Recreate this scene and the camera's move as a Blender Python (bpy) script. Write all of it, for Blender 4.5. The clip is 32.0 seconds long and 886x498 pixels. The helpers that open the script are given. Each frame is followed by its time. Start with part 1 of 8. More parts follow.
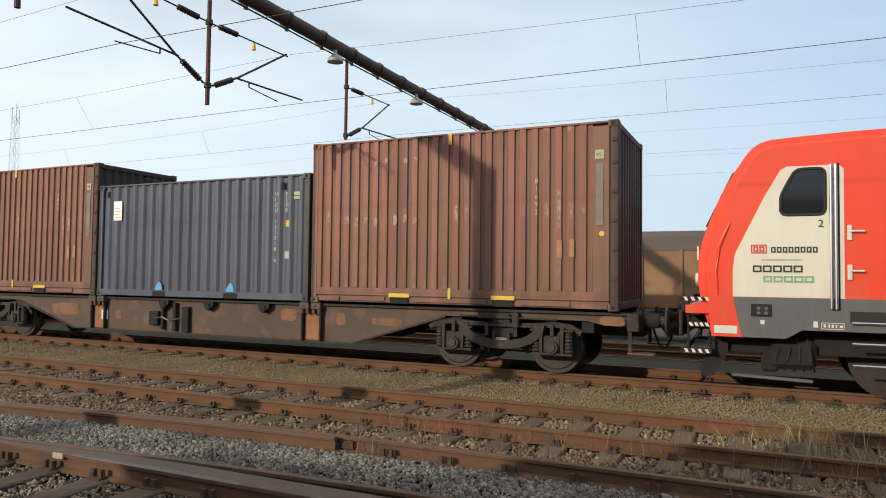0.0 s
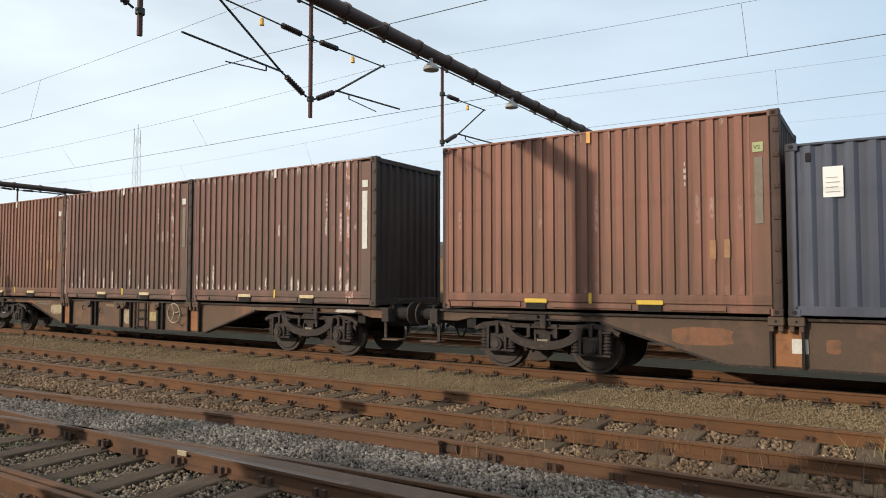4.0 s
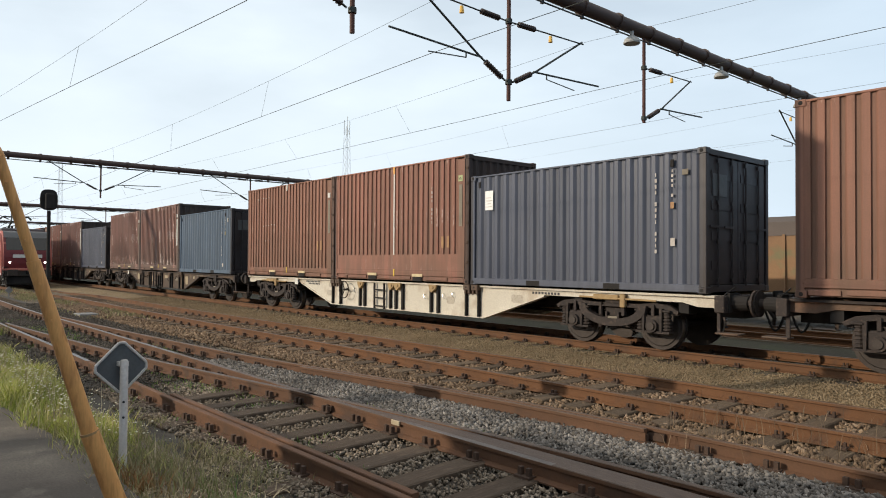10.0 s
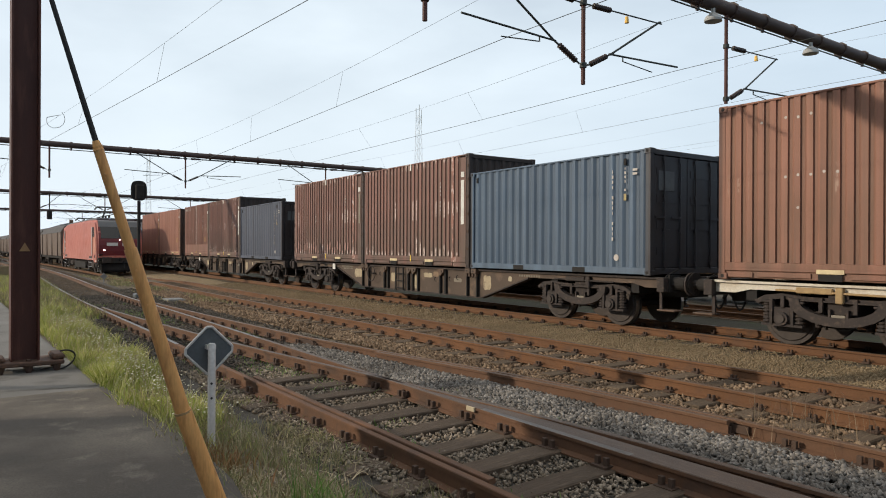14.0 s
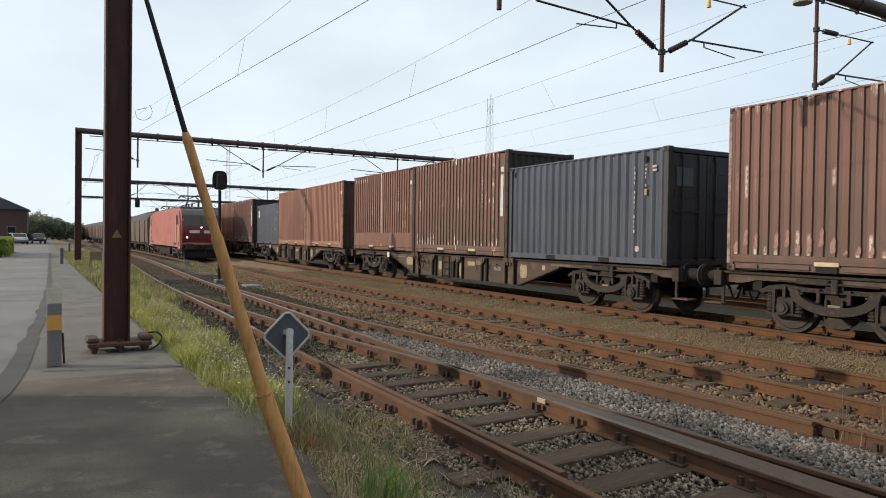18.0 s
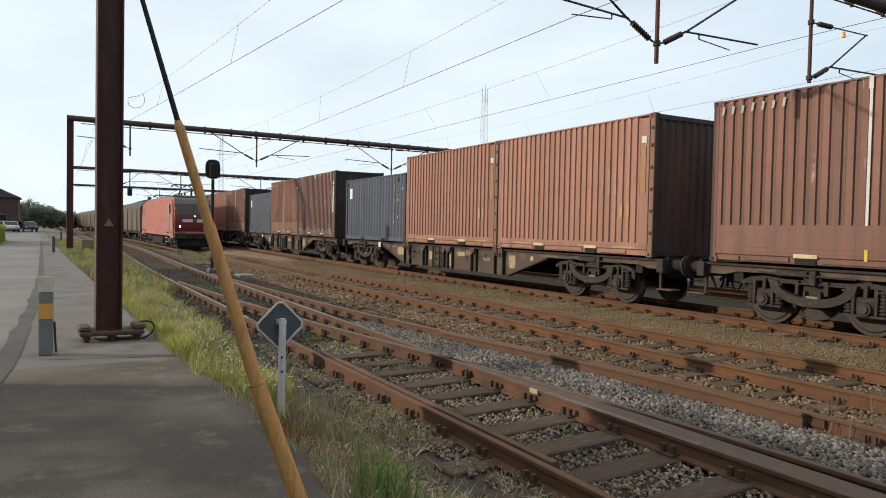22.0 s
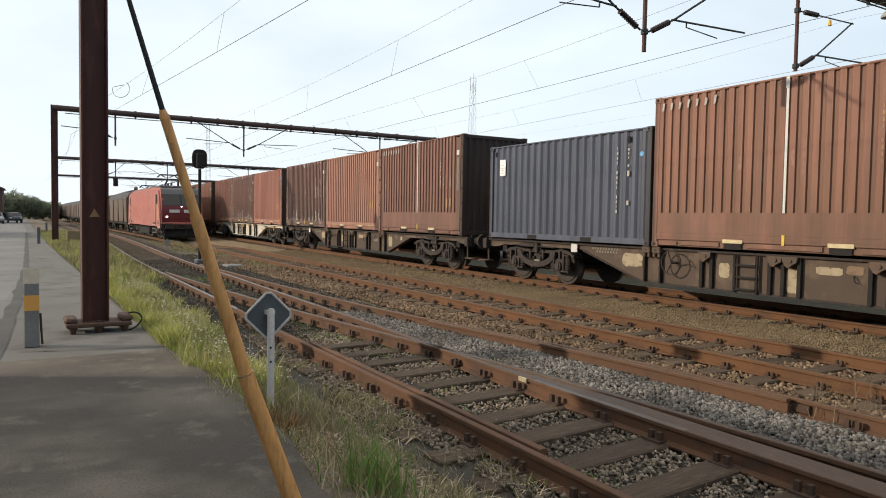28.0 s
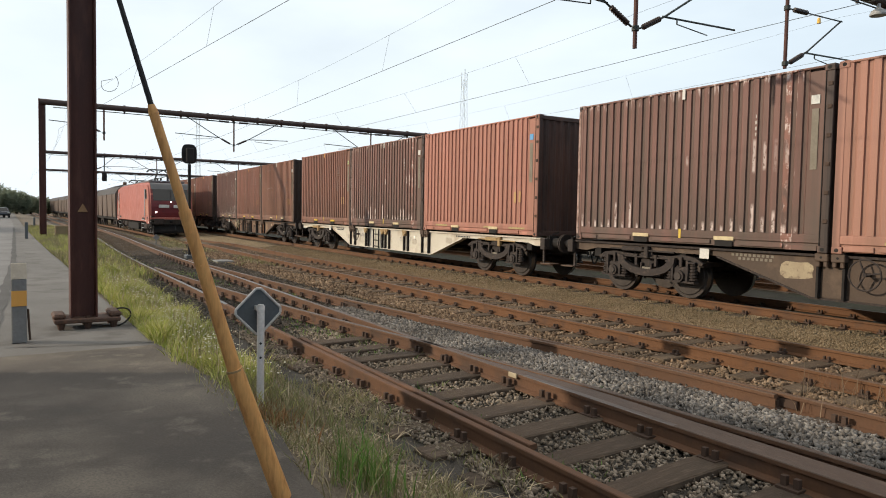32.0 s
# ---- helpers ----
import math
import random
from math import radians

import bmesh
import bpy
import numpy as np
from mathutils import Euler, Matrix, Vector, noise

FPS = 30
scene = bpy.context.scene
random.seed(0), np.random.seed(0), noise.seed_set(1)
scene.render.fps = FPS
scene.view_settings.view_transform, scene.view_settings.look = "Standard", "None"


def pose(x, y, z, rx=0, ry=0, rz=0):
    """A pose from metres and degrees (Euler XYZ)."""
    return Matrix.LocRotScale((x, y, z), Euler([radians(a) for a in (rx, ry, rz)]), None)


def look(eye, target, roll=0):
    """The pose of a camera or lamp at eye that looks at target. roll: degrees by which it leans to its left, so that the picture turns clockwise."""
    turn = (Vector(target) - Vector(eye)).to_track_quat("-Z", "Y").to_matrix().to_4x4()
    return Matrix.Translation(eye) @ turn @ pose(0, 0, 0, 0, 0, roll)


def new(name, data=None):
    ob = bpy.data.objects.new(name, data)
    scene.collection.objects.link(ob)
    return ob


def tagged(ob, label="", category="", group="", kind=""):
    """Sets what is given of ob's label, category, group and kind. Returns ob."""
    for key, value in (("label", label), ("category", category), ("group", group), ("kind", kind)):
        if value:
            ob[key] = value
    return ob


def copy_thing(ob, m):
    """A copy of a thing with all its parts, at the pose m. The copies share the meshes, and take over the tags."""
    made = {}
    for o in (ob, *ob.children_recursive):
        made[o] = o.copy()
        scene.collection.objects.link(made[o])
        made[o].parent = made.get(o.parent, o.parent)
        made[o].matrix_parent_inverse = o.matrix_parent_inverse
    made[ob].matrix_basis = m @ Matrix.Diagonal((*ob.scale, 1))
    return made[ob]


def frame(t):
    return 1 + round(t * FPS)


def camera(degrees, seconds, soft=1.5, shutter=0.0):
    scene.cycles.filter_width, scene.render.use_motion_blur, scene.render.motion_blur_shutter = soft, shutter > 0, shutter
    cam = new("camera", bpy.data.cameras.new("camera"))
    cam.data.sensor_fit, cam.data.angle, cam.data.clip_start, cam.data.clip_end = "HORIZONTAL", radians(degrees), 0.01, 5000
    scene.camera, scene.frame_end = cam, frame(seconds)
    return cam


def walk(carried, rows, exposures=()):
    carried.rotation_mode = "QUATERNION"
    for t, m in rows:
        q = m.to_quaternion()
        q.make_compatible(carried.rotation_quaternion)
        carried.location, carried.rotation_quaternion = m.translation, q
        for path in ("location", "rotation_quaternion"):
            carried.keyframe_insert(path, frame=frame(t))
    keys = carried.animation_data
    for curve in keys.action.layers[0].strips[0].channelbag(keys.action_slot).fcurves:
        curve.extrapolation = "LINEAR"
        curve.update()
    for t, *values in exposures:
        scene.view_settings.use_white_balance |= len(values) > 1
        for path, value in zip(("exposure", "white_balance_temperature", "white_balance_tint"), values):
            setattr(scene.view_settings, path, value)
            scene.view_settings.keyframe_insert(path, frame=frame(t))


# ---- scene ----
EXPOSURES = [(0.0, 0.0, 6500, 10), (9.0, 0.0, 6490, 10), (14.0, -0.09, 6450, 10), (20.0, -0.05, 6470, 10), (32.0, 0.07, 6640, 10)]
cam = camera(65.09, 32.0, 1.0)
# seconds, eye x y z, yaw, pitch, lean in degrees
PATH = [
    (0.0, -0.116, 0.255, 1.710, 24.413, 2.297, 0.681),
    (0.5, -0.120, 0.253, 1.710, 25.369, 2.388, 0.649),
    (1.0, -0.124, 0.251, 1.710, 26.330, 2.454, 0.469),
    (1.5, -0.131, 0.248, 1.710, 27.898, 2.447, 0.053),
    (2.0, -0.137, 0.244, 1.710, 29.331, 2.509, 0.029),
    (2.5, -0.141, 0.242, 1.710, 30.250, 2.558, -0.008),
    (4.5, -0.156, 0.233, 1.710, 33.697, 2.486, -0.018),
    (5.0, -0.163, 0.228, 1.710, 35.510, 2.266, -0.056),
    (5.5, -0.169, 0.223, 1.710, 37.183, 2.149, 0.172),
    (6.0, -0.175, 0.219, 1.710, 38.623, 2.094, 0.088),
    (6.5, -0.181, 0.214, 1.710, 40.152, 2.095, 0.196),
    (7.0, -0.187, 0.209, 1.710, 41.700, 2.028, 0.440),
    (7.5, -0.191, 0.205, 1.710, 43.026, 1.954, 0.498),
    (8.0, -0.196, 0.200, 1.710, 44.362, 1.798, 0.386),
    (8.5, -0.200, 0.197, 1.710, 45.441, 1.632, 0.415),
    (9.0, -0.204, 0.193, 1.710, 46.536, 1.452, 0.317),
    (9.5, -0.207, 0.189, 1.710, 47.517, 1.292, 0.404),
    (10.0, -0.210, 0.186, 1.710, 48.350, 1.069, 0.361),
    (10.5, -0.211, 0.185, 1.710, 48.813, 0.881, 0.348),
    (11.0, -0.213, 0.183, 1.710, 49.340, 0.710, 0.486),
    (11.5, -0.214, 0.181, 1.710, 49.809, 0.592, 0.296),
    (12.0, -0.216, 0.178, 1.710, 50.528, 0.523, 0.227),
    (12.5, -0.219, 0.175, 1.710, 51.362, 0.435, 0.515),
    (13.0, -0.222, 0.171, 1.710, 52.297, 0.253, 0.771),
    (13.5, -0.225, 0.168, 1.710, 53.246, 0.114, 0.430),
    (14.0, -0.228, 0.164, 1.710, 54.261, -0.030, 0.235),
    (14.5, -0.230, 0.160, 1.710, 55.145, -0.121, 0.162),
    (16.5, -0.239, 0.146, 1.710, 58.537, -0.558, 0.956),
    (17.0, -0.241, 0.144, 1.710, 59.116, -0.698, 1.037),
    (17.5, -0.242, 0.142, 1.710, 59.658, -0.790, 0.883),
    (18.0, -0.243, 0.140, 1.710, 60.007, -0.886, 0.846),
    (18.5, -0.243, 0.140, 1.710, 60.094, -0.994, 0.855),
    (19.0, -0.243, 0.140, 1.710, 60.043, -1.117, 0.913),
    (19.5, -0.243, 0.140, 1.710, 59.958, -1.226, 0.900),
    (20.0, -0.243, 0.141, 1.710, 59.898, -1.356, 0.790),
    (20.5, -0.243, 0.141, 1.710, 59.876, -1.449, 0.918),
    (21.0, -0.242, 0.141, 1.710, 59.826, -1.528, 1.117),
    (21.5, -0.242, 0.141, 1.710, 59.731, -1.586, 1.195),
    (22.0, -0.242, 0.142, 1.710, 59.475, -1.663, 1.173),
    (22.5, -0.241, 0.144, 1.710, 59.209, -1.749, 1.073),
    (23.0, -0.240, 0.144, 1.710, 59.034, -1.873, 0.961),
    (23.5, -0.240, 0.145, 1.710, 58.884, -1.987, 0.955),
    (24.0, -0.240, 0.145, 1.710, 58.756, -2.078, 1.090),
    (24.5, -0.240, 0.146, 1.710, 58.702, -2.143, 1.146),
    (25.0, -0.239, 0.146, 1.710, 58.641, -2.205, 1.090),
    (25.5, -0.239, 0.146, 1.710, 58.571, -2.281, 1.029),
    (27.5, -0.239, 0.146, 1.710, 58.514, -2.511, 1.016),
    (28.0, -0.239, 0.146, 1.710, 58.550, -2.530, 0.918),
    (28.5, -0.239, 0.146, 1.710, 58.563, -2.582, 0.745),
    (29.0, -0.239, 0.146, 1.710, 58.563, -2.620, 0.688),
    (29.5, -0.239, 0.146, 1.710, 58.553, -2.669, 0.670),
    (30.0, -0.239, 0.146, 1.710, 58.541, -2.728, 0.677),
    (30.5, -0.239, 0.147, 1.710, 58.461, -2.772, 0.682),
    (31.0, -0.238, 0.148, 1.710, 58.218, -2.831, 0.745),
    (31.5, -0.238, 0.149, 1.710, 57.988, -2.856, 1.072),
    (32.0, -0.237, 0.149, 1.710, 57.795, -2.854, 1.063),
]


def view(x, y, z, yaw, pitch, lean):
    a, b = radians(yaw), radians(pitch)
    ahead = (-math.sin(a) * math.cos(b), math.cos(a) * math.cos(b), math.sin(b))
    return look((x, y, z), (x + ahead[0], y + ahead[1], z + ahead[2]), lean)


walk(cam, [(row[0], view(*row[1:])) for row in PATH], EXPOSURES)

# ---- light ----
SUN = Vector((-0.532, -1.0, 0.395))
world = bpy.data.worlds.new("world")
scene.world = world
world.use_nodes = True
wn, wl = world.node_tree.nodes, world.node_tree.links
bg = wn["Background"]
sky = wn.new("ShaderNodeTexSky")
sky.sky_type, sky.sun_disc = "NISHITA", False
sky.sun_elevation, sky.sun_rotation = math.atan2(0.395, 1.133), math.atan2(-0.532, -1.0)
sky.air_density, sky.dust_density, sky.ozone_density = 1.0, 1.5, 1.0
# thin high cloud veils over the clear sky
wco = wn.new("ShaderNodeTexCoord")
wmap = wn.new("ShaderNodeMapping")
wmap.inputs["Scale"].default_value = (1.0, 1.6, 4.5)
wnoise = wn.new("ShaderNodeTexNoise")
wnoise.inputs["Scale"].default_value, wnoise.inputs["Detail"].default_value = 2.1, 6.0
wramp = wn.new("ShaderNodeValToRGB")
wramp.color_ramp.elements[0].position, wramp.color_ramp.elements[1].position = 0.32, 0.72
wramp.color_ramp.elements[0].color = (0.67, 0.67, 0.67, 1)
wramp.color_ramp.elements[1].color = (0.97, 0.97, 0.97, 1)
wmix = wn.new("ShaderNodeMix")
wmix.data_type = "RGBA"
# the veil whitens towards the sunward side
wsx = wn.new("ShaderNodeSeparateXYZ")
wl.new(wco.outputs["Generated"], wsx.inputs[0])
wside = wn.new("ShaderNodeMapRange")
for key, v in (("From Min", 1.0), ("From Max", -0.85), ("To Min", 0.0), ("To Max", 1.0)):
    wside.inputs[key].default_value = v
wl.new(wsx.outputs["X"], wside.inputs["Value"])
wveil = wn.new("ShaderNodeMix")
wveil.data_type = "RGBA"
wveil.inputs["A"].default_value = (2.6, 4.6, 6.8, 1)
wveil.inputs["B"].default_value = (8.85, 9.9, 10.65, 1)
wl.new(wside.outputs["Result"], wveil.inputs["Factor"])
# high up, out of view, the veil is set brighter white to fill the shade
wtop = wn.new("ShaderNodeMapRange")
for key, v in (("From Min", 0.40), ("From Max", 0.75), ("To Min", 0.0), ("To Max", 1.0)):
    wtop.inputs[key].default_value = v
wl.new(wsx.outputs["Z"], wtop.inputs["Value"])
wveil2 = wn.new("ShaderNodeMix")
wveil2.data_type = "RGBA"
wveil2.inputs["B"].default_value = (11.5, 11.2, 10.6, 1)
wl.new(wtop.outputs["Result"], wveil2.inputs["Factor"])
wl.new(wveil.outputs["Result"], wveil2.inputs["A"])
wl.new(wveil2.outputs["Result"], wmix.inputs["B"])
wl.new(wco.outputs["Generated"], wmap.inputs["Vector"])
wl.new(wmap.outputs["Vector"], wnoise.inputs["Vector"])
wl.new(wnoise.outputs["Fac"], wramp.inputs["Fac"])
wsz = wn.new("ShaderNodeMapRange")
for key, v in (("From Min", 0.42), ("From Max", 0.85), ("To Min", 1.0), ("To Max", 1.05)):
    wsz.inputs[key].default_value = v
wl.new(wsx.outputs["Z"], wsz.inputs["Value"])
wthin = wn.new("ShaderNodeMath")
wthin.operation = "MULTIPLY"
wl.new(wramp.outputs["Color"], wthin.inputs[0])
wl.new(wsz.outputs["Result"], wthin.inputs[1])
wl.new(wthin.outputs[0], wmix.inputs["Factor"])
wl.new(sky.outputs["Color"], wmix.inputs["A"])
# pale haze that thickens towards the horizon
wsep = wn.new("ShaderNodeSeparateXYZ")
wl.new(wco.outputs["Generated"], wsep.inputs[0])
whaze = wn.new("ShaderNodeMapRange")
for key, v in (("From Min", 0.0), ("From Max", 0.42), ("To Min", 0.7), ("To Max", 0.0)):
    whaze.inputs[key].default_value = v
wl.new(wsep.outputs["Z"], whaze.inputs["Value"])
wmix2 = wn.new("ShaderNodeMix")
wmix2.data_type = "RGBA"
wl.new(wveil.outputs["Result"], wmix2.inputs["B"])
wl.new(whaze.outputs["Result"], wmix2.inputs["Factor"])
wl.new(wmix.outputs["Result"], wmix2.inputs["A"])
wl.new(wmix2.outputs["Result"], bg.inputs["Color"])
bg.inputs["Strength"].default_value = 0.105
sun = new("sun", bpy.data.lights.new("sun", "SUN"))
sun.data.energy, sun.data.angle, sun.data.color = 3.1, radians(0.6), (1.0, 0.862, 0.685)
sun.matrix_world = look((-30, -60, 20), Vector((-30, -60, 20)) - SUN)


# ---- materials ----
def nodes_of(name):
    m = bpy.data.materials.new(name)
    m.use_nodes = True
    return m, m.node_tree.nodes, m.node_tree.links, m.node_tree.nodes["Principled BSDF"]


def tex(n, l, co, scale, detail=4.0, stretch=(1, 1, 1), rough=0.55):
    mp = n.new("ShaderNodeMapping")
    mp.inputs["Scale"].default_value = stretch
    t = n.new("ShaderNodeTexNoise")
    t.inputs["Scale"].default_value, t.inputs["Detail"].default_value, t.inputs["Roughness"].default_value = scale, detail, rough
    l.new(co, mp.inputs["Vector"])
    l.new(mp.outputs["Vector"], t.inputs["Vector"])
    return t.outputs["Fac"]


def ramp(n, l, fac, a, b, lo=0.0, hi=1.0):
    r = n.new("ShaderNodeMapRange")
    for key, v in (("From Min", a), ("From Max", b), ("To Min", lo), ("To Max", hi)):
        r.inputs[key].default_value = v
    l.new(fac, r.inputs["Value"])
    return r.outputs["Result"]


def mixc(n, l, fac, a, b, blend="MIX"):
    m = n.new("ShaderNodeMix")
    m.data_type, m.blend_type = "RGBA", blend
    for key, v in (("Factor", fac), ("A", a), ("B", b)):
        if isinstance(v, bpy.types.NodeSocket):
            l.new(v, m.inputs[key])
        else:
            m.inputs[key].default_value = (*v, 1) if isinstance(v, tuple) else v
    return m.outputs["Result"]


def math2(n, l, op, a, b):
    m = n.new("ShaderNodeMath")
    m.operation = op
    for k, v in ((0, a), (1, b)):
        if isinstance(v, bpy.types.NodeSocket):
            l.new(v, m.inputs[k])
        else:
            m.inputs[k].default_value = v
    return m.outputs[0]


def surf(name, c1, c2, rough=0.8, metal=0.0, s1=1.5, s2=30.0, bump=0.15, grime=None, rand=0.0, stretch=(1, 1, 1), spec=0.3, depth=0.01):
    """A weathered surface: two tones at two scales, optional grime, fine relief."""
    m, n, l, p = nodes_of(name)
    co = n.new("ShaderNodeTexCoord").outputs["Object"]
    big, fine = tex(n, l, co, s1, 5, stretch), tex(n, l, co, s2, 6, stretch)
    col = mixc(n, l, ramp(n, l, big, 0.3, 0.7), c1, c2)
    col = mixc(n, l, ramp(n, l, fine, 0.35, 0.75, 0.0, 0.55), col, tuple(0.6 * v for v in c1))
    if grime:
        col = mixc(n, l, ramp(n, l, tex(n, l, co, s1 * 2.7, 7, stretch), 0.52, 0.68, 0, 0.8), col, grime)
    if rand:
        info = n.new("ShaderNodeObjectInfo")
        col = mixc(n, l, 1.0, col, mixc(n, l, info.outputs["Random"], (1 - rand, 1 - rand, 1 - rand), (1 + rand, 1 + rand, 1 + rand)), "MULTIPLY")
    l.new(col, p.inputs["Base Color"])
    p.inputs["Roughness"].default_value, p.inputs["Metallic"].default_value = rough, metal
    p.inputs["Specular IOR Level"].default_value = spec
    if bump:
        b = n.new("ShaderNodeBump")
        b.inputs["Strength"].default_value, b.inputs["Distance"].default_value = bump, depth
        l.new(fine, b.inputs["Height"])
        l.new(b.outputs["Normal"], p.inputs["Normal"])
    return m


def hashed(n, l, x, y):
    """A random value for each pair of whole numbers."""
    pair = n.new("ShaderNodeCombineXYZ")
    for k, v in ((0, x), (1, y)):
        if isinstance(v, bpy.types.NodeSocket):
            l.new(v, pair.inputs[k])
        else:
            pair.inputs[k].default_value = v
    w = n.new("ShaderNodeTexWhiteNoise")
    w.noise_dimensions = "2D"
    l.new(pair.outputs[0], w.inputs["Vector"])
    return w.outputs["Value"]


def box_paint(name, base, fade, dirt, scuff, amount=0.5, rough=0.62, valley=0.4, low=0.5, streaked=False, bare=0.3, post_grime=1.0):
    """Old container paint: faded blotches, rain streaks, ribs rubbed bare at the foot and where letters were, grime,
    shade darkened onto the end walls.
    """
    m, n, l, p = nodes_of(name)
    co = n.new("ShaderNodeTexCoord").outputs["Object"]
    rnd = n.new("ShaderNodeObjectInfo").outputs["Random"]
    sep = n.new("ShaderNodeSeparateXYZ")
    l.new(co, sep.inputs[0])
    x, y, z = sep.outputs["X"], sep.outputs["Y"], sep.outputs["Z"]
    mul = lambda a, b: math2(n, l, "MULTIPLY", a, b)
    big = tex(n, l, co, 0.7, 5)
    streak = tex(n, l, co, 1.0, 6, (7, 7, 0.35))
    fine = tex(n, l, co, 45, 5)
    col = mixc(n, l, ramp(n, l, big, 0.3, 0.7), base, fade)
    col = mixc(n, l, ramp(n, l, streak, 0.42, 0.75, 0, 0.65), col, dirt)
    col = mixc(n, l, ramp(n, l, fine, 0.4, 0.8, 0, 0.3), col, dirt)
    # ribs differ a little in tone; valleys and the lower part mix darker
    across = mul(math2(n, l, "ADD", x, 2.9), 4.7273)
    rib = math2(n, l, "FLOOR", across, 0.0)
    inside = math2(n, l, "FRACT", across, 0.0)
    seed = mul(rnd, 97.0)
    tone = ramp(n, l, hashed(n, l, rib, seed), 0.0, 1.0, 0.90, 1.10)
    grey = n.new("ShaderNodeCombineXYZ")
    for k in range(3):
        l.new(tone, grey.inputs[k])
    col = mixc(n, l, 1.0, col, grey.outputs[0], "MULTIPLY")
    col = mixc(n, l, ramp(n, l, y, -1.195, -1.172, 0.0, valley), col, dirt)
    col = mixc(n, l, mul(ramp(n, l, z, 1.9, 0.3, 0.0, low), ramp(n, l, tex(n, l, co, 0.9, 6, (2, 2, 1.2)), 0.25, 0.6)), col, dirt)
    col = mixc(n, l, ramp(n, l, x, 2.585, 2.615, 0.0, 0.45), col, dirt)
    # bare spots on the outer flats
    face = ramp(n, l, y, -1.190, -1.199)
    rag = ramp(n, l, tex(n, l, co, 9.0, 6, (1.6, 1, 0.8), 0.7), 0.40 if streaked else 0.44, 0.50 if streaked else 0.56)
    rag = mul(rag, mul(ramp(n, l, inside, 0.10, 0.20), ramp(n, l, inside, 0.46, 0.36)))
    h1, h2, h3 = hashed(n, l, rib, math2(n, l, "ADD", seed, 3.1)), hashed(n, l, rib, math2(n, l, "ADD", seed, 7.7)), hashed(n, l, rib, math2(n, l, "ADD", seed, 13.3))
    top = math2(n, l, "ADD", mul(mul(mul(h1, h1), h1), 0.5), 0.39)
    foot = mul(mul(ramp(n, l, math2(n, l, "SUBTRACT", z, top), 0.05, -0.05), ramp(n, l, h2, 0.25 if streaked else 0.45, 0.35 if streaked else 0.55, 0.0, bare)), rag)
    foot = mul(foot, ramp(n, l, z, 0.312, 0.325))
    # strokes of old letters, each rib's of its own length
    off = math2(n, l, "ABSOLUTE", math2(n, l, "SUBTRACT", z, 1.70), 0.0)
    rows = ramp(n, l, math2(n, l, "SUBTRACT", off, mul(h1, 0.26)), 0.09, 0.02)
    word = ramp(n, l, math2(n, l, "ADD", tex(n, l, co, 0.75, 2, (1, 1, 0.05)), mul(rnd, 0.05)), 0.565, 0.59)
    rub = mul(mul(rows, word), mul(ramp(n, l, h3, 0.10, 0.60 if streaked else 0.90, 0.0, 0.8), rag))
    mask = math2(n, l, "MAXIMUM", foot, rub)
    brow = mul(ramp(n, l, z, 2.92, 3.09), ramp(n, l, tex(n, l, co, 1.5, 7, (6, 6, 1.6), 0.7), 0.53 if streaked else 0.58, 0.60 if streaked else 0.66))
    mask = math2(n, l, "MAXIMUM", mask, brow)
    if streaked:
        one = mul(ramp(n, l, math2(n, l, "ABSOLUTE", math2(n, l, "SUBTRACT", rib, 24.0), 0.0), 0.6, 0.4), ramp(n, l, tex(n, l, co, 2.2, 5, (2, 1, 1), 0.6), 0.40, 0.50))
        col = mixc(n, l, mul(mul(one, face), 0.45), col, (0.38, 0.17, 0.125))
        mask = math2(n, l, "MAXIMUM", mask, mul(one, ramp(n, l, tex(n, l, co, 6.0, 6, (2, 1, 0.8), 0.7), 0.52, 0.58)))
    mask = mul(mul(mask, face), mul(ramp(n, l, x, 2.60, 2.58), amount))
    # end walls darkened to stand in for their shade; the door post grimed
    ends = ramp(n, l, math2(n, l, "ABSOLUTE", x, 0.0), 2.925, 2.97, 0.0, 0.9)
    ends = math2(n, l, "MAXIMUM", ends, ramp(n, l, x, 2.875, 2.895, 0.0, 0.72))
    end_shade_grime = mul(ends, ramp(n, l, tex(n, l, co, 1.3, 6, (1, 1, 0.5)), 0.25, 0.6, 0.7, 1.0))
    end_shade_grime = mul(end_shade_grime, ramp(n, l, math2(n, l, "ABSOLUTE", y, 0.0), 1.185, 1.20, 1.0, post_grime))
    col = mixc(n, l, end_shade_grime, col, (0.035, 0.027, 0.024))
    col = mixc(n, l, mask, col, scuff)
    col = mixc(n, l, 1.0, col, mixc(n, l, rnd, (0.90, 0.90, 0.91), (1.09, 1.07, 1.06)), "MULTIPLY")
    l.new(col, p.inputs["Base Color"])
    p.inputs["Specular IOR Level"].default_value = 0.3
    l.new(ramp(n, l, big, 0.3, 0.7, rough - 0.08, rough + 0.14), p.inputs["Roughness"])
    b = n.new("ShaderNodeBump")
    b.inputs["Strength"].default_value, b.inputs["Distance"].default_value = 0.35, 0.025
    l.new(tex(n, l, co, 1.7, 4), b.inputs["Height"])
    l.new(b.outputs["Normal"], p.inputs["Normal"])
    return m


def plain(name, c, rough=0.5, metal=0.0, glow=0.0):
    m, n, l, p = nodes_of(name)
    p.inputs["Base Color"].default_value = (*c, 1)
    p.inputs["Roughness"].default_value, p.inputs["Metallic"].default_value = rough, metal
    if glow:
        p.inputs["Emission Color"].default_value, p.inputs["Emission Strength"].default_value = (*c, 1), glow
    return m


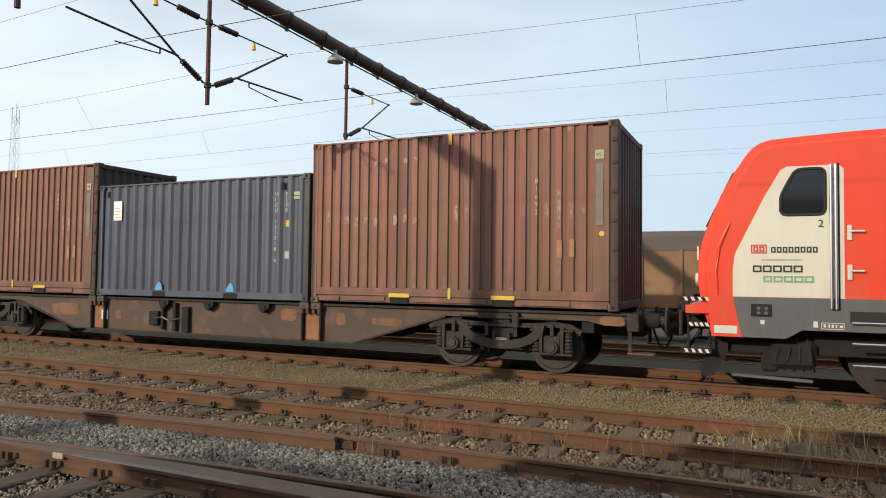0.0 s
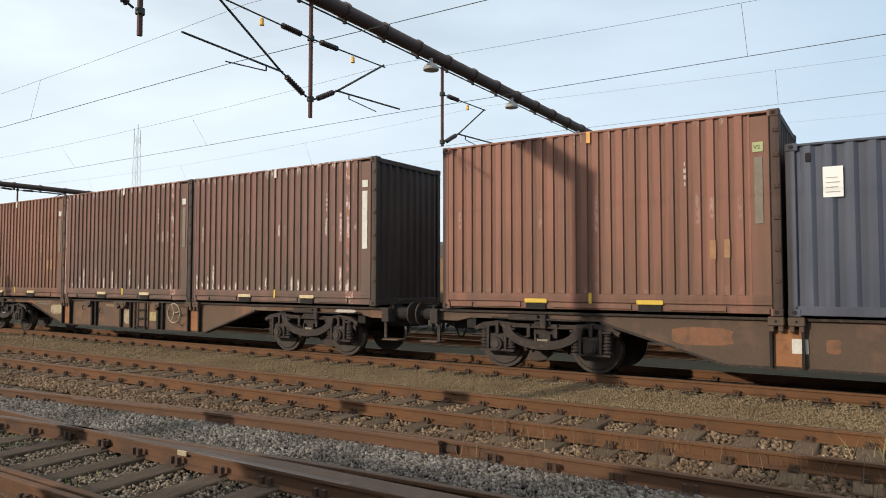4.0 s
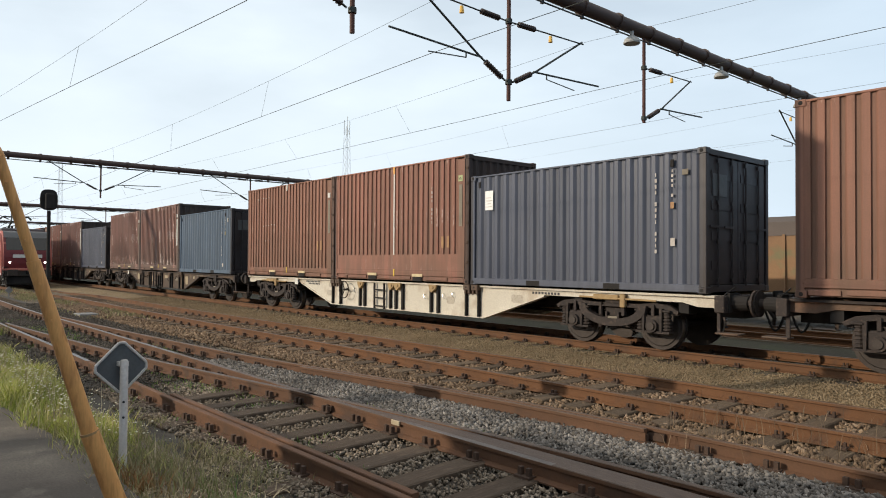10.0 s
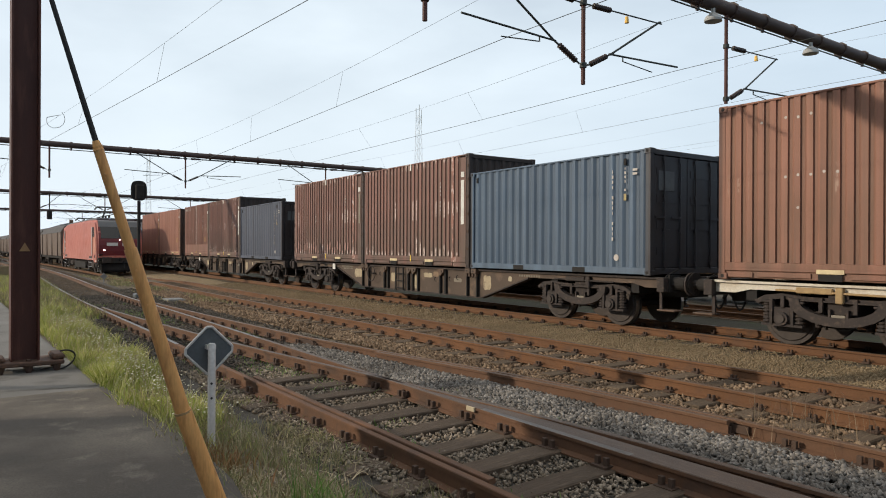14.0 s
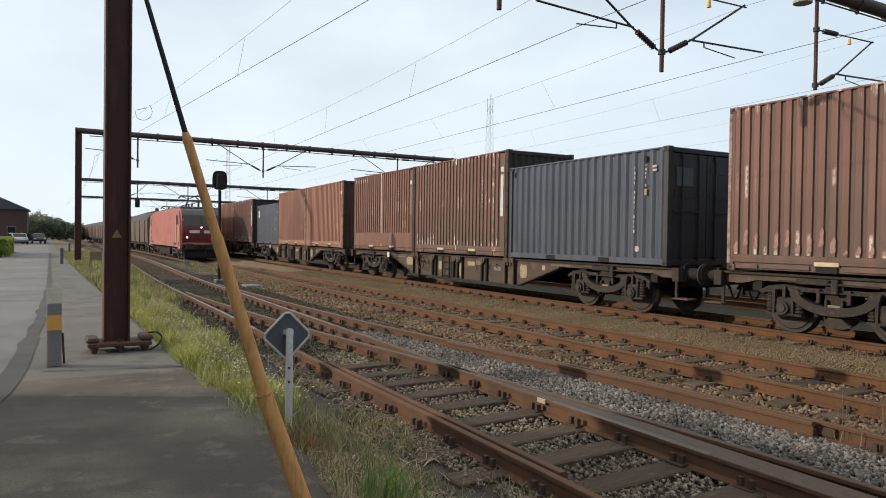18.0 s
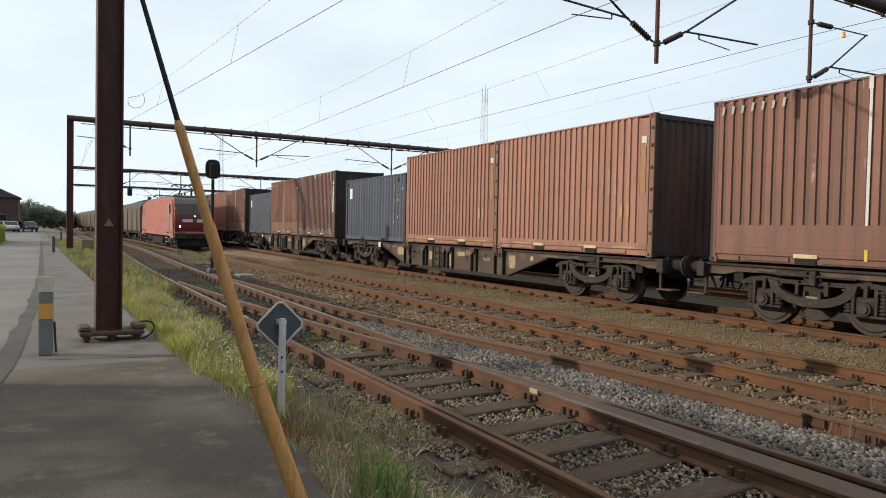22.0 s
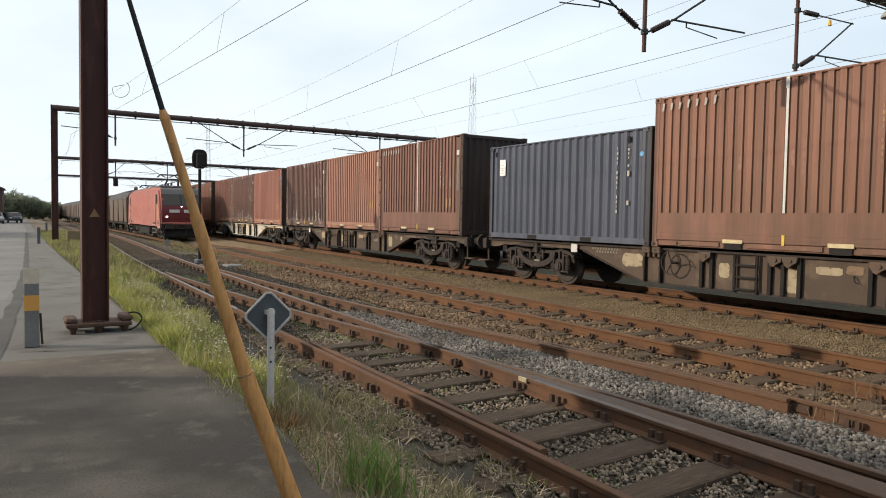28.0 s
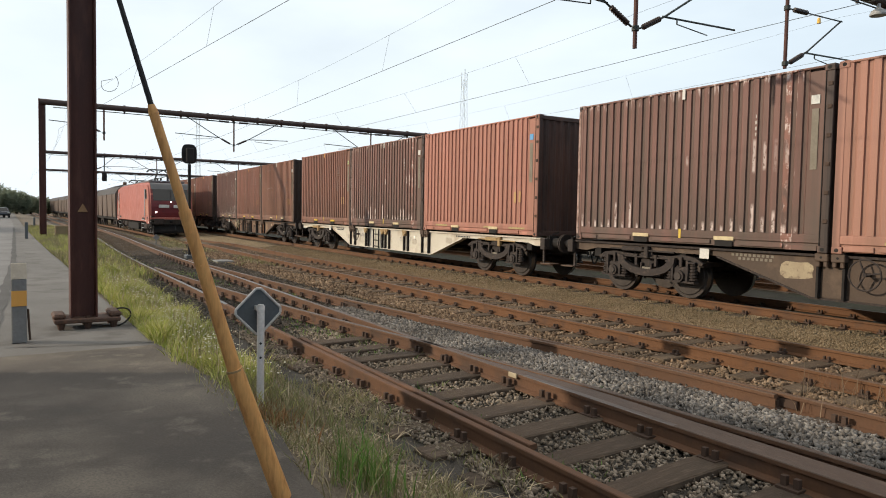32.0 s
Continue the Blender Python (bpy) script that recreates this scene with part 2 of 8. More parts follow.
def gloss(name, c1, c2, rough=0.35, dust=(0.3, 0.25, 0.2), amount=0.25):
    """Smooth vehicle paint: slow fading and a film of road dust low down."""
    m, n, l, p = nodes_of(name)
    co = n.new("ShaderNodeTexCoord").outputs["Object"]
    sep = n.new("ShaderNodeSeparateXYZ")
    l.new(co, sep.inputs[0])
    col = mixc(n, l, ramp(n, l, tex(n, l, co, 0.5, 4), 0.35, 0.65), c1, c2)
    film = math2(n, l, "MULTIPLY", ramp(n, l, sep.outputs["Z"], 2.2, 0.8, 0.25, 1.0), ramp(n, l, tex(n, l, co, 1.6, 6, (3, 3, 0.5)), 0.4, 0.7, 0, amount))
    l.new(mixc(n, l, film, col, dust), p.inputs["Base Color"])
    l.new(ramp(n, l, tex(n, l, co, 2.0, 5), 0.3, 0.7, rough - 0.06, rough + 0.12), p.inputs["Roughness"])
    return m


BROWN = {
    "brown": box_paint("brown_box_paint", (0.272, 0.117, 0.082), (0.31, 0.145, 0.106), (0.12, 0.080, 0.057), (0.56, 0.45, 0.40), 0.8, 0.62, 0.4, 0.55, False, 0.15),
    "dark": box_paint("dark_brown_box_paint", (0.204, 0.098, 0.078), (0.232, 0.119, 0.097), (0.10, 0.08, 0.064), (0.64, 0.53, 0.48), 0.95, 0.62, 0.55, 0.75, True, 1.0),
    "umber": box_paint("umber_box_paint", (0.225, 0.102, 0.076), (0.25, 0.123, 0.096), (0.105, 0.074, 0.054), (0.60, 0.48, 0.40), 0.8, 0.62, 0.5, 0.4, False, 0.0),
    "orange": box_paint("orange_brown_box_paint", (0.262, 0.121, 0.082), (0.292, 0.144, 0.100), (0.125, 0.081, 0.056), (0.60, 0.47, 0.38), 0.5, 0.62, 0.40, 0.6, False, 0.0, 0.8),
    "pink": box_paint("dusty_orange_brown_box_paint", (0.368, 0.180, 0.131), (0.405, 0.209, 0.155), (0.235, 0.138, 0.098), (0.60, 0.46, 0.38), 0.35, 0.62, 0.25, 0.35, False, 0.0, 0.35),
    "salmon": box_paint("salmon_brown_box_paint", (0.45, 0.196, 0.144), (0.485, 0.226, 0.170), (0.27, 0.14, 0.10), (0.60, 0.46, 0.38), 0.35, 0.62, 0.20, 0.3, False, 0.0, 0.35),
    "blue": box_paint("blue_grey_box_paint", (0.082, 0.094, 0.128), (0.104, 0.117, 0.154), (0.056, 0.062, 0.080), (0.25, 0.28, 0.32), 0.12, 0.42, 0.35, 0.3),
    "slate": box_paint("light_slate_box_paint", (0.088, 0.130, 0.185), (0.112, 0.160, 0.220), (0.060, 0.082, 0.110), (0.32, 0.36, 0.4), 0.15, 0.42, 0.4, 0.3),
}
FRAME = {
    "brown": surf("brown_wagon_paint", (0.155, 0.095, 0.062), (0.115, 0.075, 0.052), 0.75, s1=0.9, grime=(0.25, 0.12, 0.07)),
    "rust": surf("rusty_wagon_paint", (0.122, 0.082, 0.059), (0.085, 0.063, 0.048), 0.75, s1=0.8, grime=(0.165, 0.098, 0.068)),
    "cream": surf("cream_wagon_paint", (0.68, 0.63, 0.53), (0.60, 0.55, 0.45), 0.6, s1=0.9, grime=(0.44, 0.36, 0.27)),
    "tan": surf("tan_wagon_paint", (0.115, 0.080, 0.058), (0.076, 0.056, 0.043), 0.75, s1=0.8, grime=(0.165, 0.115, 0.078)),
}
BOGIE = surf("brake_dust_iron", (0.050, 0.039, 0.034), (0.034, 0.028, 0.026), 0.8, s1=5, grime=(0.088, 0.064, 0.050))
SIDERAIL = surf("dark_siding_rail", (0.148, 0.075, 0.041), (0.106, 0.057, 0.033), 0.75, s1=1.2, s2=50, grime=(0.074, 0.045, 0.031))
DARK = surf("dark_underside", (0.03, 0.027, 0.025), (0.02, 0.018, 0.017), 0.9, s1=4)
WHEEL = surf("wheel_steel", (0.075, 0.062, 0.054), (0.05, 0.042, 0.038), 0.6, 0.5, s1=6)
TREAD = plain("bright_tread", (0.45, 0.43, 0.41), 0.3, 1.0)
RUST_POST = surf("orange_rust_plate", (0.36, 0.17, 0.075), (0.27, 0.12, 0.06), 0.8, s1=3, grime=(0.18, 0.09, 0.05))
PATCH = surf("pale_paint_patch", (0.48, 0.41, 0.28), (0.40, 0.33, 0.22), 0.7, s1=4)
YELLOW = surf("yellow_marking", (0.75, 0.53, 0.08), (0.66, 0.45, 0.07), 0.55, s1=4)
WHITE = surf("dirty_white_marking", (0.72, 0.71, 0.66), (0.62, 0.60, 0.55), 0.6, s1=5)
PAPER = plain("white_paper", (0.84, 0.84, 0.82), 0.7)
CHALK = surf("faded_chalk", (0.46, 0.29, 0.25), (0.27, 0.15, 0.122), 0.9, s1=9, s2=50)
FLAKED = surf("flaked_post_paint", (0.50, 0.36, 0.31), (0.22, 0.115, 0.09), 0.75, s1=6, s2=40, grime=(0.14, 0.085, 0.065))
GREEN_TAG = plain("green_tag", (0.38, 0.42, 0.20), 0.6)
MUTED = surf("grimed_label_strip", (0.26, 0.23, 0.18), (0.20, 0.17, 0.13), 0.75, s1=4)
GRIMYELLOW = surf("grimed_yellow_plate", (0.50, 0.39, 0.17), (0.36, 0.29, 0.15), 0.7, s1=9, grime=(0.16, 0.12, 0.08))
WORNPATCH = surf("worn_pale_patch", (0.46, 0.38, 0.25), (0.34, 0.27, 0.18), 0.75, s1=3.5, s2=40, grime=(0.15, 0.105, 0.073))
WORNTAN = surf("worn_tan_patch", (0.30, 0.20, 0.12), (0.20, 0.135, 0.088), 0.75, s1=3.0, s2=40, grime=(0.12, 0.082, 0.06))
WORNRUST = surf("worn_rust_patch", (0.27, 0.13, 0.072), (0.19, 0.10, 0.062), 0.8, s1=2.4, s2=40, grime=(0.115, 0.077, 0.056))
FAINT = surf("faint_stencil_field", (0.54, 0.49, 0.40), (0.46, 0.40, 0.32), 0.65, s1=9, s2=60, grime=(0.30, 0.25, 0.2))
BLUE_TAG = plain("bright_blue_tag", (0.10, 0.33, 0.62), 0.5)
GOLD = surf("faded_gold_label", (0.52, 0.33, 0.14), (0.42, 0.26, 0.12), 0.7, s1=6)
GHOST = surf("faded_orange_label", (0.42, 0.25, 0.12), (0.32, 0.17, 0.095), 0.7, s1=6)
ORANGE_TAG = plain("orange_tag", (0.72, 0.36, 0.08), 0.6)
CHROME = plain("worn_chrome", (0.55, 0.55, 0.54), 0.3, 1.0)
RAIL = surf("rusty_rail", (0.166, 0.078, 0.035), (0.122, 0.060, 0.029), 0.8, s1=1.2, s2=50, grime=(0.093, 0.051, 0.031))
RAILTOP = surf("rail_head_brown", (0.145, 0.088, 0.056), (0.11, 0.07, 0.048), 0.5, 0.25, s1=1.5, s2=60)
FROG = surf("worn_crossing_steel", (0.125, 0.092, 0.072), (0.085, 0.062, 0.05), 0.5, 0.3, s1=2.5, s2=60, stretch=(1, 5, 1), grime=(0.16, 0.11, 0.08))
POLISHED = surf("polished_rail_head", (0.22, 0.20, 0.185), (0.14, 0.122, 0.108), 0.4, 0.9, s1=2.5, s2=60, bump=0.05, stretch=(1, 6, 1))
IRON = surf("brown_iron_fixings", (0.085, 0.052, 0.036), (0.06, 0.04, 0.03), 0.8, s1=9)
SLEEPER = surf("tarred_timber", (0.091, 0.065, 0.045), (0.063, 0.046, 0.033), 0.9, s1=2.5, s2=24, stretch=(6, 0.6, 1), bump=0.5, depth=0.02, rand=0.25, grime=(0.134, 0.099, 0.069))
STEEL = surf("dark_red_brown_mast_paint", (0.098, 0.036, 0.026), (0.068, 0.028, 0.022), 0.6, s1=1.4, stretch=(3, 3, 0.5), grime=(0.12, 0.05, 0.035))
BEAM = surf("brown_beam_paint", (0.085, 0.055, 0.048), (0.06, 0.042, 0.038), 0.6, s1=1.2)
CAST = surf("rusty_base_casting", (0.105, 0.062, 0.045), (0.07, 0.045, 0.035), 0.8, s1=7, grime=(0.15, 0.08, 0.05))
WIRE = plain("weathered_wire", (0.05, 0.055, 0.05), 0.6, 0.6)
INSUL = surf("brown_insulator", (0.05, 0.032, 0.028), (0.035, 0.024, 0.022), 0.35, s1=9)
BULB = plain("amber_plug", (0.85, 0.50, 0.10), 0.35)
LAMPGREY = surf("grey_lamp_shade", (0.42, 0.42, 0.40), (0.34, 0.34, 0.33), 0.5, s1=8)


def patched_asphalt(name):
    """Old platform surfacing: worn pale patches, dark blotches, coarse aggregate."""
    m, n, l, p = nodes_of(name)
    co = n.new("ShaderNodeTexCoord").outputs["Object"]
    stone = n.new("ShaderNodeTexVoronoi")
    stone.inputs["Scale"].default_value = 95.0
    l.new(co, stone.inputs["Vector"])
    col = mixc(n, l, ramp(n, l, tex(n, l, co, 0.55, 6), 0.42, 0.60), (0.082, 0.070, 0.058), (0.168, 0.144, 0.117))
    col = mixc(n, l, ramp(n, l, tex(n, l, co, 1.5, 6, (1, 0.7, 1)), 0.46, 0.58, 0, 0.7), col, (0.066, 0.058, 0.05))
    col = mixc(n, l, ramp(n, l, tex(n, l, co, 3.6, 5), 0.58, 0.70, 0, 0.6), col, (0.22, 0.19, 0.152))
    col = mixc(n, l, ramp(n, l, tex(n, l, co, 0.33, 5, (1.0, 1.5, 1)), 0.48, 0.66, 0, 0.6), col, (0.068, 0.059, 0.052))
    fine = tex(n, l, co, 60, 5)
    col = mixc(n, l, ramp(n, l, fine, 0.40, 0.75, 0, 0.55), col, (0.045, 0.041, 0.037))
    col = mixc(n, l, ramp(n, l, stone.outputs["Distance"], 0.0, 0.35, 0.35, 0.0), col, (0.25, 0.235, 0.21))
    l.new(col, p.inputs["Base Color"])
    p.inputs["Roughness"].default_value, p.inputs["Specular IOR Level"].default_value = 0.9, 0.25
    b = n.new("ShaderNodeBump")
    b.inputs["Strength"].default_value, b.inputs["Distance"].default_value = 0.6, 0.006
    l.new(fine, b.inputs["Height"])
    l.new(b.outputs["Normal"], p.inputs["Normal"])
    return m


ASPHALT = patched_asphalt("old_asphalt")
ROAD = surf("pale_asphalt", (0.235, 0.228, 0.22), (0.165, 0.16, 0.154), 0.9, s1=0.35, s2=140, bump=0.4, depth=0.006, grime=(0.13, 0.126, 0.12))
GREYASPHALT = surf("grey_asphalt", (0.19, 0.182, 0.17), (0.135, 0.128, 0.117), 0.9, s1=0.7, s2=120, bump=0.5, depth=0.006, grime=(0.095, 0.088, 0.079))
MAINSLEEPER = surf("dusty_brown_timber", (0.123, 0.087, 0.056), (0.085, 0.061, 0.040), 0.9, s1=2.5, s2=24, stretch=(6, 0.6, 1), bump=0.5, depth=0.02, rand=0.25, grime=(0.198, 0.150, 0.099))
SEAM = surf("tar_seam", (0.075, 0.071, 0.066), (0.11, 0.105, 0.098), 0.85, s1=1.6, s2=80, bump=0.3, depth=0.005)
GROUND = surf("stony_soil", (0.113, 0.088, 0.060), (0.157, 0.125, 0.088), 0.95, s1=0.5, s2=14, bump=0.9, depth=0.05, grime=(0.081, 0.075, 0.040))
VERGE = surf("patchy_verge_soil", (0.165, 0.135, 0.10), (0.215, 0.176, 0.132), 0.95, s1=1.3, s2=26, bump=1.0, depth=0.04, grime=(0.215, 0.185, 0.14))
GRIT = surf("olive_beige_grit", (0.243, 0.180, 0.104), (0.292, 0.220, 0.132), 0.95, s1=0.8, s2=40, bump=1.0, depth=0.03, grime=(0.140, 0.115, 0.070))
# near-black soil tone: the train's shade is put into the colour
SHADESOIL = surf("train_shade_mossy_soil", (0.040, 0.037, 0.028), (0.055, 0.055, 0.036), 0.95, s1=0.5, s2=14, bump=0.6, depth=0.03, grime=(0.05, 0.06, 0.03))
CINDER = surf("dark_siding_cinders", (0.065, 0.057, 0.048), (0.09, 0.079, 0.066), 0.95, s1=1.0, s2=40, bump=1.0, depth=0.03, grime=(0.11, 0.10, 0.08))
FIELD = surf("rough_grass", (0.12, 0.135, 0.045), (0.17, 0.165, 0.07), 0.95, s1=0.25, s2=9, bump=0.8, depth=0.08)
YPOLE = surf("weathered_yellow_boom", (0.74, 0.40, 0.145), (0.64, 0.325, 0.115), 0.5, s1=3.5, s2=40, stretch=(3, 3, 0.5), bump=0.2, grime=(0.40, 0.19, 0.07))
GALV = surf("galvanised_steel", (0.66, 0.64, 0.61), (0.54, 0.52, 0.50), 0.45, 0.15, s1=6, s2=40, bump=0.05)
# far masts take a grey near the sky's, painting in haze
MASTHAZE = plain("hazy_mast_grey", (0.60, 0.63, 0.66), 0.7)
MARK = surf("worn_white_marking", (0.56, 0.52, 0.47), (0.42, 0.37, 0.33), 0.7, s1=9)
PALELIP = surf("worn_pale_yellow", (0.72, 0.60, 0.36), (0.52, 0.41, 0.25), 0.65, s1=9)
TANBRACKET = surf("tan_bracket", (0.42, 0.29, 0.14), (0.30, 0.20, 0.10), 0.7, s1=8)
SIGNBACK = surf("grey_sign_back", (0.13, 0.142, 0.15), (0.095, 0.105, 0.112), 0.5, 0.2, s1=4)
CAPSTONE = surf("worn_pale_cap", (0.50, 0.44, 0.35), (0.40, 0.35, 0.28), 0.7, s1=6)
CONCRETE = surf("grey_concrete", (0.24, 0.24, 0.235), (0.185, 0.185, 0.18), 0.85, s1=3)
RED = gloss("orange_red_loco_paint", (0.78, 0.066, 0.026), (0.72, 0.058, 0.024))
# darker copy of the loco red, with the front's shade painted in
NOSESHADE = surf("shaded_nose_red", (0.17, 0.027, 0.03), (0.13, 0.022, 0.026), 0.5, s1=2, bump=0.02, grime=(0.10, 0.025, 0.028))
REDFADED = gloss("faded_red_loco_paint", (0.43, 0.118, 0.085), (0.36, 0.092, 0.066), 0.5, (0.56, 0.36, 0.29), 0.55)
# paler red for the cab side: its bright highlight painted in
REDHIGHLIGHT = surf("red_cab_highlight", (0.56, 0.25, 0.17), (0.48, 0.19, 0.13), 0.45, s1=0.8, s2=20, bump=0.03)
CREAM = gloss("cream_loco_paint", (0.68, 0.645, 0.53), (0.64, 0.60, 0.49), 0.4)
LOCOGREY = gloss("slate_loco_paint", (0.105, 0.107, 0.11), (0.09, 0.092, 0.095), 0.5, (0.2, 0.17, 0.14), 0.35)
GLASS = plain("dark_cab_glass", (0.015, 0.017, 0.018), 0.08)
RUBBER = plain("black_rubber", (0.015, 0.015, 0.015), 0.7)
TEXTDARK = plain("dark_lettering", (0.03, 0.03, 0.035), 0.6)
TEXTRED = plain("red_lettering", (0.60, 0.03, 0.03), 0.6)
TEXTGREEN = plain("green_lettering", (0.20, 0.38, 0.21), 0.6)
LAMPON = plain("lit_headlamp", (1.0, 0.93, 0.85), 0.3, 0.0, 5.0)
LAMPOFF = plain("pale_lamp_glass", (0.62, 0.63, 0.58), 0.25)
BRICK = surf("dark_red_brick", (0.115, 0.065, 0.055), (0.09, 0.052, 0.045), 0.9, s1=0.4, s2=12)
ROOF = surf("grey_roofing", (0.10, 0.095, 0.095), (0.075, 0.07, 0.07), 0.85, s1=0.5)
TARP = surf("brown_wagon_roof", (0.11, 0.085, 0.07), (0.08, 0.065, 0.055), 0.7, s1=0.4)
TARPSIDE = surf("brown_sheeted_side", (0.165, 0.118, 0.092), (0.12, 0.088, 0.07), 0.7, s1=0.5, stretch=(1, 1, 3), grime=(0.10, 0.075, 0.06))
BLUEWAGON = surf("blue_wagon_side", (0.06, 0.11, 0.26), (0.05, 0.09, 0.2), 0.6, s1=0.4, grime=(0.2, 0.12, 0.1))
OCHRE = surf("ochre_wagon_side", (0.31, 0.185, 0.095), (0.20, 0.115, 0.07), 0.75, s1=0.6, grime=(0.17, 0.17, 0.09))
def leafage(name, c1, c2, glow_through):
    """Leaves that let some sunlight through."""
    m, n, l, p = nodes_of(name)
    co = n.new("ShaderNodeTexCoord").outputs["Object"]
    col = mixc(n, l, ramp(n, l, tex(n, l, co, 0.6, 5), 0.3, 0.7), c1, c2)
    l.new(col, p.inputs["Base Color"])
    p.inputs["Roughness"].default_value, p.inputs["Specular IOR Level"].default_value = 0.7, 0.3
    t = n.new("ShaderNodeBsdfTranslucent")
    l.new(col, t.inputs["Color"])
    mix = n.new("ShaderNodeMixShader")
    mix.inputs[0].default_value = glow_through
    l.new(p.outputs[0], mix.inputs[1])
    l.new(t.outputs[0], mix.inputs[2])
    l.new(mix.outputs[0], n["Material Output"].inputs["Surface"])
    return m


# tree green is paled towards grey to paint in the distance haze
HAZELEAF = leafage("hazed_leaf_green", (0.200, 0.225, 0.150), (0.260, 0.285, 0.200), 0.5)
HEDGE = leafage("hedge_green", (0.20, 0.26, 0.05), (0.30, 0.36, 0.08), 0.4)
BARK = surf("bark", (0.09, 0.07, 0.055), (0.06, 0.05, 0.04), 0.95, s1=3)
CARSILVER = plain("silver_car_paint", (0.42, 0.43, 0.44), 0.3, 0.6)
CARDARK = plain("dark_car_paint", (0.05, 0.055, 0.065), 0.3, 0.2)


def island_mat(name, tones, rough=0.9):
    """Loose pieces, each of its own tone."""
    m, n, l, p = nodes_of(name)
    geo = n.new("ShaderNodeNewGeometry")
    cr = n.new("ShaderNodeValToRGB")
    cr.color_ramp.elements[0].color, cr.color_ramp.elements[1].color = (*tones[0], 1), (*tones[-1], 1)
    for k, c in enumerate(tones[1:-1]):
        cr.color_ramp.elements.new((k + 1) / (len(tones) - 1)).color = (*c, 1)
    l.new(geo.outputs["Random Per Island"], cr.inputs["Fac"])
    co = n.new("ShaderNodeTexCoord").outputs["Object"]
    col = mixc(n, l, ramp(n, l, tex(n, l, co, 0.9, 5), 0.35, 0.65, 0, 0.55), cr.outputs["Color"], tuple(0.65 * v for v in tones[0]))
    l.new(col, p.inputs["Base Color"])
    p.inputs["Roughness"].default_value, p.inputs["Specular IOR Level"].default_value = rough, 0.25
    return m


STONE = island_mat("ballast_stones", [(0.096, 0.061, 0.037), (0.201, 0.140, 0.087), (0.301, 0.214, 0.138), (0.136, 0.087, 0.054), (0.402, 0.296, 0.201)])
ASH = island_mat("dark_ash_chips", [(0.05, 0.044, 0.037), (0.085, 0.076, 0.065), (0.13, 0.118, 0.10), (0.065, 0.055, 0.046), (0.18, 0.16, 0.135)])
PEBBLE = island_mat("olive_beige_pebbles", [(0.206, 0.152, 0.088), (0.251, 0.186, 0.113), (0.301, 0.228, 0.140), (0.226, 0.166, 0.097), (0.362, 0.279, 0.176)])
CHIP = island_mat("dark_siding_chips", [(0.109, 0.086, 0.062), (0.208, 0.168, 0.125), (0.322, 0.268, 0.207), (0.140, 0.110, 0.080), (0.437, 0.365, 0.287)])
GREYSTONE = island_mat("grey_ballast", [(0.073, 0.065, 0.057), (0.163, 0.150, 0.133), (0.284, 0.262, 0.237), (0.103, 0.091, 0.079), (0.361, 0.335, 0.301)])
GRASS = island_mat("grass_blades", [(0.24, 0.30, 0.05), (0.44, 0.47, 0.10), (0.62, 0.59, 0.20), (0.72, 0.63, 0.36), (0.34, 0.41, 0.07)])
STALK = island_mat("brown_weed_stalks", [(0.16, 0.115, 0.075), (0.26, 0.19, 0.125), (0.12, 0.09, 0.058), (0.32, 0.24, 0.165)])
DRYGRASS = island_mat("dry_grass", [(0.333, 0.282, 0.167), (0.230, 0.201, 0.103), (0.483, 0.397, 0.241), (0.207, 0.236, 0.086), (0.265, 0.287, 0.115)])
TUFT = island_mat("dark_fresh_grass", [(0.088, 0.188, 0.037), (0.150, 0.275, 0.056), (0.225, 0.338, 0.088), (0.375, 0.325, 0.138)])
STRAW = island_mat("bleached_straw", [(0.52, 0.42, 0.27), (0.36, 0.28, 0.17), (0.62, 0.53, 0.37), (0.28, 0.21, 0.125)])
RUSTLEAF = island_mat("red_brown_weeds", [(0.288, 0.132, 0.060), (0.384, 0.216, 0.096), (0.240, 0.204, 0.084), (0.336, 0.264, 0.120)])
PETAL = plain("white_petals", (0.70, 0.67, 0.52), 0.8)


# ---- building tools ----
def box(bm, x0, x1, y0, y1, z0, z1, bev=0.0):
    r = bmesh.ops.create_cube(bm, size=1.0, matrix=Matrix.Translation(((x0 + x1) / 2, (y0 + y1) / 2, (z0 + z1) / 2)) @ Matrix.Diagonal((abs(x1 - x0), abs(y1 - y0), abs(z1 - z0), 1)))
    if bev:
        bmesh.ops.bevel(bm, geom=list({e for v in r["verts"] for e in v.link_edges}), offset=bev, segments=1, affect="EDGES")
    return bm


def rod(bm, a, b, r, segs=8, r2=None):
    a, b = Vector(a), Vector(b)
    d = b - a
    m = Matrix.Translation((a + b) / 2) @ d.to_track_quat("Z", "Y").to_matrix().to_4x4()
    bmesh.ops.create_cone(bm, cap_ends=True, segments=segs, radius1=r, radius2=r if r2 is None else r2, depth=d.length, matrix=m)
    return bm


def lathe(bm, a, b, rings, segs=10):
    """One closed turned body from a to b; rings: (share of the way, radius)."""
    a, b = Vector(a), Vector(b)
    q = (b - a).to_track_quat("Z", "Y")
    loops = []
    for u, r in rings:
        loops.append([bm.verts.new(a + (b - a) * u + q @ Vector((r * math.cos(2 * math.pi * k / segs), r * math.sin(2 * math.pi * k / segs), 0))) for k in range(segs)])
    for p, n in zip(loops, loops[1:]):
        for k in range(segs):
            bm.faces.new((p[k], p[(k + 1) % segs], n[(k + 1) % segs], n[k]))
    bm.faces.new(loops[0][::-1])
    bm.faces.new(loops[-1])
    return bm


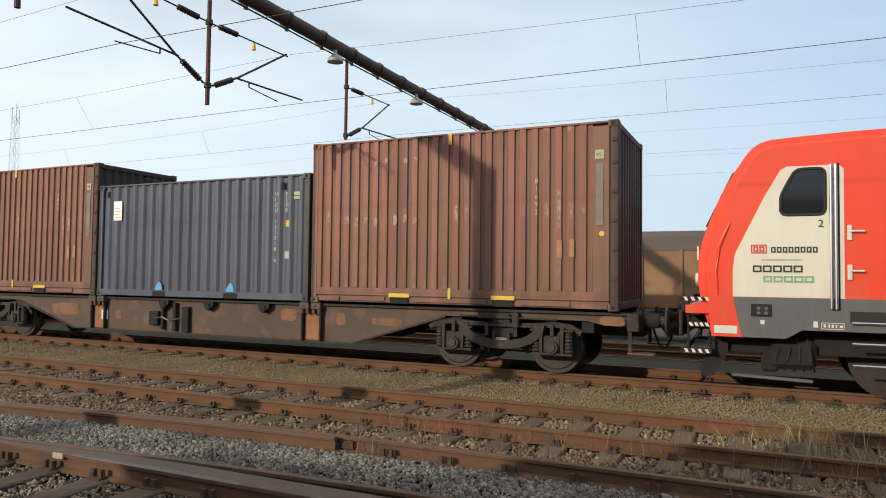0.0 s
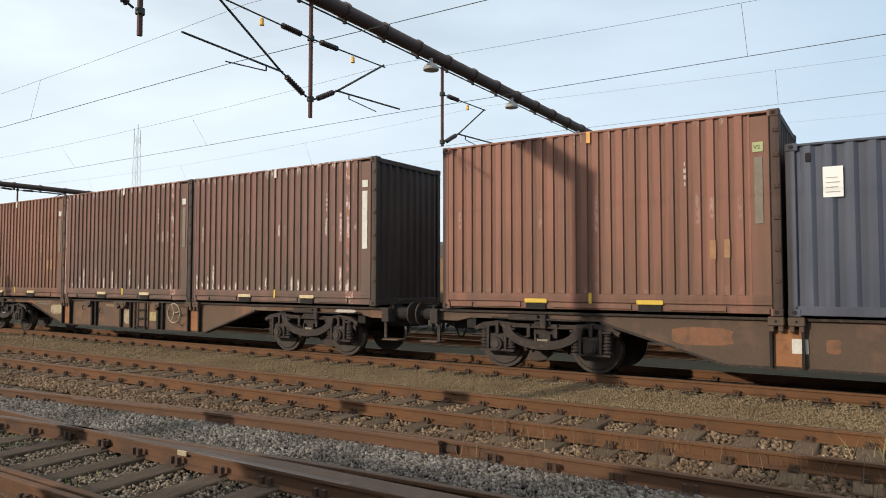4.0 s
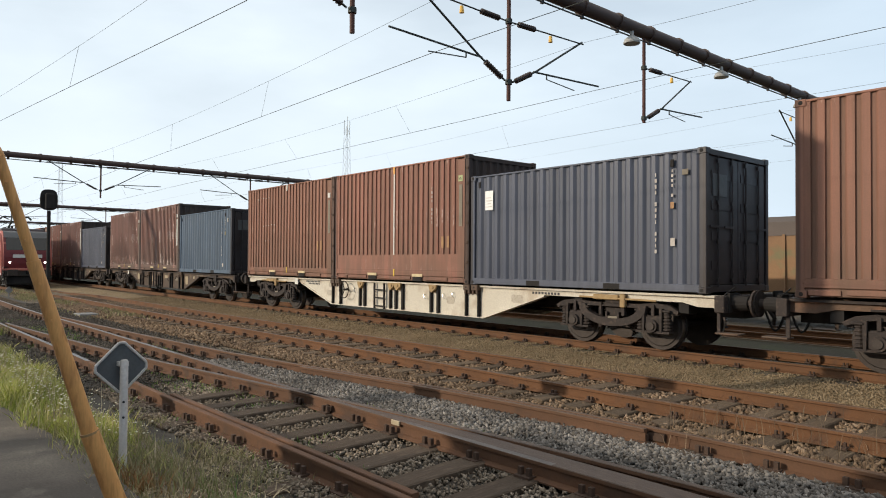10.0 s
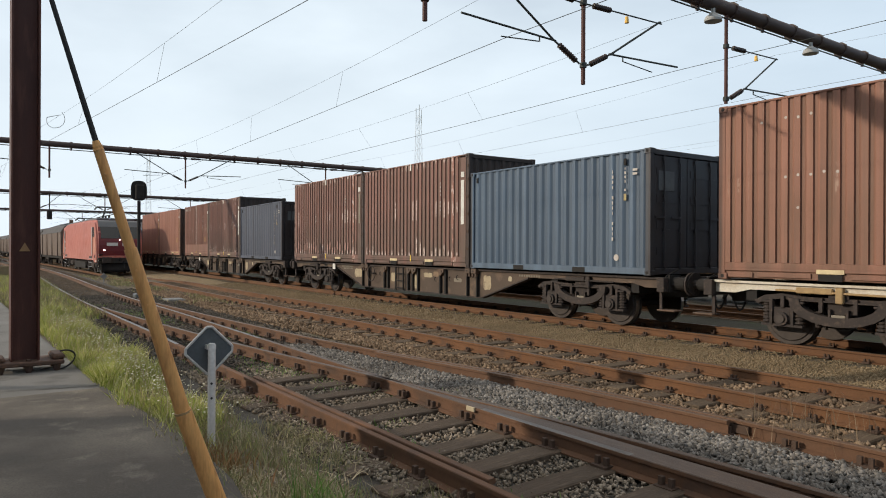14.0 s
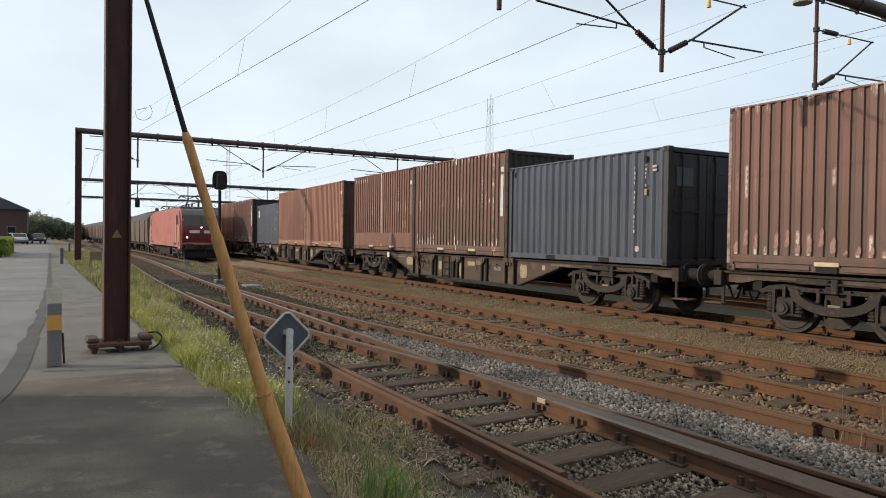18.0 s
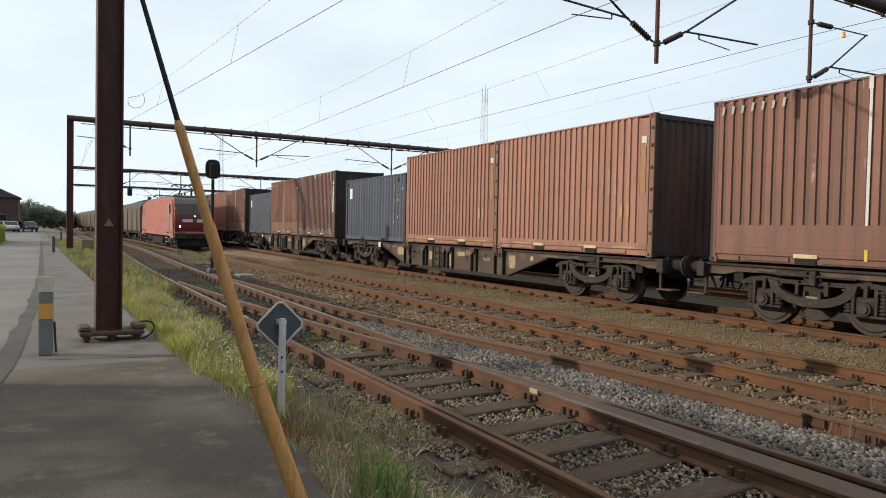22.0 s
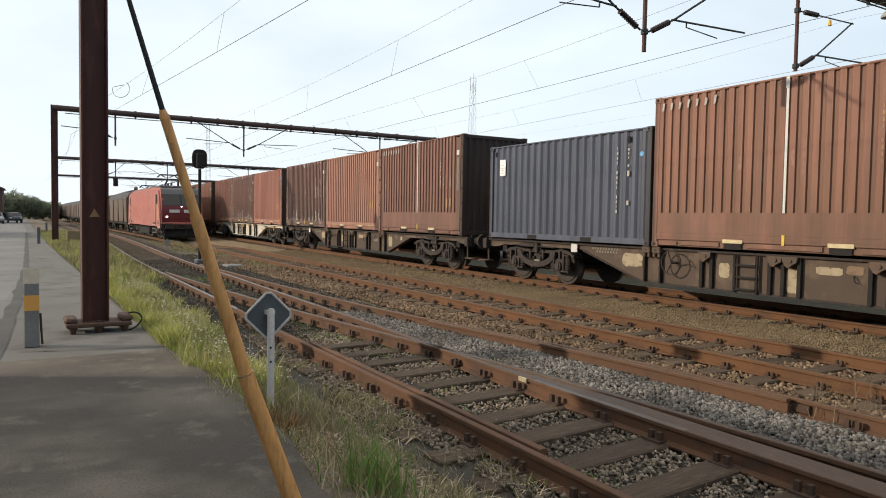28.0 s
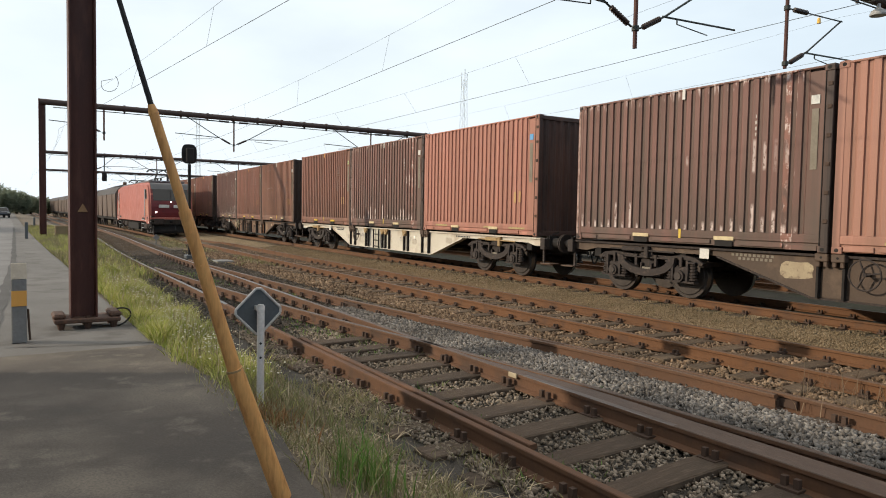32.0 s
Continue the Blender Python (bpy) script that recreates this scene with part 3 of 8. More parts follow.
def prism(bm, pts, y0, y1):
    """Extrudes an outline given in x, z from y0 to y1."""
    a = [bm.verts.new((x, y0, z)) for x, z in pts]
    b = [bm.verts.new((x, y1, z)) for x, z in pts]
    bm.faces.new(a)
    bm.faces.new(b[::-1])
    for k in range(len(pts)):
        j = (k + 1) % len(pts)
        bm.faces.new((a[j], a[k], b[k], b[j]))
    bmesh.ops.recalc_face_normals(bm, faces=bm.faces)
    return bm


def tube(bm, pts, r, segs=6, close=False):
    """One continuous round wire through pts."""
    pts = [Vector(p) for p in pts]
    n = len(pts)
    rings = []
    for i, p in enumerate(pts):
        a = pts[i - 1] if i or close else pts[0]
        b = pts[(i + 1) % n] if i < n - 1 or close else pts[-1]
        d = (b - a).normalized()
        u = d.cross(Vector((0.13, 0.31, 0.94))).normalized()
        w = d.cross(u)
        rings.append([bm.verts.new(p + (u * math.cos(2 * math.pi * k / segs) + w * math.sin(2 * math.pi * k / segs)) * r) for k in range(segs)])
    for i in range(n if close else n - 1):
        p, q = rings[i], rings[(i + 1) % n]
        for k in range(segs):
            bm.faces.new((p[k], p[(k + 1) % segs], q[(k + 1) % segs], q[k]))
    if not close:
        bm.faces.new(rings[0][::-1])
        bm.faces.new(rings[-1])
    return bm


def B():
    return bmesh.new()


def mesh_of(bm, material, name):
    me = bpy.data.meshes.new(name)
    bm.to_mesh(me)
    bm.free()
    me.materials.append(material)
    return me


def round_off(me):
    """Smooth sides, flat end caps."""
    me.shade_smooth()
    for f in me.polygons:
        if len(f.vertices) > 4:
            f.use_smooth = False
            for k in f.loop_indices:
                me.edges[me.loops[k].edge_index].use_edge_sharp = True


def part(name, bm, material, parent, label="", smooth=False):
    """One mesh object under a thing or under a part."""
    me = mesh_of(bm, material, name) if isinstance(bm, bmesh.types.BMesh) else bm
    if smooth:
        round_off(me)
    ob = new(name, me)
    ob.parent = parent
    if label:
        ob["label"] = label
    return ob


def thing(name, label, category, group="", kind="", m=None):
    ob = tagged(new(name), label, category, group, kind)
    ob.empty_display_size = 0.2
    if m is not None:
        ob.matrix_basis = m
    return ob


def solo(name, bm, material, label, category="", group="", kind="", m=None, smooth=False):
    me = mesh_of(bm, material, name) if isinstance(bm, bmesh.types.BMesh) else bm
    if smooth:
        round_off(me)
    ob = tagged(new(name, me), label, category, group, kind)
    if m is not None:
        ob.matrix_basis = m
    return ob


def bend(x):
    """How far all tracks swing away from their straight line towards the far left."""
    u = min(68.0, max(0.0, -5.0 - x))
    return 0.00074 * u * u if u < 34 else 1.71088 - 0.00074 * (68 - u) ** 2


def slope(x):
    u = min(68.0, max(0.0, -5.0 - x))
    return -0.00148 * (u if u < 34 else 68 - u)


ARC_X = np.linspace(60.0, -360.0, 4201)
ARC_S = 60.0 - np.concatenate([[0.0], np.cumsum(0.1 * np.sqrt(1 + np.array([slope(v) ** 2 for v in ARC_X[1:]])))])


def dip(x):
    """Lowers the second track towards the waiting train, to fit the camera's view."""
    u = min(1.0, max(0.0, (-34.0 - x) / 15.0))
    return -0.22 * u * u * (3 - 2 * u)


def along(s, y):
    """A pose at arc length s on the train's track (centre line y at the straight end)."""
    x = float(np.interp(-s, -ARC_S, ARC_X))
    return pose(x, y + bend(x), 0, 0, 0, math.degrees(math.atan(slope(x))))


# ---- ground, platform, road ----
def strip_mesh(name, xs, lines, mats, label, z_noise=0.0, category="ground"):
    """A sheet over stations xs; lines: (y, z, follows the bend) from near to far; mats: one material per strip."""
    verts, faces, ids = [], [], []
    for x in xs:
        for y, z, f in lines:
            verts.append((x, y + f * bend(max(x, -260)), z + (dip(x) if 7.0 < y < 9.5 else 0.0) + z_noise * noise.noise((x * 0.9, y * 0.9, 3.1))))
    n = len(lines)
    used = list(dict.fromkeys(mats))
    for i in range(len(xs) - 1):
        for j in range(n - 1):
            a = i * n + j
            faces.append((a, a + n, a + n + 1, a + 1))
            ids.append(used.index(mats[j]))
    me = bpy.data.meshes.new(name)
    me.from_pydata(verts, [], faces)
    for m in used:
        me.materials.append(m)
    me.polygons.foreach_set("material_index", ids)
    me.shade_smooth()
    return tagged(new(name, me), label, category, kind="structure")


XS = [-3000, -900, -400] + list(range(-260, -60, 20)) + [-60 + 1.0 * k for k in range(84)] + [30, 60, 400, 3000]
# strips from y 13.3 to 17.5 carry the train's shade in their colour
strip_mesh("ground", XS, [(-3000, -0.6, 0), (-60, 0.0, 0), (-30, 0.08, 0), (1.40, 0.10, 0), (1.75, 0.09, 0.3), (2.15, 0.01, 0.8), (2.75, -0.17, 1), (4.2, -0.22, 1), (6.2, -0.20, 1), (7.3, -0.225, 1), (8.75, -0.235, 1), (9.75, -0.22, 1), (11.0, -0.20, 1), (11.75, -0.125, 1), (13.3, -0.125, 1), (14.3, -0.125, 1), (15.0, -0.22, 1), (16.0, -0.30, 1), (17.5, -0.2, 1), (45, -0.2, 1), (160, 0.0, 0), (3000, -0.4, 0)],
           [FIELD, FIELD, FIELD, VERGE, VERGE, VERGE, CINDER, CINDER, GROUND, GROUND, GROUND, GRIT, GRIT, GROUND, SHADESOIL, SHADESOIL, SHADESOIL, SHADESOIL, GROUND, FIELD, FIELD], "stony track bed between rough grass verges", 0.03)

def kerb(x):
    """The line where road and platform meet; the platform widens towards its near end."""
    return float(np.interp(x, [-60, -50, -23.4, -14.4, -11.5, -9.65, -8.6, -7.8, -6.0, -4.0, 0.0], [0.66, 0.60, 0.36, 0.15, 0.04, -0.03, -0.11, -0.20, -0.60, -1.2, -2.0]))


PX = [-191.06, -134.86, -89.9, -67.42, -60, -50, -41.57, -26.96, -23.4, -14.4, -12.35, -11.5, -9.65, -8.6, -7.8, -6.84, -6.0, -4.81, -4.0, -2.23, 0.0, 4.51, 13.51, 44.98]
PE = [1.7, 1.5, 1.38, 1.33, 1.33, 1.33, 1.33, 1.42, 1.47, 1.53, 1.543, 1.55, 1.58, 1.62, 1.66, 1.74, 1.78, 1.74, 1.61, 1.543, 1.543, 1.543, 1.543, 1.543]
bm = B()
top = []
for x, e in zip(PX, PE):
    a = kerb(x) - 0.01
    top.append([bm.verts.new((x, y, z)) for y, z in ((a, 0.165), (e - 0.05, 0.17), (e, 0.16), (e + 0.015, -0.05))])
for p, q in zip(top, top[1:]):
    for k in range(3):
        bm.faces.new((p[k], q[k], q[k + 1], p[k + 1]))
pavement = solo("pavement", bm, ASPHALT, "old dark patched asphalt platform along the grass verge", "pavement", kind="structure")
# beyond x -9 the platform takes a lighter grey tone
pavement.data.materials.append(GREYASPHALT)
for f in pavement.data.polygons:
    if f.center.x < -9.0:
        f.material_index = 1
bm = B()
rows = []
for x in (-200, -120, -60, -50, -41.57, -26.96, -23.4, -14.4, -12.35, -11.5, -9.65, -8.6, -7.8, -6.84, -6.0, -4.81, -4.0, -2.23, 0, 10, 60):
    e = kerb(x)
    rows.append([bm.verts.new(p) for p in ((x, -22, 0.13), (x, -5, 0.16), (x, e, 0.158))])
for p, q in zip(rows, rows[1:]):
    for k in range(2):
        bm.faces.new((p[k], q[k], q[k + 1], p[k + 1]))
solo("road", bm, ROAD, "pale worn asphalt road beside the platform", "road", kind="structure")
bm = B()
edge = []
for k in range(171):
    x = -60 + 0.34 * k
    c = kerb(x) - 0.02 + 0.03 * noise.noise((x * 0.6, 0, 0))
    near = min(1.0, max(0.0, (x + 22) / 14))
    w = 0.07 + 0.06 * near * near + (0.03 + 0.05 * near) * noise.noise((x * 1.1, 4, 0))
    edge.append((bm.verts.new((x, c - 1.3 * w, 0.173)), bm.verts.new((x, c + 0.6 * w, 0.173))))
for p, q in zip(edge, edge[1:]):
    bm.faces.new((p[0], q[0], q[1], p[1]))
solo("road_seam", bm, SEAM, "dark tar seam between road and platform", "seam", kind="structure")
# dark line added across the platform where its tone changes
bm = B()
edge = []
for k in range(25):
    y = 0.12 + 1.45 * k / 24
    c = -9.12 + 0.05 * noise.noise((y * 2.1, 0, 7)) + 0.25 * y
    w = 0.012 + 0.012 * noise.noise((y * 4.0, 2, 0))
    edge.append((bm.verts.new((c - w, y, 0.176)), bm.verts.new((c + w, y, 0.176))))
for p, q in zip(edge, edge[1:]):
    bm.faces.new((p[0], p[1], q[1], q[0]))
solo("platform_seam", bm, SEAM, "thin dark line added where the platform's tone changes", "seam", kind="structure")


# ---- tracks ----
PROFILE = [(-0.07, -0.168), (-0.07, -0.155), (-0.012, -0.135), (-0.010, -0.045), (-0.034, -0.035), (-0.034, -0.006), (-0.028, 0.0), (0.028, 0.0), (0.034, -0.006), (0.034, -0.035), (0.010, -0.045), (0.012, -0.135), (0.07, -0.155), (0.07, -0.168)]


def knot_y(knots):
    kx, ky = [k[0] for k in knots], [k[1] for k in knots]
    base = bend(kx[0])

    def y(x):
        if x < kx[0]:
            return ky[0] + bend(x) - base
        return float(np.interp(x, kx, ky))
    return y


def smooth_y(knots):
    f = knot_y(knots)
    return lambda x: sum(f(x + d) for d in (-1.5, -0.75, 0, 0.75, 1.5)) / 5


def rail(parent, fy, x0, x1, head=RAILTOP, bright=(), body=RAIL, fz=lambda x: 0.0):
    xs = list(np.arange(x0, -62, 6.0)) + list(np.arange(max(x0, -62.0), x1 + 0.01, 1.0))
    verts, faces, ids = [], [], []
    n = len(PROFILE)
    for x in xs:
        verts += [(x, fy(x) + py, pz + fz(x)) for py, pz in PROFILE]
    for i in range(len(xs) - 1):
        for j in range(n):
            k = (j + 1) % n
            faces.append((i * n + j, i * n + k, (i + 1) * n + k, (i + 1) * n + j))
            ids.append((2 if any(a <= xs[i] < b for a, b in bright) else 1) if j in (5, 6, 7) else 0)
    faces += [tuple(range(n)), tuple(range(len(verts) - n, len(verts)))]
    ids += [0, 0]
    me = bpy.data.meshes.new("rail")
    me.from_pydata(verts, [], faces)
    me.materials.append(body)
    me.materials.append(head)
    me.materials.append(POLISHED)
    me.polygons.foreach_set("material_index", ids)
    me.update()
    bm = bmesh.new()
    bm.from_mesh(me)
    bmesh.ops.recalc_face_normals(bm, faces=bm.faces)
    bm.to_mesh(me)
    bm.free()
    return part("rail", me, None, parent)


def fixings(parent, fys, xs, wide=0.085):
    """Chair plates, bolts and clips on both sides of each rail at each timber."""
    bm = B()
    for fy in fys:
        for x in xs:
            y = fy(x)
            for s in (-1, 1):
                box(bm, x - wide, x + wide, y + s * 0.085 - 0.05, y + s * 0.085 + 0.05, -0.16, -0.135)
                for dx in (-wide * 0.55, wide * 0.55):
                    box(bm, x + dx - wide * 0.24, x + dx + wide * 0.24, y + s * 0.08 - 0.02, y + s * 0.08 + 0.02, -0.135, -0.135 + wide * 0.8)
    ob = part("rail_fixings", bm, IRON, parent, "rusty chair plates and bolts")
    ob["kind"] = "stuff"
    return ob


def timber_mesh(length, w=0.26, wood=SLEEPER):
    bm = B()
    box(bm, -w / 2, w / 2, -length / 2, length / 2, -0.20, 0.0, 0.012)
    for v in bm.verts:
        v.co += Vector((noise.noise(v.co * 7), 0, noise.noise(v.co * 9 + Vector((4, 0, 0))))) * 0.012
    return mesh_of(bm, wood, "sleeper")


LIFT = 0.06


def timbers(parent, xs, mid, meshes, lengths=None, z=-0.165, skew=0.0):
    for k, x in enumerate(xs):
        ob = new("sleeper", meshes[k % len(meshes)])
        ob.parent = parent
        ob.matrix_basis = pose(x, mid(x), z + 0.006 * math.sin(k * 2.7), 0.3 * math.sin(k), 0, skew + 0.8 * math.sin(k * 1.9) + math.degrees(math.atan(slope(x))))


def far_timbers(parent, xs, mid, length, fz=lambda x: 0.0):
    bm = B()
    for x in xs:
        y = mid(x)
        box(bm, x - 0.13, x + 0.13, y - length / 2, y + length / 2, -0.36 + fz(x), -0.165 + fz(x))
    ob = part("far_sleepers", bm, MAINSLEEPER, parent)
    ob["kind"] = "stuff"


T1 = lambda x: 13.0 + bend(x)
T2 = lambda x: 8.75 + bend(x)
T0 = lambda x: 18.4 + bend(x)
A_NEAR = smooth_y([(-25, 3.75), (-14.6, 3.60), (-9.9, 3.44), (-5.8, 3.40), (-2, 3.33), (12, 3.2)])
A_FAR = smooth_y([(-25, 5.30), (-20, 5.25), (-14, 5.08), (-10, 4.98), (-7.6, 4.88), (-4, 4.83), (12, 4.70)])
B_NEAR = smooth_y([(-22, 3.82), (-16, 4.15), (-12, 4.45), (-7.6, 4.97), (-4, 5.25), (-1, 5.24), (12, 5.10)])
B_FAR = smooth_y([(-25, 5.44), (-17.8, 5.62), (-14.5, 5.75), (-11.7, 5.90), (-10.3, 6.10), (-6.8, 6.58), (-4, 6.70), (-1.5, 6.66), (12, 6.5)])
short = [timber_mesh(2.5, 0.25, MAINSLEEPER), timber_mesh(2.54, 0.25, MAINSLEEPER)]
for name, mid, label in (("track_1", T1, "rusty main track that the container train runs on"), ("track_2", T2, "rusty second track with half-buried timber sleepers"), ("track_3", T0, "rusty track beyond the container train")):
    tr = thing(name, label, "railway track", kind="structure")
    for s in (-0.7535, 0.7535):
        rail(tr, lambda x, mid=mid, s=s: mid(x) + s, -260, 30, fz=dip if name == "track_2" else lambda x: 0.0)
    if name == "track_1":
        tr.location.z = LIFT
    if name != "track_3":
        xs = [-40 + 0.62 * k for k in range(82)]
        timbers(tr, xs, mid, short, None, -0.165 if name == "track_2" else -0.185)
        far_timbers(tr, [-100 + 0.62 * k for k in range(96)], mid, 2.5, dip if name == "track_2" else lambda x: 0.0)
        fixings(tr, [lambda x, mid=mid: mid(x) - 0.7535, lambda x, mid=mid: mid(x) + 0.7535], [-24.5 + 0.62 * k for k in range(56)], 0.055)
turn = thing("turnout_track", "rusty siding turnout on dark tarred timbers", "railway track", kind="structure")
# polished spans placed where these heads glint towards the camera
rail(turn, A_NEAR, -260, 30, SIDERAIL, ((-60, -13),), SIDERAIL)
rail(turn, A_FAR, -260, 30, FROG, ((-6.0, -4.1), (-60, -13)), SIDERAIL)
rail(turn, B_NEAR, -22, 30, FROG, body=SIDERAIL)
rail(turn, B_FAR, -25, 30, body=SIDERAIL)
rail(turn, lambda x: A_NEAR(x) + 0.11, -9.2, -4.2, SIDERAIL, body=SIDERAIL)
rail(turn, lambda x: B_FAR(x) - 0.11, -10.2, -4.2, body=SIDERAIL)
tx = [-30 + 0.66 * k for k in range(50)]
longs = [timber_mesh(v, 0.27) for v in (2.7, 3.2, 3.8, 4.3, 4.7)]
for k, x in enumerate(tx):
    lo, hi = A_NEAR(x) - 0.45, (B_FAR(x) if x > -24 else A_FAR(x)) + 0.45
    ob = new("sleeper", longs[min(4, max(0, round((hi - lo - 2.7) / 0.5)))])
    ob.parent = turn
    ob.matrix_basis = pose(x, (lo + hi) / 2, (-0.148 if x > -10.2 else -0.20) + 0.006 * math.sin(k * 2.7), 0, 0, 3.0 + math.sin(k * 1.9))
far_timbers(turn, [-90 + 0.66 * k for k in range(91)], lambda x: 4.55 + bend(x), 2.6)
fixings(turn, [A_NEAR, A_FAR, B_FAR], tx)
fixings(turn, [B_NEAR], [x for x in tx if x > -20])
bm = B()
box(bm, -6.24, -6.10, A_FAR(-6.15) - 0.052, A_FAR(-6.15) - 0.032, -0.055, -0.004, 0.004)
part("paint_mark", bm, PATCH, turn, "pale yellow paint mark on the rail web")
for x in (-4.35, -12.6):
    for s in (-1, 1):
        bm = B()
        box(bm, x - 0.32, x + 0.32, B_FAR(x) + s * 0.026 - 0.014, B_FAR(x) + s * 0.026 + 0.014, -0.125, -0.045)
        part("fishplate", bm, IRON, turn, "rusty bolted fishplate")


def scatter(name, count, region, size, material, label, seed, zof, keep=None):
    """Broken stones, each a dented octahedron with its own turn."""
    rng = np.random.default_rng(seed)
    x = rng.uniform(region[0], region[1], count)
    y = rng.uniform(region[2], region[3], count)
    if keep is not None:
        ok = keep(x, y)
        x, y = x[ok], y[ok]
    n = len(x)
    base = np.array([(1, 0, 0), (-1, 0, 0), (0, 1, 0), (0, -1, 0), (0, 0, 1), (0, 0, -1)], float)
    v = base[None] * rng.uniform(0.55, 1.25, (n, 6, 1)) + rng.normal(0, 0.22, (n, 6, 3))
    q = rng.normal(size=(n, 4))
    q /= np.linalg.norm(q, axis=1, keepdims=True)
    w, i, j, k = q.T
    rot = np.stack([np.stack([1 - 2 * (j * j + k * k), 2 * (i * j - k * w), 2 * (i * k + j * w)], -1), np.stack([2 * (i * j + k * w), 1 - 2 * (i * i + k * k), 2 * (j * k - i * w)], -1), np.stack([2 * (i * k - j * w), 2 * (j * k + i * w), 1 - 2 * (i * i + j * j)], -1)], 1)
    v = np.einsum("nab,nvb->nva", rot, v) * (size * rng.uniform(0.55, 1.35, (n, 1, 1)))
    v += np.stack([x, y + np.array([bend(a) for a in x]), zof(x, y) + rng.uniform(-0.3, 0.45, n) * size], -1)[:, None]
    tri = np.array([(0, 2, 4), (2, 1, 4), (1, 3, 4), (3, 0, 4), (2, 0, 5), (1, 2, 5), (3, 1, 5), (0, 3, 5)])
    f = (tri[None] + 6 * np.arange(n)[:, None, None]).reshape(-1, 3)
    me = bpy.data.meshes.new(name)
    me.vertices.add(6 * n)
    me.vertices.foreach_set("co", v.reshape(-1))
    me.loops.add(f.size)
    me.loops.foreach_set("vertex_index", f.reshape(-1).astype(np.int32))
    me.polygons.add(len(f))
    me.polygons.foreach_set("loop_start", np.arange(0, f.size, 3, dtype=np.int32))
    me.update(calc_edges=True)
    me.validate()
    me.materials.append(material)
    return tagged(new(name, me), label, "ballast", kind="stuff")


def blades(name, count, region, height, material, label, seed, zof, dens=None, lean=0.35, width=0.006, tall=None):
    """Grass: each blade a bent two-piece sliver."""
    rng = np.random.default_rng(seed)
    x, y = rng.uniform(region[0], region[1], count), rng.uniform(region[2], region[3], count)
    if dens is not None:
        ok = rng.uniform(0, 1, count) < dens(x, y)
        x, y = x[ok], y[ok]
    n = len(x)
    h = height * rng.uniform(0.4, 1.25, n) * (1.0 if tall is None else tall(x, y))
    a = rng.uniform(0, 2 * np.pi, n)
    dx, dy = np.cos(a), np.sin(a)
    wd = width * rng.uniform(0.7, 1.6, n)
    ln = lean * h * rng.uniform(0.2, 1.3, n)
    b = rng.uniform(0, 2 * np.pi, n)
    z = zof(x, y)
    yy = y + np.array([bend(t) for t in x])
    v = np.zeros((n, 5, 3))
    for k, (s, u) in enumerate(((-1, 0), (1, 0), (-0.75, 0.55), (0.75, 0.55), (0, 1))):
        v[:, k, 0] = x + s * wd * dx + np.cos(b) * ln * u * u
        v[:, k, 1] = yy + s * wd * dy + np.sin(b) * ln * u * u
        v[:, k, 2] = z + h * u
    tri = np.array([(0, 1, 3), (0, 3, 2), (2, 3, 4)])
    f = (tri[None] + 5 * np.arange(n)[:, None, None]).reshape(-1, 3)
    me = bpy.data.meshes.new(name)
    me.vertices.add(5 * n)
    me.vertices.foreach_set("co", v.reshape(-1))
    me.loops.add(f.size)
    me.loops.foreach_set("vertex_index", f.reshape(-1).astype(np.int32))
    me.polygons.add(len(f))
    me.polygons.foreach_set("loop_start", np.arange(0, f.size, 3, dtype=np.int32))
    me.update(calc_edges=True)
    me.materials.append(material)
    return tagged(new(name, me), label, "grass", kind="stuff")


def bed(x, y):
    return np.interp(y, [1.40, 1.75, 2.15, 2.75, 4.2, 6.2, 17], [0.10, 0.09, 0.01, -0.16, -0.205, -0.18, -0.18])


def off_rails(x, y):
    return (np.abs(y - 7.9965) > 0.07) & (np.abs(y - 9.5035) > 0.07) & (np.abs(y - 12.2465) > 0.07)


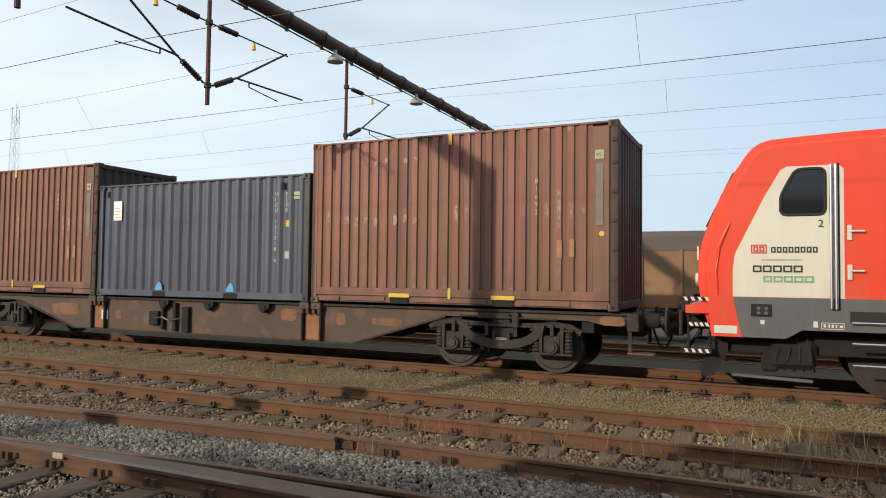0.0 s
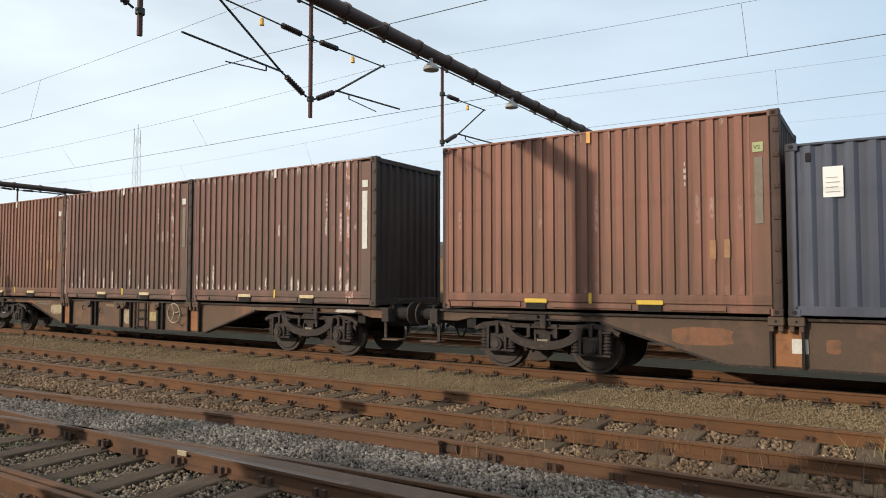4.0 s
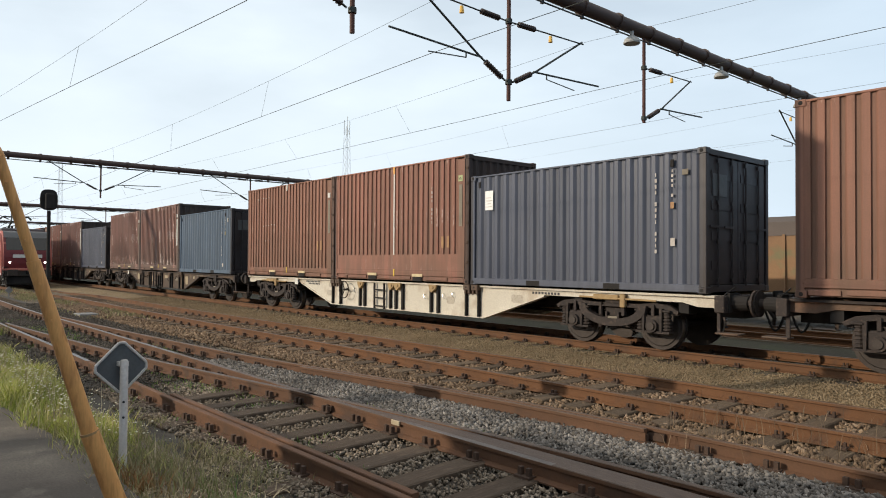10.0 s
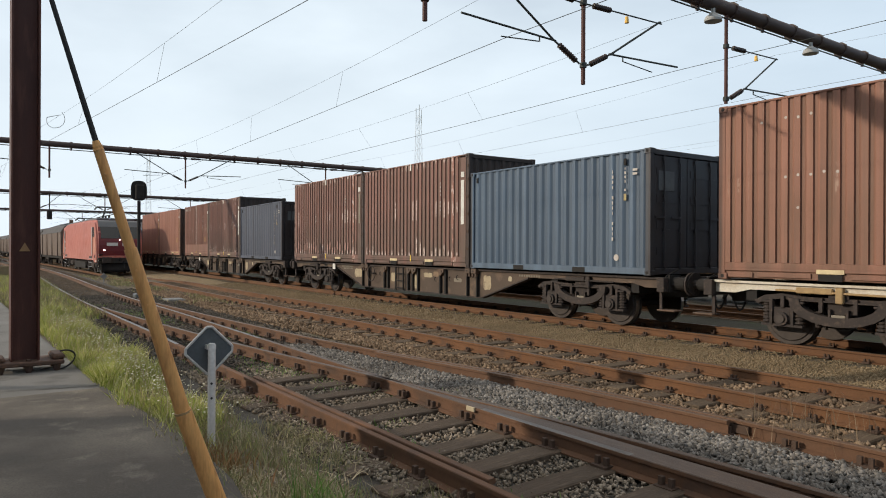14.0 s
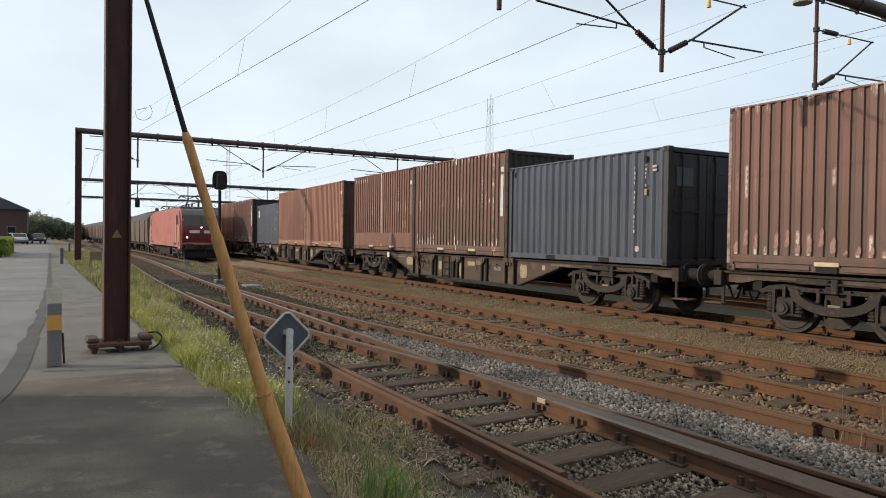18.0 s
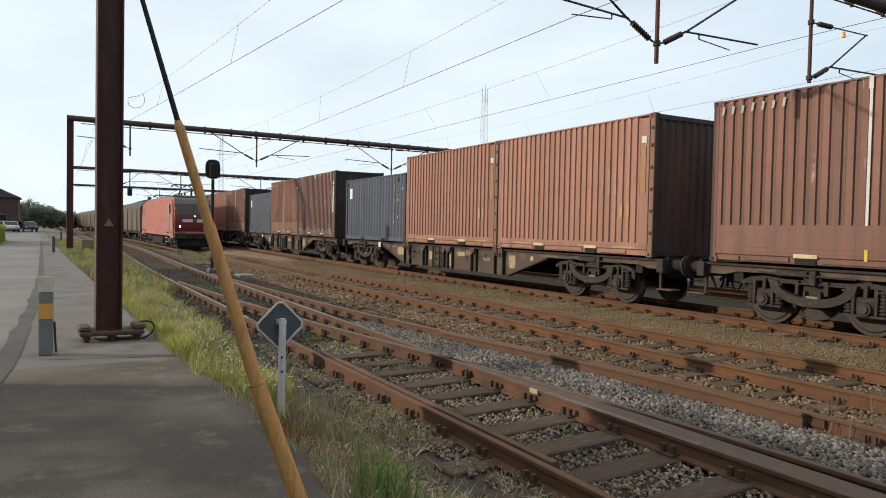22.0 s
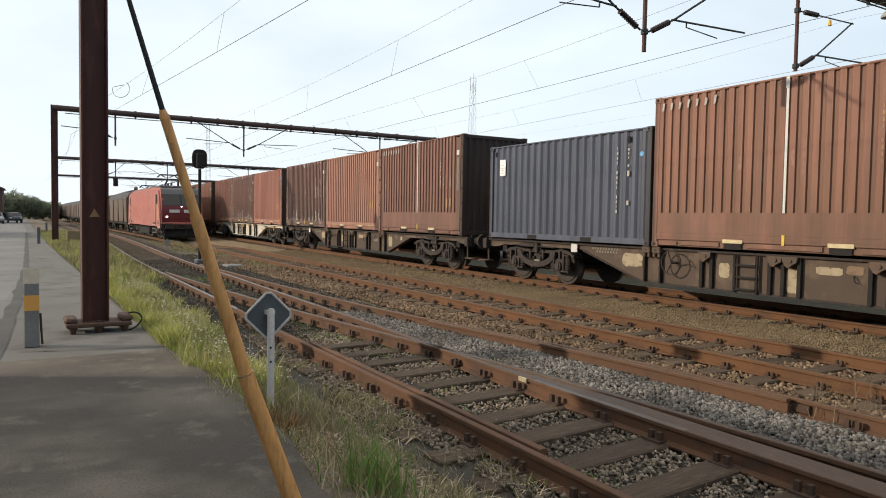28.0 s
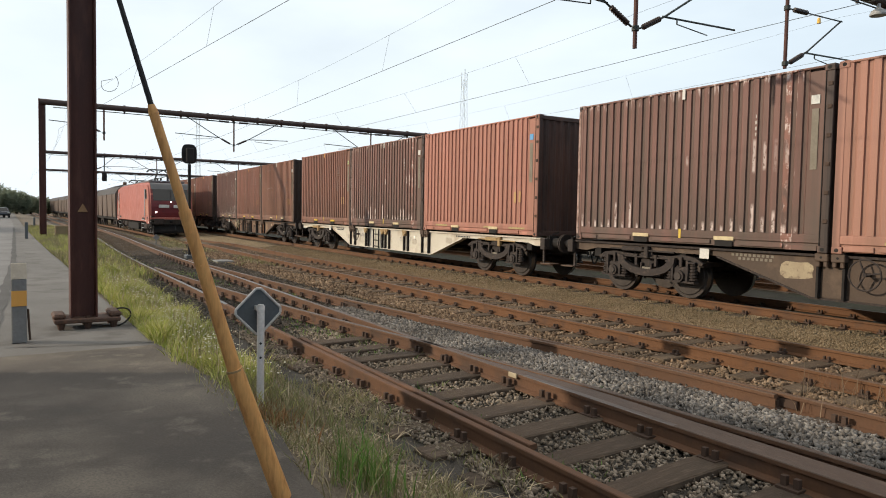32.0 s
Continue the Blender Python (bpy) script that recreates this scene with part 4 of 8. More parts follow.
# ---- gantries and overhead line ----
def cantilever(pole, x, y, side, top_z, low_z, reach=2.7, s=1.0):
    """Insulated bracket on one side of a drop post: strut, upper tie, arm and steady arm."""
    e = side
    br = part("bracket", rod(B(), (x, y + e * 0.12, low_z + 0.02), (x, y + e * 0.95, low_z + 0.42), 0.022 * s, 6), WIRE, pole, "dark tubular bracket")
    bm = B()
    rod(bm, (x, y + e * 0.85, low_z + 0.37), (x, y + e * reach * 0.96, low_z + 1.40), 0.024 * s, 6)
    part("strut", bm, WIRE, br)
    bm = B()
    rod(bm, (x, y + e * 0.1, top_z), (x, y + e * reach * 0.98, top_z + 0.06), 0.018 * s, 6)
    part("tie", bm, WIRE, br)
    bm = B()
    rod(bm, (x, y + e * 0.80, low_z + 0.37), (x, y + e * (reach + 0.55), low_z + 0.46), 0.022 * s, 6)
    rod(bm, (x, y + e * 1.25, low_z + 0.40), (x, y + e * 1.25, low_z + 0.28), 0.016 * s, 6)
    rod(bm, (x, y + e * 1.25, low_z + 0.28), (x, y + e * (reach - 0.4), low_z + 0.20), 0.013 * s, 6)
    part("arm", bm, WIRE, br)
    for a, b in (((0.22, low_z + 0.06), (0.72, low_z + 0.31)), ((0.30, top_z + 0.005), (0.85, top_z + 0.02))):
        rings = [(0.0, 0.03 * s)]
        for k in range(9):
            rings += [((k + 0.05) / 9, 0.046 * s), ((k + 0.3) / 9, 0.064 * s), ((k + 0.6) / 9, 0.062 * s), ((k + 0.7) / 9, 0.046 * s)]
        bm = lathe(B(), (x, y + e * a[0], a[1]), (x, y + e * b[0], b[1]), rings + [(1.0, 0.03 * s)], 9)
        part("insulator", bm, INSUL, br, "ribbed brown insulator")
    if x < -20:
        return
    bm = B()
    rod(bm, (x, y + e * 1.38, top_z - 0.01), (x, y + e * 1.38, top_z - 0.15), 0.035 * s, 8, 0.05 * s)
    part("end_weight", bm, BULB, br, "amber tie weight")


def drop_post(g, x, y, z_top, z_tip, sides, reach=2.7, low=0.40, tie=1.70, r=0.045):
    post = part("drop_post", rod(B(), (x, y, z_top), (x, y, z_tip), r, 10), STEEL, g, "red-brown drop post")
    for s in sides:
        cantilever(post, x, y, s, z_tip + tie, z_tip + low, reach)
    for z in (z_tip + low, z_tip + tie):
        part("clamp", rod(B(), (x, y, z - 0.05), (x, y, z + 0.05), r + 0.03, 10), WIRE, post)
    return post


def gantry(x, y0, y1, zb, zg, drops, label, r=0.17):
    g = thing("gantry", label, "gantry", "overhead line gantries")
    beam = part("beam", rod(B(), (x, y0 - 0.1, zb), (x, y1, zb), r, 14), BEAM, g, "", True)
    bm = rod(B(), (0, -0.05, 0), (0, 0.05, 0), r + 0.035, 14)
    box(bm, -0.03, 0.03, -0.04, 0.04, -r - 0.12, -r + 0.02)
    ring = mesh_of(bm, BEAM, "collar")
    y = y0 + 2.4
    while y < y1:
        part("collar", ring, None, beam).location = (x, y, zb)
        y += 1.45
    part("cable", rod(B(), (x + 0.02, y0 + 0.5, zb - r - 0.09), (x + 0.02, y1 - 0.3, zb - r - 0.09), 0.022, 6), WIRE, beam)
    bm = B()
    prof = [(-0.15, -0.155), (0.15, -0.155), (0.15, -0.135), (0.012, -0.125), (0.012, 0.125), (0.15, 0.135), (0.15, 0.155), (-0.15, 0.155), (-0.15, 0.135), (-0.012, 0.125), (-0.012, -0.125), (-0.15, -0.135)]
    foot_ring, head_ring = [[bm.verts.new((x + a, y0 + b, z)) for a, b in prof] for z in (zg, zb + r)]
    for k in range(12):
        bm.faces.new((foot_ring[k], foot_ring[(k + 1) % 12], head_ring[(k + 1) % 12], head_ring[k]))
    bm.faces.new(foot_ring[::-1])
    bm.faces.new(head_ring)
    part("mast", bm, STEEL, g, "dark red-brown steel column")
    for y, z_tip, sides, *rest in drops:
        drop_post(g, x, y, zb - r + 0.02, z_tip, sides, *rest)
    return g


X1, X2, X3, X4 = -10.3, -41.3, -76.0, -112.0
g1 = gantry(X1, 0.985, 34.0, 7.80, 0.30, [(7.0, 5.70, (-1,), 2.0), (11.0, 5.15, (-1, 1), 2.65), (16.2, 5.40, (1,), 2.5, 0.12, 1.45)], "tall red-brown steel gantry carrying the overhead line across the tracks")
# foot plate and ties of the near mast
foot = part("foot_plate", box(B(), X1 - 0.26, X1 + 0.26, 0.64, 1.40, 0.25, 0.305, 0.012), CAST, g1, "rusty bolted foot frame")
for yy, h in ((0.70, 0.065), (1.34, 0.075)):
    part("clamp_block", box(B(), X1 - 0.2, X1 + 0.22, yy - 0.075, yy + 0.075, 0.30, 0.30 + h, 0.025), CAST, foot)
for yy in (0.72, 1.02, 1.32):
    for xx in (-0.19, 0.19):
        part("foot_bolt", rod(B(), (X1 + xx, yy, 0.165), (X1 + xx, yy, 0.255), 0.03, 8, 0.055), CAST, foot)
        part("nut", rod(B(), (X1 + xx, yy, 0.305), (X1 + xx, yy, 0.36 if yy != 1.02 else 0.33), 0.03, 6), CAST, foot)
pts = [(X1 + 0.15, 1.36 + 0.17 * math.sin(math.pi * k / 14), 0.40 - 0.115 * (1 - math.cos(math.pi * k / 14)) + 0.04 * math.sin(math.pi * k / 14)) for k in range(15)]
part("earth_cable", tube(B(), pts, 0.011), RUBBER, foot, "black earth cable loop")
bm = B()
vs = [bm.verts.new((X1 + 0.022, 0.985 + dy, 1.71 + dz)) for dy, dz in ((-0.06, -0.055), (0.06, -0.055), (0, 0.055))]
f = bmesh.ops.extrude_face_region(bm, geom=[bm.faces.new(vs)])
bmesh.ops.translate(bm, vec=(0.006, 0, 0), verts=[v for v in f["geom"] if isinstance(v, bmesh.types.BMVert)])
tri = part("warning_sign", bm, GHOST, g1, "small faded yellow warning triangle")
bm = B()
rod(bm, (X1, 27.0, -0.3), (X1, 27.0, 7.7), 0.13, 10)
mast2 = part("far_mast", bm, STEEL, g1)
for s in (1,):
    cantilever(mast2, X1, 27.1, s, 6.9, 5.6, 2.4)
    cantilever(mast2, X1, 26.9, -s, 6.9, 5.6, 2.4)
for y in (15.45, 20.2, 26.0):
    lamp = part("yard_lamp", rod(B(), (X1 + 0.12, y, 7.46), (X1 + 0.12, y, 7.62), 0.05, 10), LAMPGREY, g1, "grey bell-shaped yard lamp")
    bm = B()
    for (za, ra), (zb_, rb) in zip(((7.30, 0.21), (7.34, 0.215), (7.42, 0.18), (7.48, 0.10)), ((7.34, 0.215), (7.42, 0.18), (7.48, 0.10), (7.52, 0.05))):
        rod(bm, (X1 + 0.12, y, za), (X1 + 0.12, y, zb_), ra, 16, rb)
    part("shade", bm, LAMPGREY, lamp, "", True)
gantry(X2, 1.75, 36.0, 7.06, 0.2, [(11.45, 5.12, (-1, 1), 2.7), (20.3, 5.12, (-1, 1), 2.7), (4.6, 5.3, (-1,), 2.0)], "dark steel gantry spanning the yard tracks", 0.15)
gantry(X3, 3.1, 42.0, 6.9, 0.0, [(13.2, 5.0, (-1, 1), 2.7), (21.5, 5.0, (-1, 1), 2.7), (7.4, 5.0, (1,), 2.0)], "distant steel gantry over the tracks", 0.15)
gantry(X4, 4.6, 48.0, 6.9, 0.0, [(16.4, 5.0, (-1, 1), 2.7), (25.0, 5.0, (-1, 1), 2.7)], "slender steel gantry spanning the tracks", 0.15)


def wire_y(ya, yb, x):
    """A wire runs straight from gantry to gantry, ya at the first and yb at the second."""
    if x > X1:
        return ya - 0.2 * (x - X1) / 30
    if x > X2:
        return ya + (yb - ya) * (x - X1) / (X2 - X1)
    return yb + bend(x) - bend(X2)


def wire(name, ya, yb, z, sag, r, label, x0=-145, x1=60):
    stops = [x0, X4, X3, X2, X1, 22.0, x1]
    pts = []
    for a, b in zip(stops, stops[1:]):
        for k in range(10 if b < x1 else 11):
            u = k / 10
            x = a + (b - a) * u
            pts.append((x, wire_y(ya, yb, x), z - sag * 4 * u * (1 - u)))
    return solo(name, tube(B(), pts, r, 5), WIRE, label, "wire", "overhead wires")


def hangers(ya, yb, z_top, sag, yc, yd, z_low):
    for a, b in ((X3, X2), (X2, X1), (X1, 22.0)):
        for k in range(1, 4):
            u = k / 4
            x = a + (b - a) * u
            bm = B()
            rod(bm, (x, wire_y(ya, yb, x), z_top - sag * 4 * u * (1 - u)), (x, wire_y(yc, yd, x), z_low), 0.0035, 4)
            solo("wire_hanger", bm, WIRE, "thin hanger between messenger and contact wire", "wire hanger", "wire hangers")


for ya, yb, zc, yma, ymb, zm in ((5.0, 2.5, 5.75, 5.1, 2.9, 6.95), (8.88, 10.25, 5.75, 9.25, 10.0, 7.0), (14.35, 15.2, 5.98, 13.72, 14.7, 7.0), (18.9, 20.6, 6.05, 18.5, 20.3, 7.0), (24.6, 25.8, 6.0, 24.6, 25.8, 6.95), (29.5, 30.5, 5.95, 29.5, 30.5, 6.9)):
    wire("contact_wire", ya, yb, zc, 0.02, 0.0065 if ya < 15 else 0.0042 if ya < 20 else 0.003, "dark contact wire over a track")
    wire("messenger_wire", yma, ymb, zm, 0.30, 0.0035 if ya < 15 else 0.0024 if ya < 20 else 0.0018, "thin sagging messenger wire above a contact wire")
    if ya < 24:
        hangers(yma, ymb, zm, 0.30, ya, yb, zc)
# loose curled wire end that hangs from the line
pts = []
for k in range(24):
    u = k / 23
    if u < 0.55:
        pts.append((-30, wire_y(5.1, 2.9, -30) - (wire_y(5.1, 2.9, -30) - 3.29) * min(1, u * 4), 6.70 - 0.55 * u))
    else:
        a = (u - 0.55) / 0.45 * 4.0
        pts.append((-30, 3.59 - 0.30 * math.cos(a), 6.40 - 0.28 * math.sin(a) + 0.05 * a))
bm = tube(B(), pts, 0.010, 5)
solo("loose_wire", bm, WIRE, "loose curled wire end hanging beside the gantry", "wire")
# cast crossing block where the siding rails part
bm = B()
rows = []
for k in range(24):
    x = -9.2 + 0.48 * k
    a = A_FAR(x) + 0.03
    b = min(B_NEAR(x) - 0.03, a + 0.24)
    if b - a < 0.02:
        b = a + 0.02
    rows.append([bm.verts.new(p) for p in ((x, a, -0.16), (x, a, -0.016), (x, b, -0.016), (x, b, -0.16))])
for p, q in zip(rows, rows[1:]):
    for k in range(3):
        bm.faces.new((p[k], q[k], q[k + 1], p[k + 1]))
bm.faces.new(rows[0])
bm.faces.new(rows[-1])
bmesh.ops.recalc_face_normals(bm, faces=bm.faces)
part("crossing_block", bm, FROG, turn, "worn cast crossing between the rails")


# ---- containers ----
EVEN = ((0.0, 1), (0.27, 1), (0.48, 0), (0.77, 0))
TOOTH = ((0.0, 0), (0.49, 0), (0.52, 1), (0.79, 1))


def corrugated(x0, x1, z0, z1, y, depth, pitch, axis="x", sign=-1, shape=EVEN):
    """A ribbed steel sheet; its outer faces lie at y, its valleys depth behind."""
    n = max(2, round((x1 - x0) / pitch))
    p = (x1 - x0) / n
    line = []
    for k in range(n):
        a = x0 + k * p
        for u, d in shape:
            line.append((a + u * p, d))
    line.append((x1, shape[0][1]))
    bm = B()
    lo = [(u, y - sign * d * depth) for u, d in line]
    rows = []
    for u, w in lo:
        p0 = (u, w, z0) if axis == "x" else (w, u, z0)
        p1 = (u, w, z1) if axis == "x" else (w, u, z1)
        rows.append((bm.verts.new(p0), bm.verts.new(p1)))
    for a, b in zip(rows, rows[1:]):
        bm.faces.new((a[0], b[0], b[1], a[1]))
    return bm


def quad_y(bm, x0, x1, z0, z1, y, t=0.004):
    return box(bm, x0, x1, y - t, y, z0, z1)


def id_bars(parent, x, z0, n, material, y=-1.206, name="code_marking", w=0.03, h=0.065, gap=0.045, label="column of small white code marks"):
    bm = B()
    z = z0
    for k in range(n):
        if k % 5 != 4:
            v = w * (0.6 + 0.25 * ((k * 7) % 4))
            quad_y(bm, x - v / 2, x + v / 2, z - h, z, y)
        z -= h + gap
    ob = part(name, bm, material, parent, label)
    ob["kind"] = "stuff"
    return ob


def letters(parent, text, x, z, size, material, y=-1.4915, name="lettering"):
    cu = bpy.data.curves.new("lettering", "FONT")
    cu.body, cu.size, cu.extrude = text, size, 0.002
    ob = bpy.data.objects.new("lettering", cu)
    me = bpy.data.meshes.new_from_object(ob)
    bpy.data.objects.remove(ob)
    for v in me.vertices:
        v.co = Vector((x + v.co.x, y - v.co.z, z + v.co.y))
    me.materials.clear()
    me.materials.append(material)
    return part(name, me, None, parent)


def container(kind, high, style, label):
    paint = BROWN[kind]
    blue = kind in ("blue", "slate")
    c = thing("container", label, "container", "containers on the train")
    hx, hy = 3.03, 1.219
    zb = 0.16 if blue else 0.31
    band = 0.42 if style == "band" else 0.0
    for sy in (-1, 1):
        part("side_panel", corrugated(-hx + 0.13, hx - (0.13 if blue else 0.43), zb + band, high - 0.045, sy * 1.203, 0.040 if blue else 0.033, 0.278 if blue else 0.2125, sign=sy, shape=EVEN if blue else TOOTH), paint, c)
        if not blue:
            part("plain_panel", box(B(), hx - 0.43, hx - 0.13, sy * 1.15, sy * 1.198, zb + band, high - 0.09), paint, c)
        bm = B()
        if blue:
            box(bm, -hx + 0.1, hx - 0.1, sy * 1.15, sy * 1.212, 0.02, zb, 0.008)
        else:
            box(bm, -hx + 0.1, hx - 0.1, sy * 1.15, sy * 1.206, 0.16, zb, 0.01)
            box(bm, -hx + 0.1, hx - 0.1, sy * 1.15, sy * 1.180, 0.03, 0.16, 0.01)
            box(bm, -hx + 0.1, hx - 0.1, sy * 1.15, sy * 1.212, 0.225, 0.245)
        if band:
            box(bm, -hx + 0.1, hx - 0.1, sy * 1.15, sy * 1.200, zb, zb + band)
        foot_rail = part("bottom_rail", bm, paint, c)
        if not blue:
            for x0, x1, z0 in ((-2.84, -2.36, 0.045), (-2.28, -1.34, 0.06), (-0.72, 0.72, 0.06), (1.36, 2.22, 0.055), (2.28, 2.84, 0.03)):
                part("rail_plate", box(B(), x0, x1, sy * 1.17, sy * 1.206, z0, z0 + 0.085, 0.006), paint, foot_rail)
        bm = B()
        box(bm, -hx + 0.1, hx - 0.1, sy * 1.14, sy * 1.214, high - 0.05, high - 0.012, 0.008)
        part("top_rail", bm, paint, c)
        for sx in (-1, 1):
            bm = B()
            box(bm, sx * (hx - 0.14), sx * (hx - 0.005), sy * 1.10, sy * 1.212, 0.11, high - 0.11, 0.01)
            part("corner_post", bm, paint, c)
            for z in (0, high - 0.118):
                bm = B()
                box(bm, sx * (hx - 0.178), sx * hx, sy * (hy - 0.162), sy * hy, z, z + 0.118, 0.012)
                cc = part("corner_casting", bm, paint, c)
                bm = B()
                rod(bm, (sx * (hx - 0.09), sy * (hy - 0.02), z + 0.06), (sx * (hx - 0.09), sy * (hy + 0.001), z + 0.06), 0.036, 8)
                part("lock_hole", bm, DARK, cc)
    part("roof", box(B(), -hx + 0.1, hx - 0.1, -1.15, 1.15, high - 0.07, high - 0.035), paint, c)
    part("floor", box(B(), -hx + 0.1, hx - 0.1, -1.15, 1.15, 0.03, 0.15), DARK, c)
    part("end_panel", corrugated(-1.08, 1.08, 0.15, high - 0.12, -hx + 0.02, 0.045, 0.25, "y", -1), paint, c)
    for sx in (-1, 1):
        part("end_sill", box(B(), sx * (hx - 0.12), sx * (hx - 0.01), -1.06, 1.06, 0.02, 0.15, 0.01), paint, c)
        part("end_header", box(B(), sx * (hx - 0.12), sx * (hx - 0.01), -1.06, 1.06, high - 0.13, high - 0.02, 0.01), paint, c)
    if blue:
        for s in (-1, 1):
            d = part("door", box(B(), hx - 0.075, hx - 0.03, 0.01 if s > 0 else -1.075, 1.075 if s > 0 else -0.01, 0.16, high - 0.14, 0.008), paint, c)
            bm = B()
            for z in (0.42, 0.95, 1.5, 2.05):
                box(bm, hx - 0.03, hx - 0.018, s * 0.10, s * 1.0, z, z + 0.16)
            part("door_rib", bm, paint, d)
            for y in (0.26, 0.78):
                bm = B()
                rod(bm, (hx - 0.005, s * y, 0.12), (hx - 0.005, s * y, high - 0.12), 0.017, 8)
                for z in (0.2, 0.9, 1.6, high - 0.25):
                    box(bm, hx - 0.03, hx + 0.012, s * y - 0.04, s * y + 0.04, z, z + 0.07)
                box(bm, hx - 0.01, hx + 0.012, min(s * y, s * (y + 0.3)), max(s * y, s * (y + 0.3)), 1.18, 1.22)
                part("lock_rod", bm, paint, d)
        part("notice_plate", box(B(), hx - 0.03, hx - 0.012, -0.95, -0.45, 1.75, 2.15), SIGNBACK, c)
    else:
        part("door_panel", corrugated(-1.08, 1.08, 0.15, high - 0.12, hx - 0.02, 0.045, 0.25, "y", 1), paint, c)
    # fork pockets as flat dark plates for their shaded openings; lips worn bright
    for x in (-1.03, 1.03):
        bm = B()
        quad_y(bm, x - 0.19, x + 0.19, 0.025, 0.135, -1.213)
        part("fork_pocket", bm, DARK, c)
        if not blue:
            bm = B()
            box(bm, x - 0.22, x + 0.22, -1.222, -1.19, 0.14, 0.215, 0.006)
            part("pocket_lip", bm, YELLOW if kind == "brown" and style != "band" else PALELIP, c, "yellow painted pocket lip")
        elif style == "lettered":
            bm = B()
            prism(bm, [(x - 0.12, 0.165), (x + 0.10, 0.165), (x + 0.07, 0.30), (x + 0.01, 0.36), (x - 0.05, 0.31), (x - 0.10, 0.24)], -1.216, -1.206)
            part("blue_tag", bm, BLUE_TAG, c, "bright blue painted tag")
    if blue:
        if style != "bare":
            pl = part("data_plate", quad_y(B(), -2.53, -2.27, 1.76, 2.21, -1.207), PAPER, c, "white paper data plate")
            bm = B()
            for k in range(4):
                quad_y(bm, -2.49, -2.34 + 0.03 * (k % 2), 2.04 - 0.07 * k, 2.052 - 0.07 * k, -1.212)
            part("plate_text", bm, FAINT, pl)
        if style == "lettered":
            for x, word in ((2.19, "WICU 131218 6"), (2.46, "22G8")):
                for k, ch in enumerate(word):
                    if ch != " ":
                        letters(c, ch, x - 0.03, 2.16 - 0.113 * k, 0.105, WHITE, -1.209, "digit")
        else:
            id_bars(c, 2.02, 2.22, 15, MARK, w=0.032, h=0.07, gap=0.04)
            id_bars(c, 2.36, 2.26, 6, MARK, w=0.03, h=0.055, gap=0.035)
        if style == "lettered":
            tags = ((2.71, 2.08, 0.15, 0.06, GREEN_TAG, "owner_tag"), (2.71, 2.16, 0.15, 0.07, GREEN_TAG, "owner_tag"), (2.49, 1.52, 0.09, 0.13, ORANGE_TAG, "orange_label"), (2.49, 0.87, 0.11, 0.15, FAINT, "size_plate"))
        elif style == "tags":
            tags = ((2.36, 1.55, 0.07, 0.12, FAINT, "size_plate"), (2.36, 0.90, 0.06, 0.10, MARK, "size_plate"))
            part("owner_disc", rod(B(), (2.74, -1.205, 2.02), (2.74, -1.199, 2.02), 0.055, 16), BLUE_TAG, c, "small bright blue owner disc")
        elif style == "bare":
            tags = ((2.36, 1.56, 0.07, 0.14, GRIMYELLOW, "yellow_label"), (2.62, 2.16, 0.12, 0.05, MARK, "owner_tag"), (2.62, 2.08, 0.12, 0.05, MARK, "owner_tag"))
            part("owner_disc", rod(B(), (2.12, -1.205, 0.36), (2.12, -1.199, 0.36), 0.07, 12), MARK, c, "worn white owner mark")
        else:
            tags = ((2.62, 2.14, 0.12, 0.10, MUTED, "owner_tag"), (2.36, 1.54, 0.07, 0.12, GHOST, "orange_label"), (2.37, 0.85, 0.09, 0.15, MARK, "size_plate"))
        for x, z, w, h, m, nm in tags:
            part(nm, quad_y(B(), x - w / 2, x + w / 2, z, z + h, -1.207), m, c)
        for x in (-2.72, 2.36):
            part("lashing_lug", box(B(), x - 0.035, x + 0.035, -1.222, -1.195, high - 0.30, high - 0.16, 0.008), DARK, c)
    else:
        pale = kind in ("pink", "salmon")
        if not pale:
            part("centre_mark", quad_y(B(), -0.025, 0.03, 0.14, 0.33, -1.212), YELLOW, c)
            part("roof_mark", quad_y(B(), -0.04, 0.03, high - 0.22, high - 0.02, -1.217), ORANGE_TAG if kind == "brown" else WHITE, c)
        if style == "strip":
            part("label_strip", quad_y(B(), 2.64, 2.78, high - 1.95, high - 0.72, -1.207), WHITE, c, "long white label strip")
        else:
            part("label_strip", quad_y(B(), 2.66, 2.78, high - 1.75, high - 0.72, -1.207), MUTED if kind != "pink" else GHOST, c, "grimed label strip")
        tag = part("owner_tag", quad_y(B(), 2.64, 2.79, high - 0.64, high - 0.49, -1.208), {"brown": GREEN_TAG, "salmon": BLUE_TAG}.get(kind, WHITE), c)
        if kind == "brown":
            letters(tag, "VS", 2.655, high - 0.60, 0.09, TEXTDARK, -1.2145)
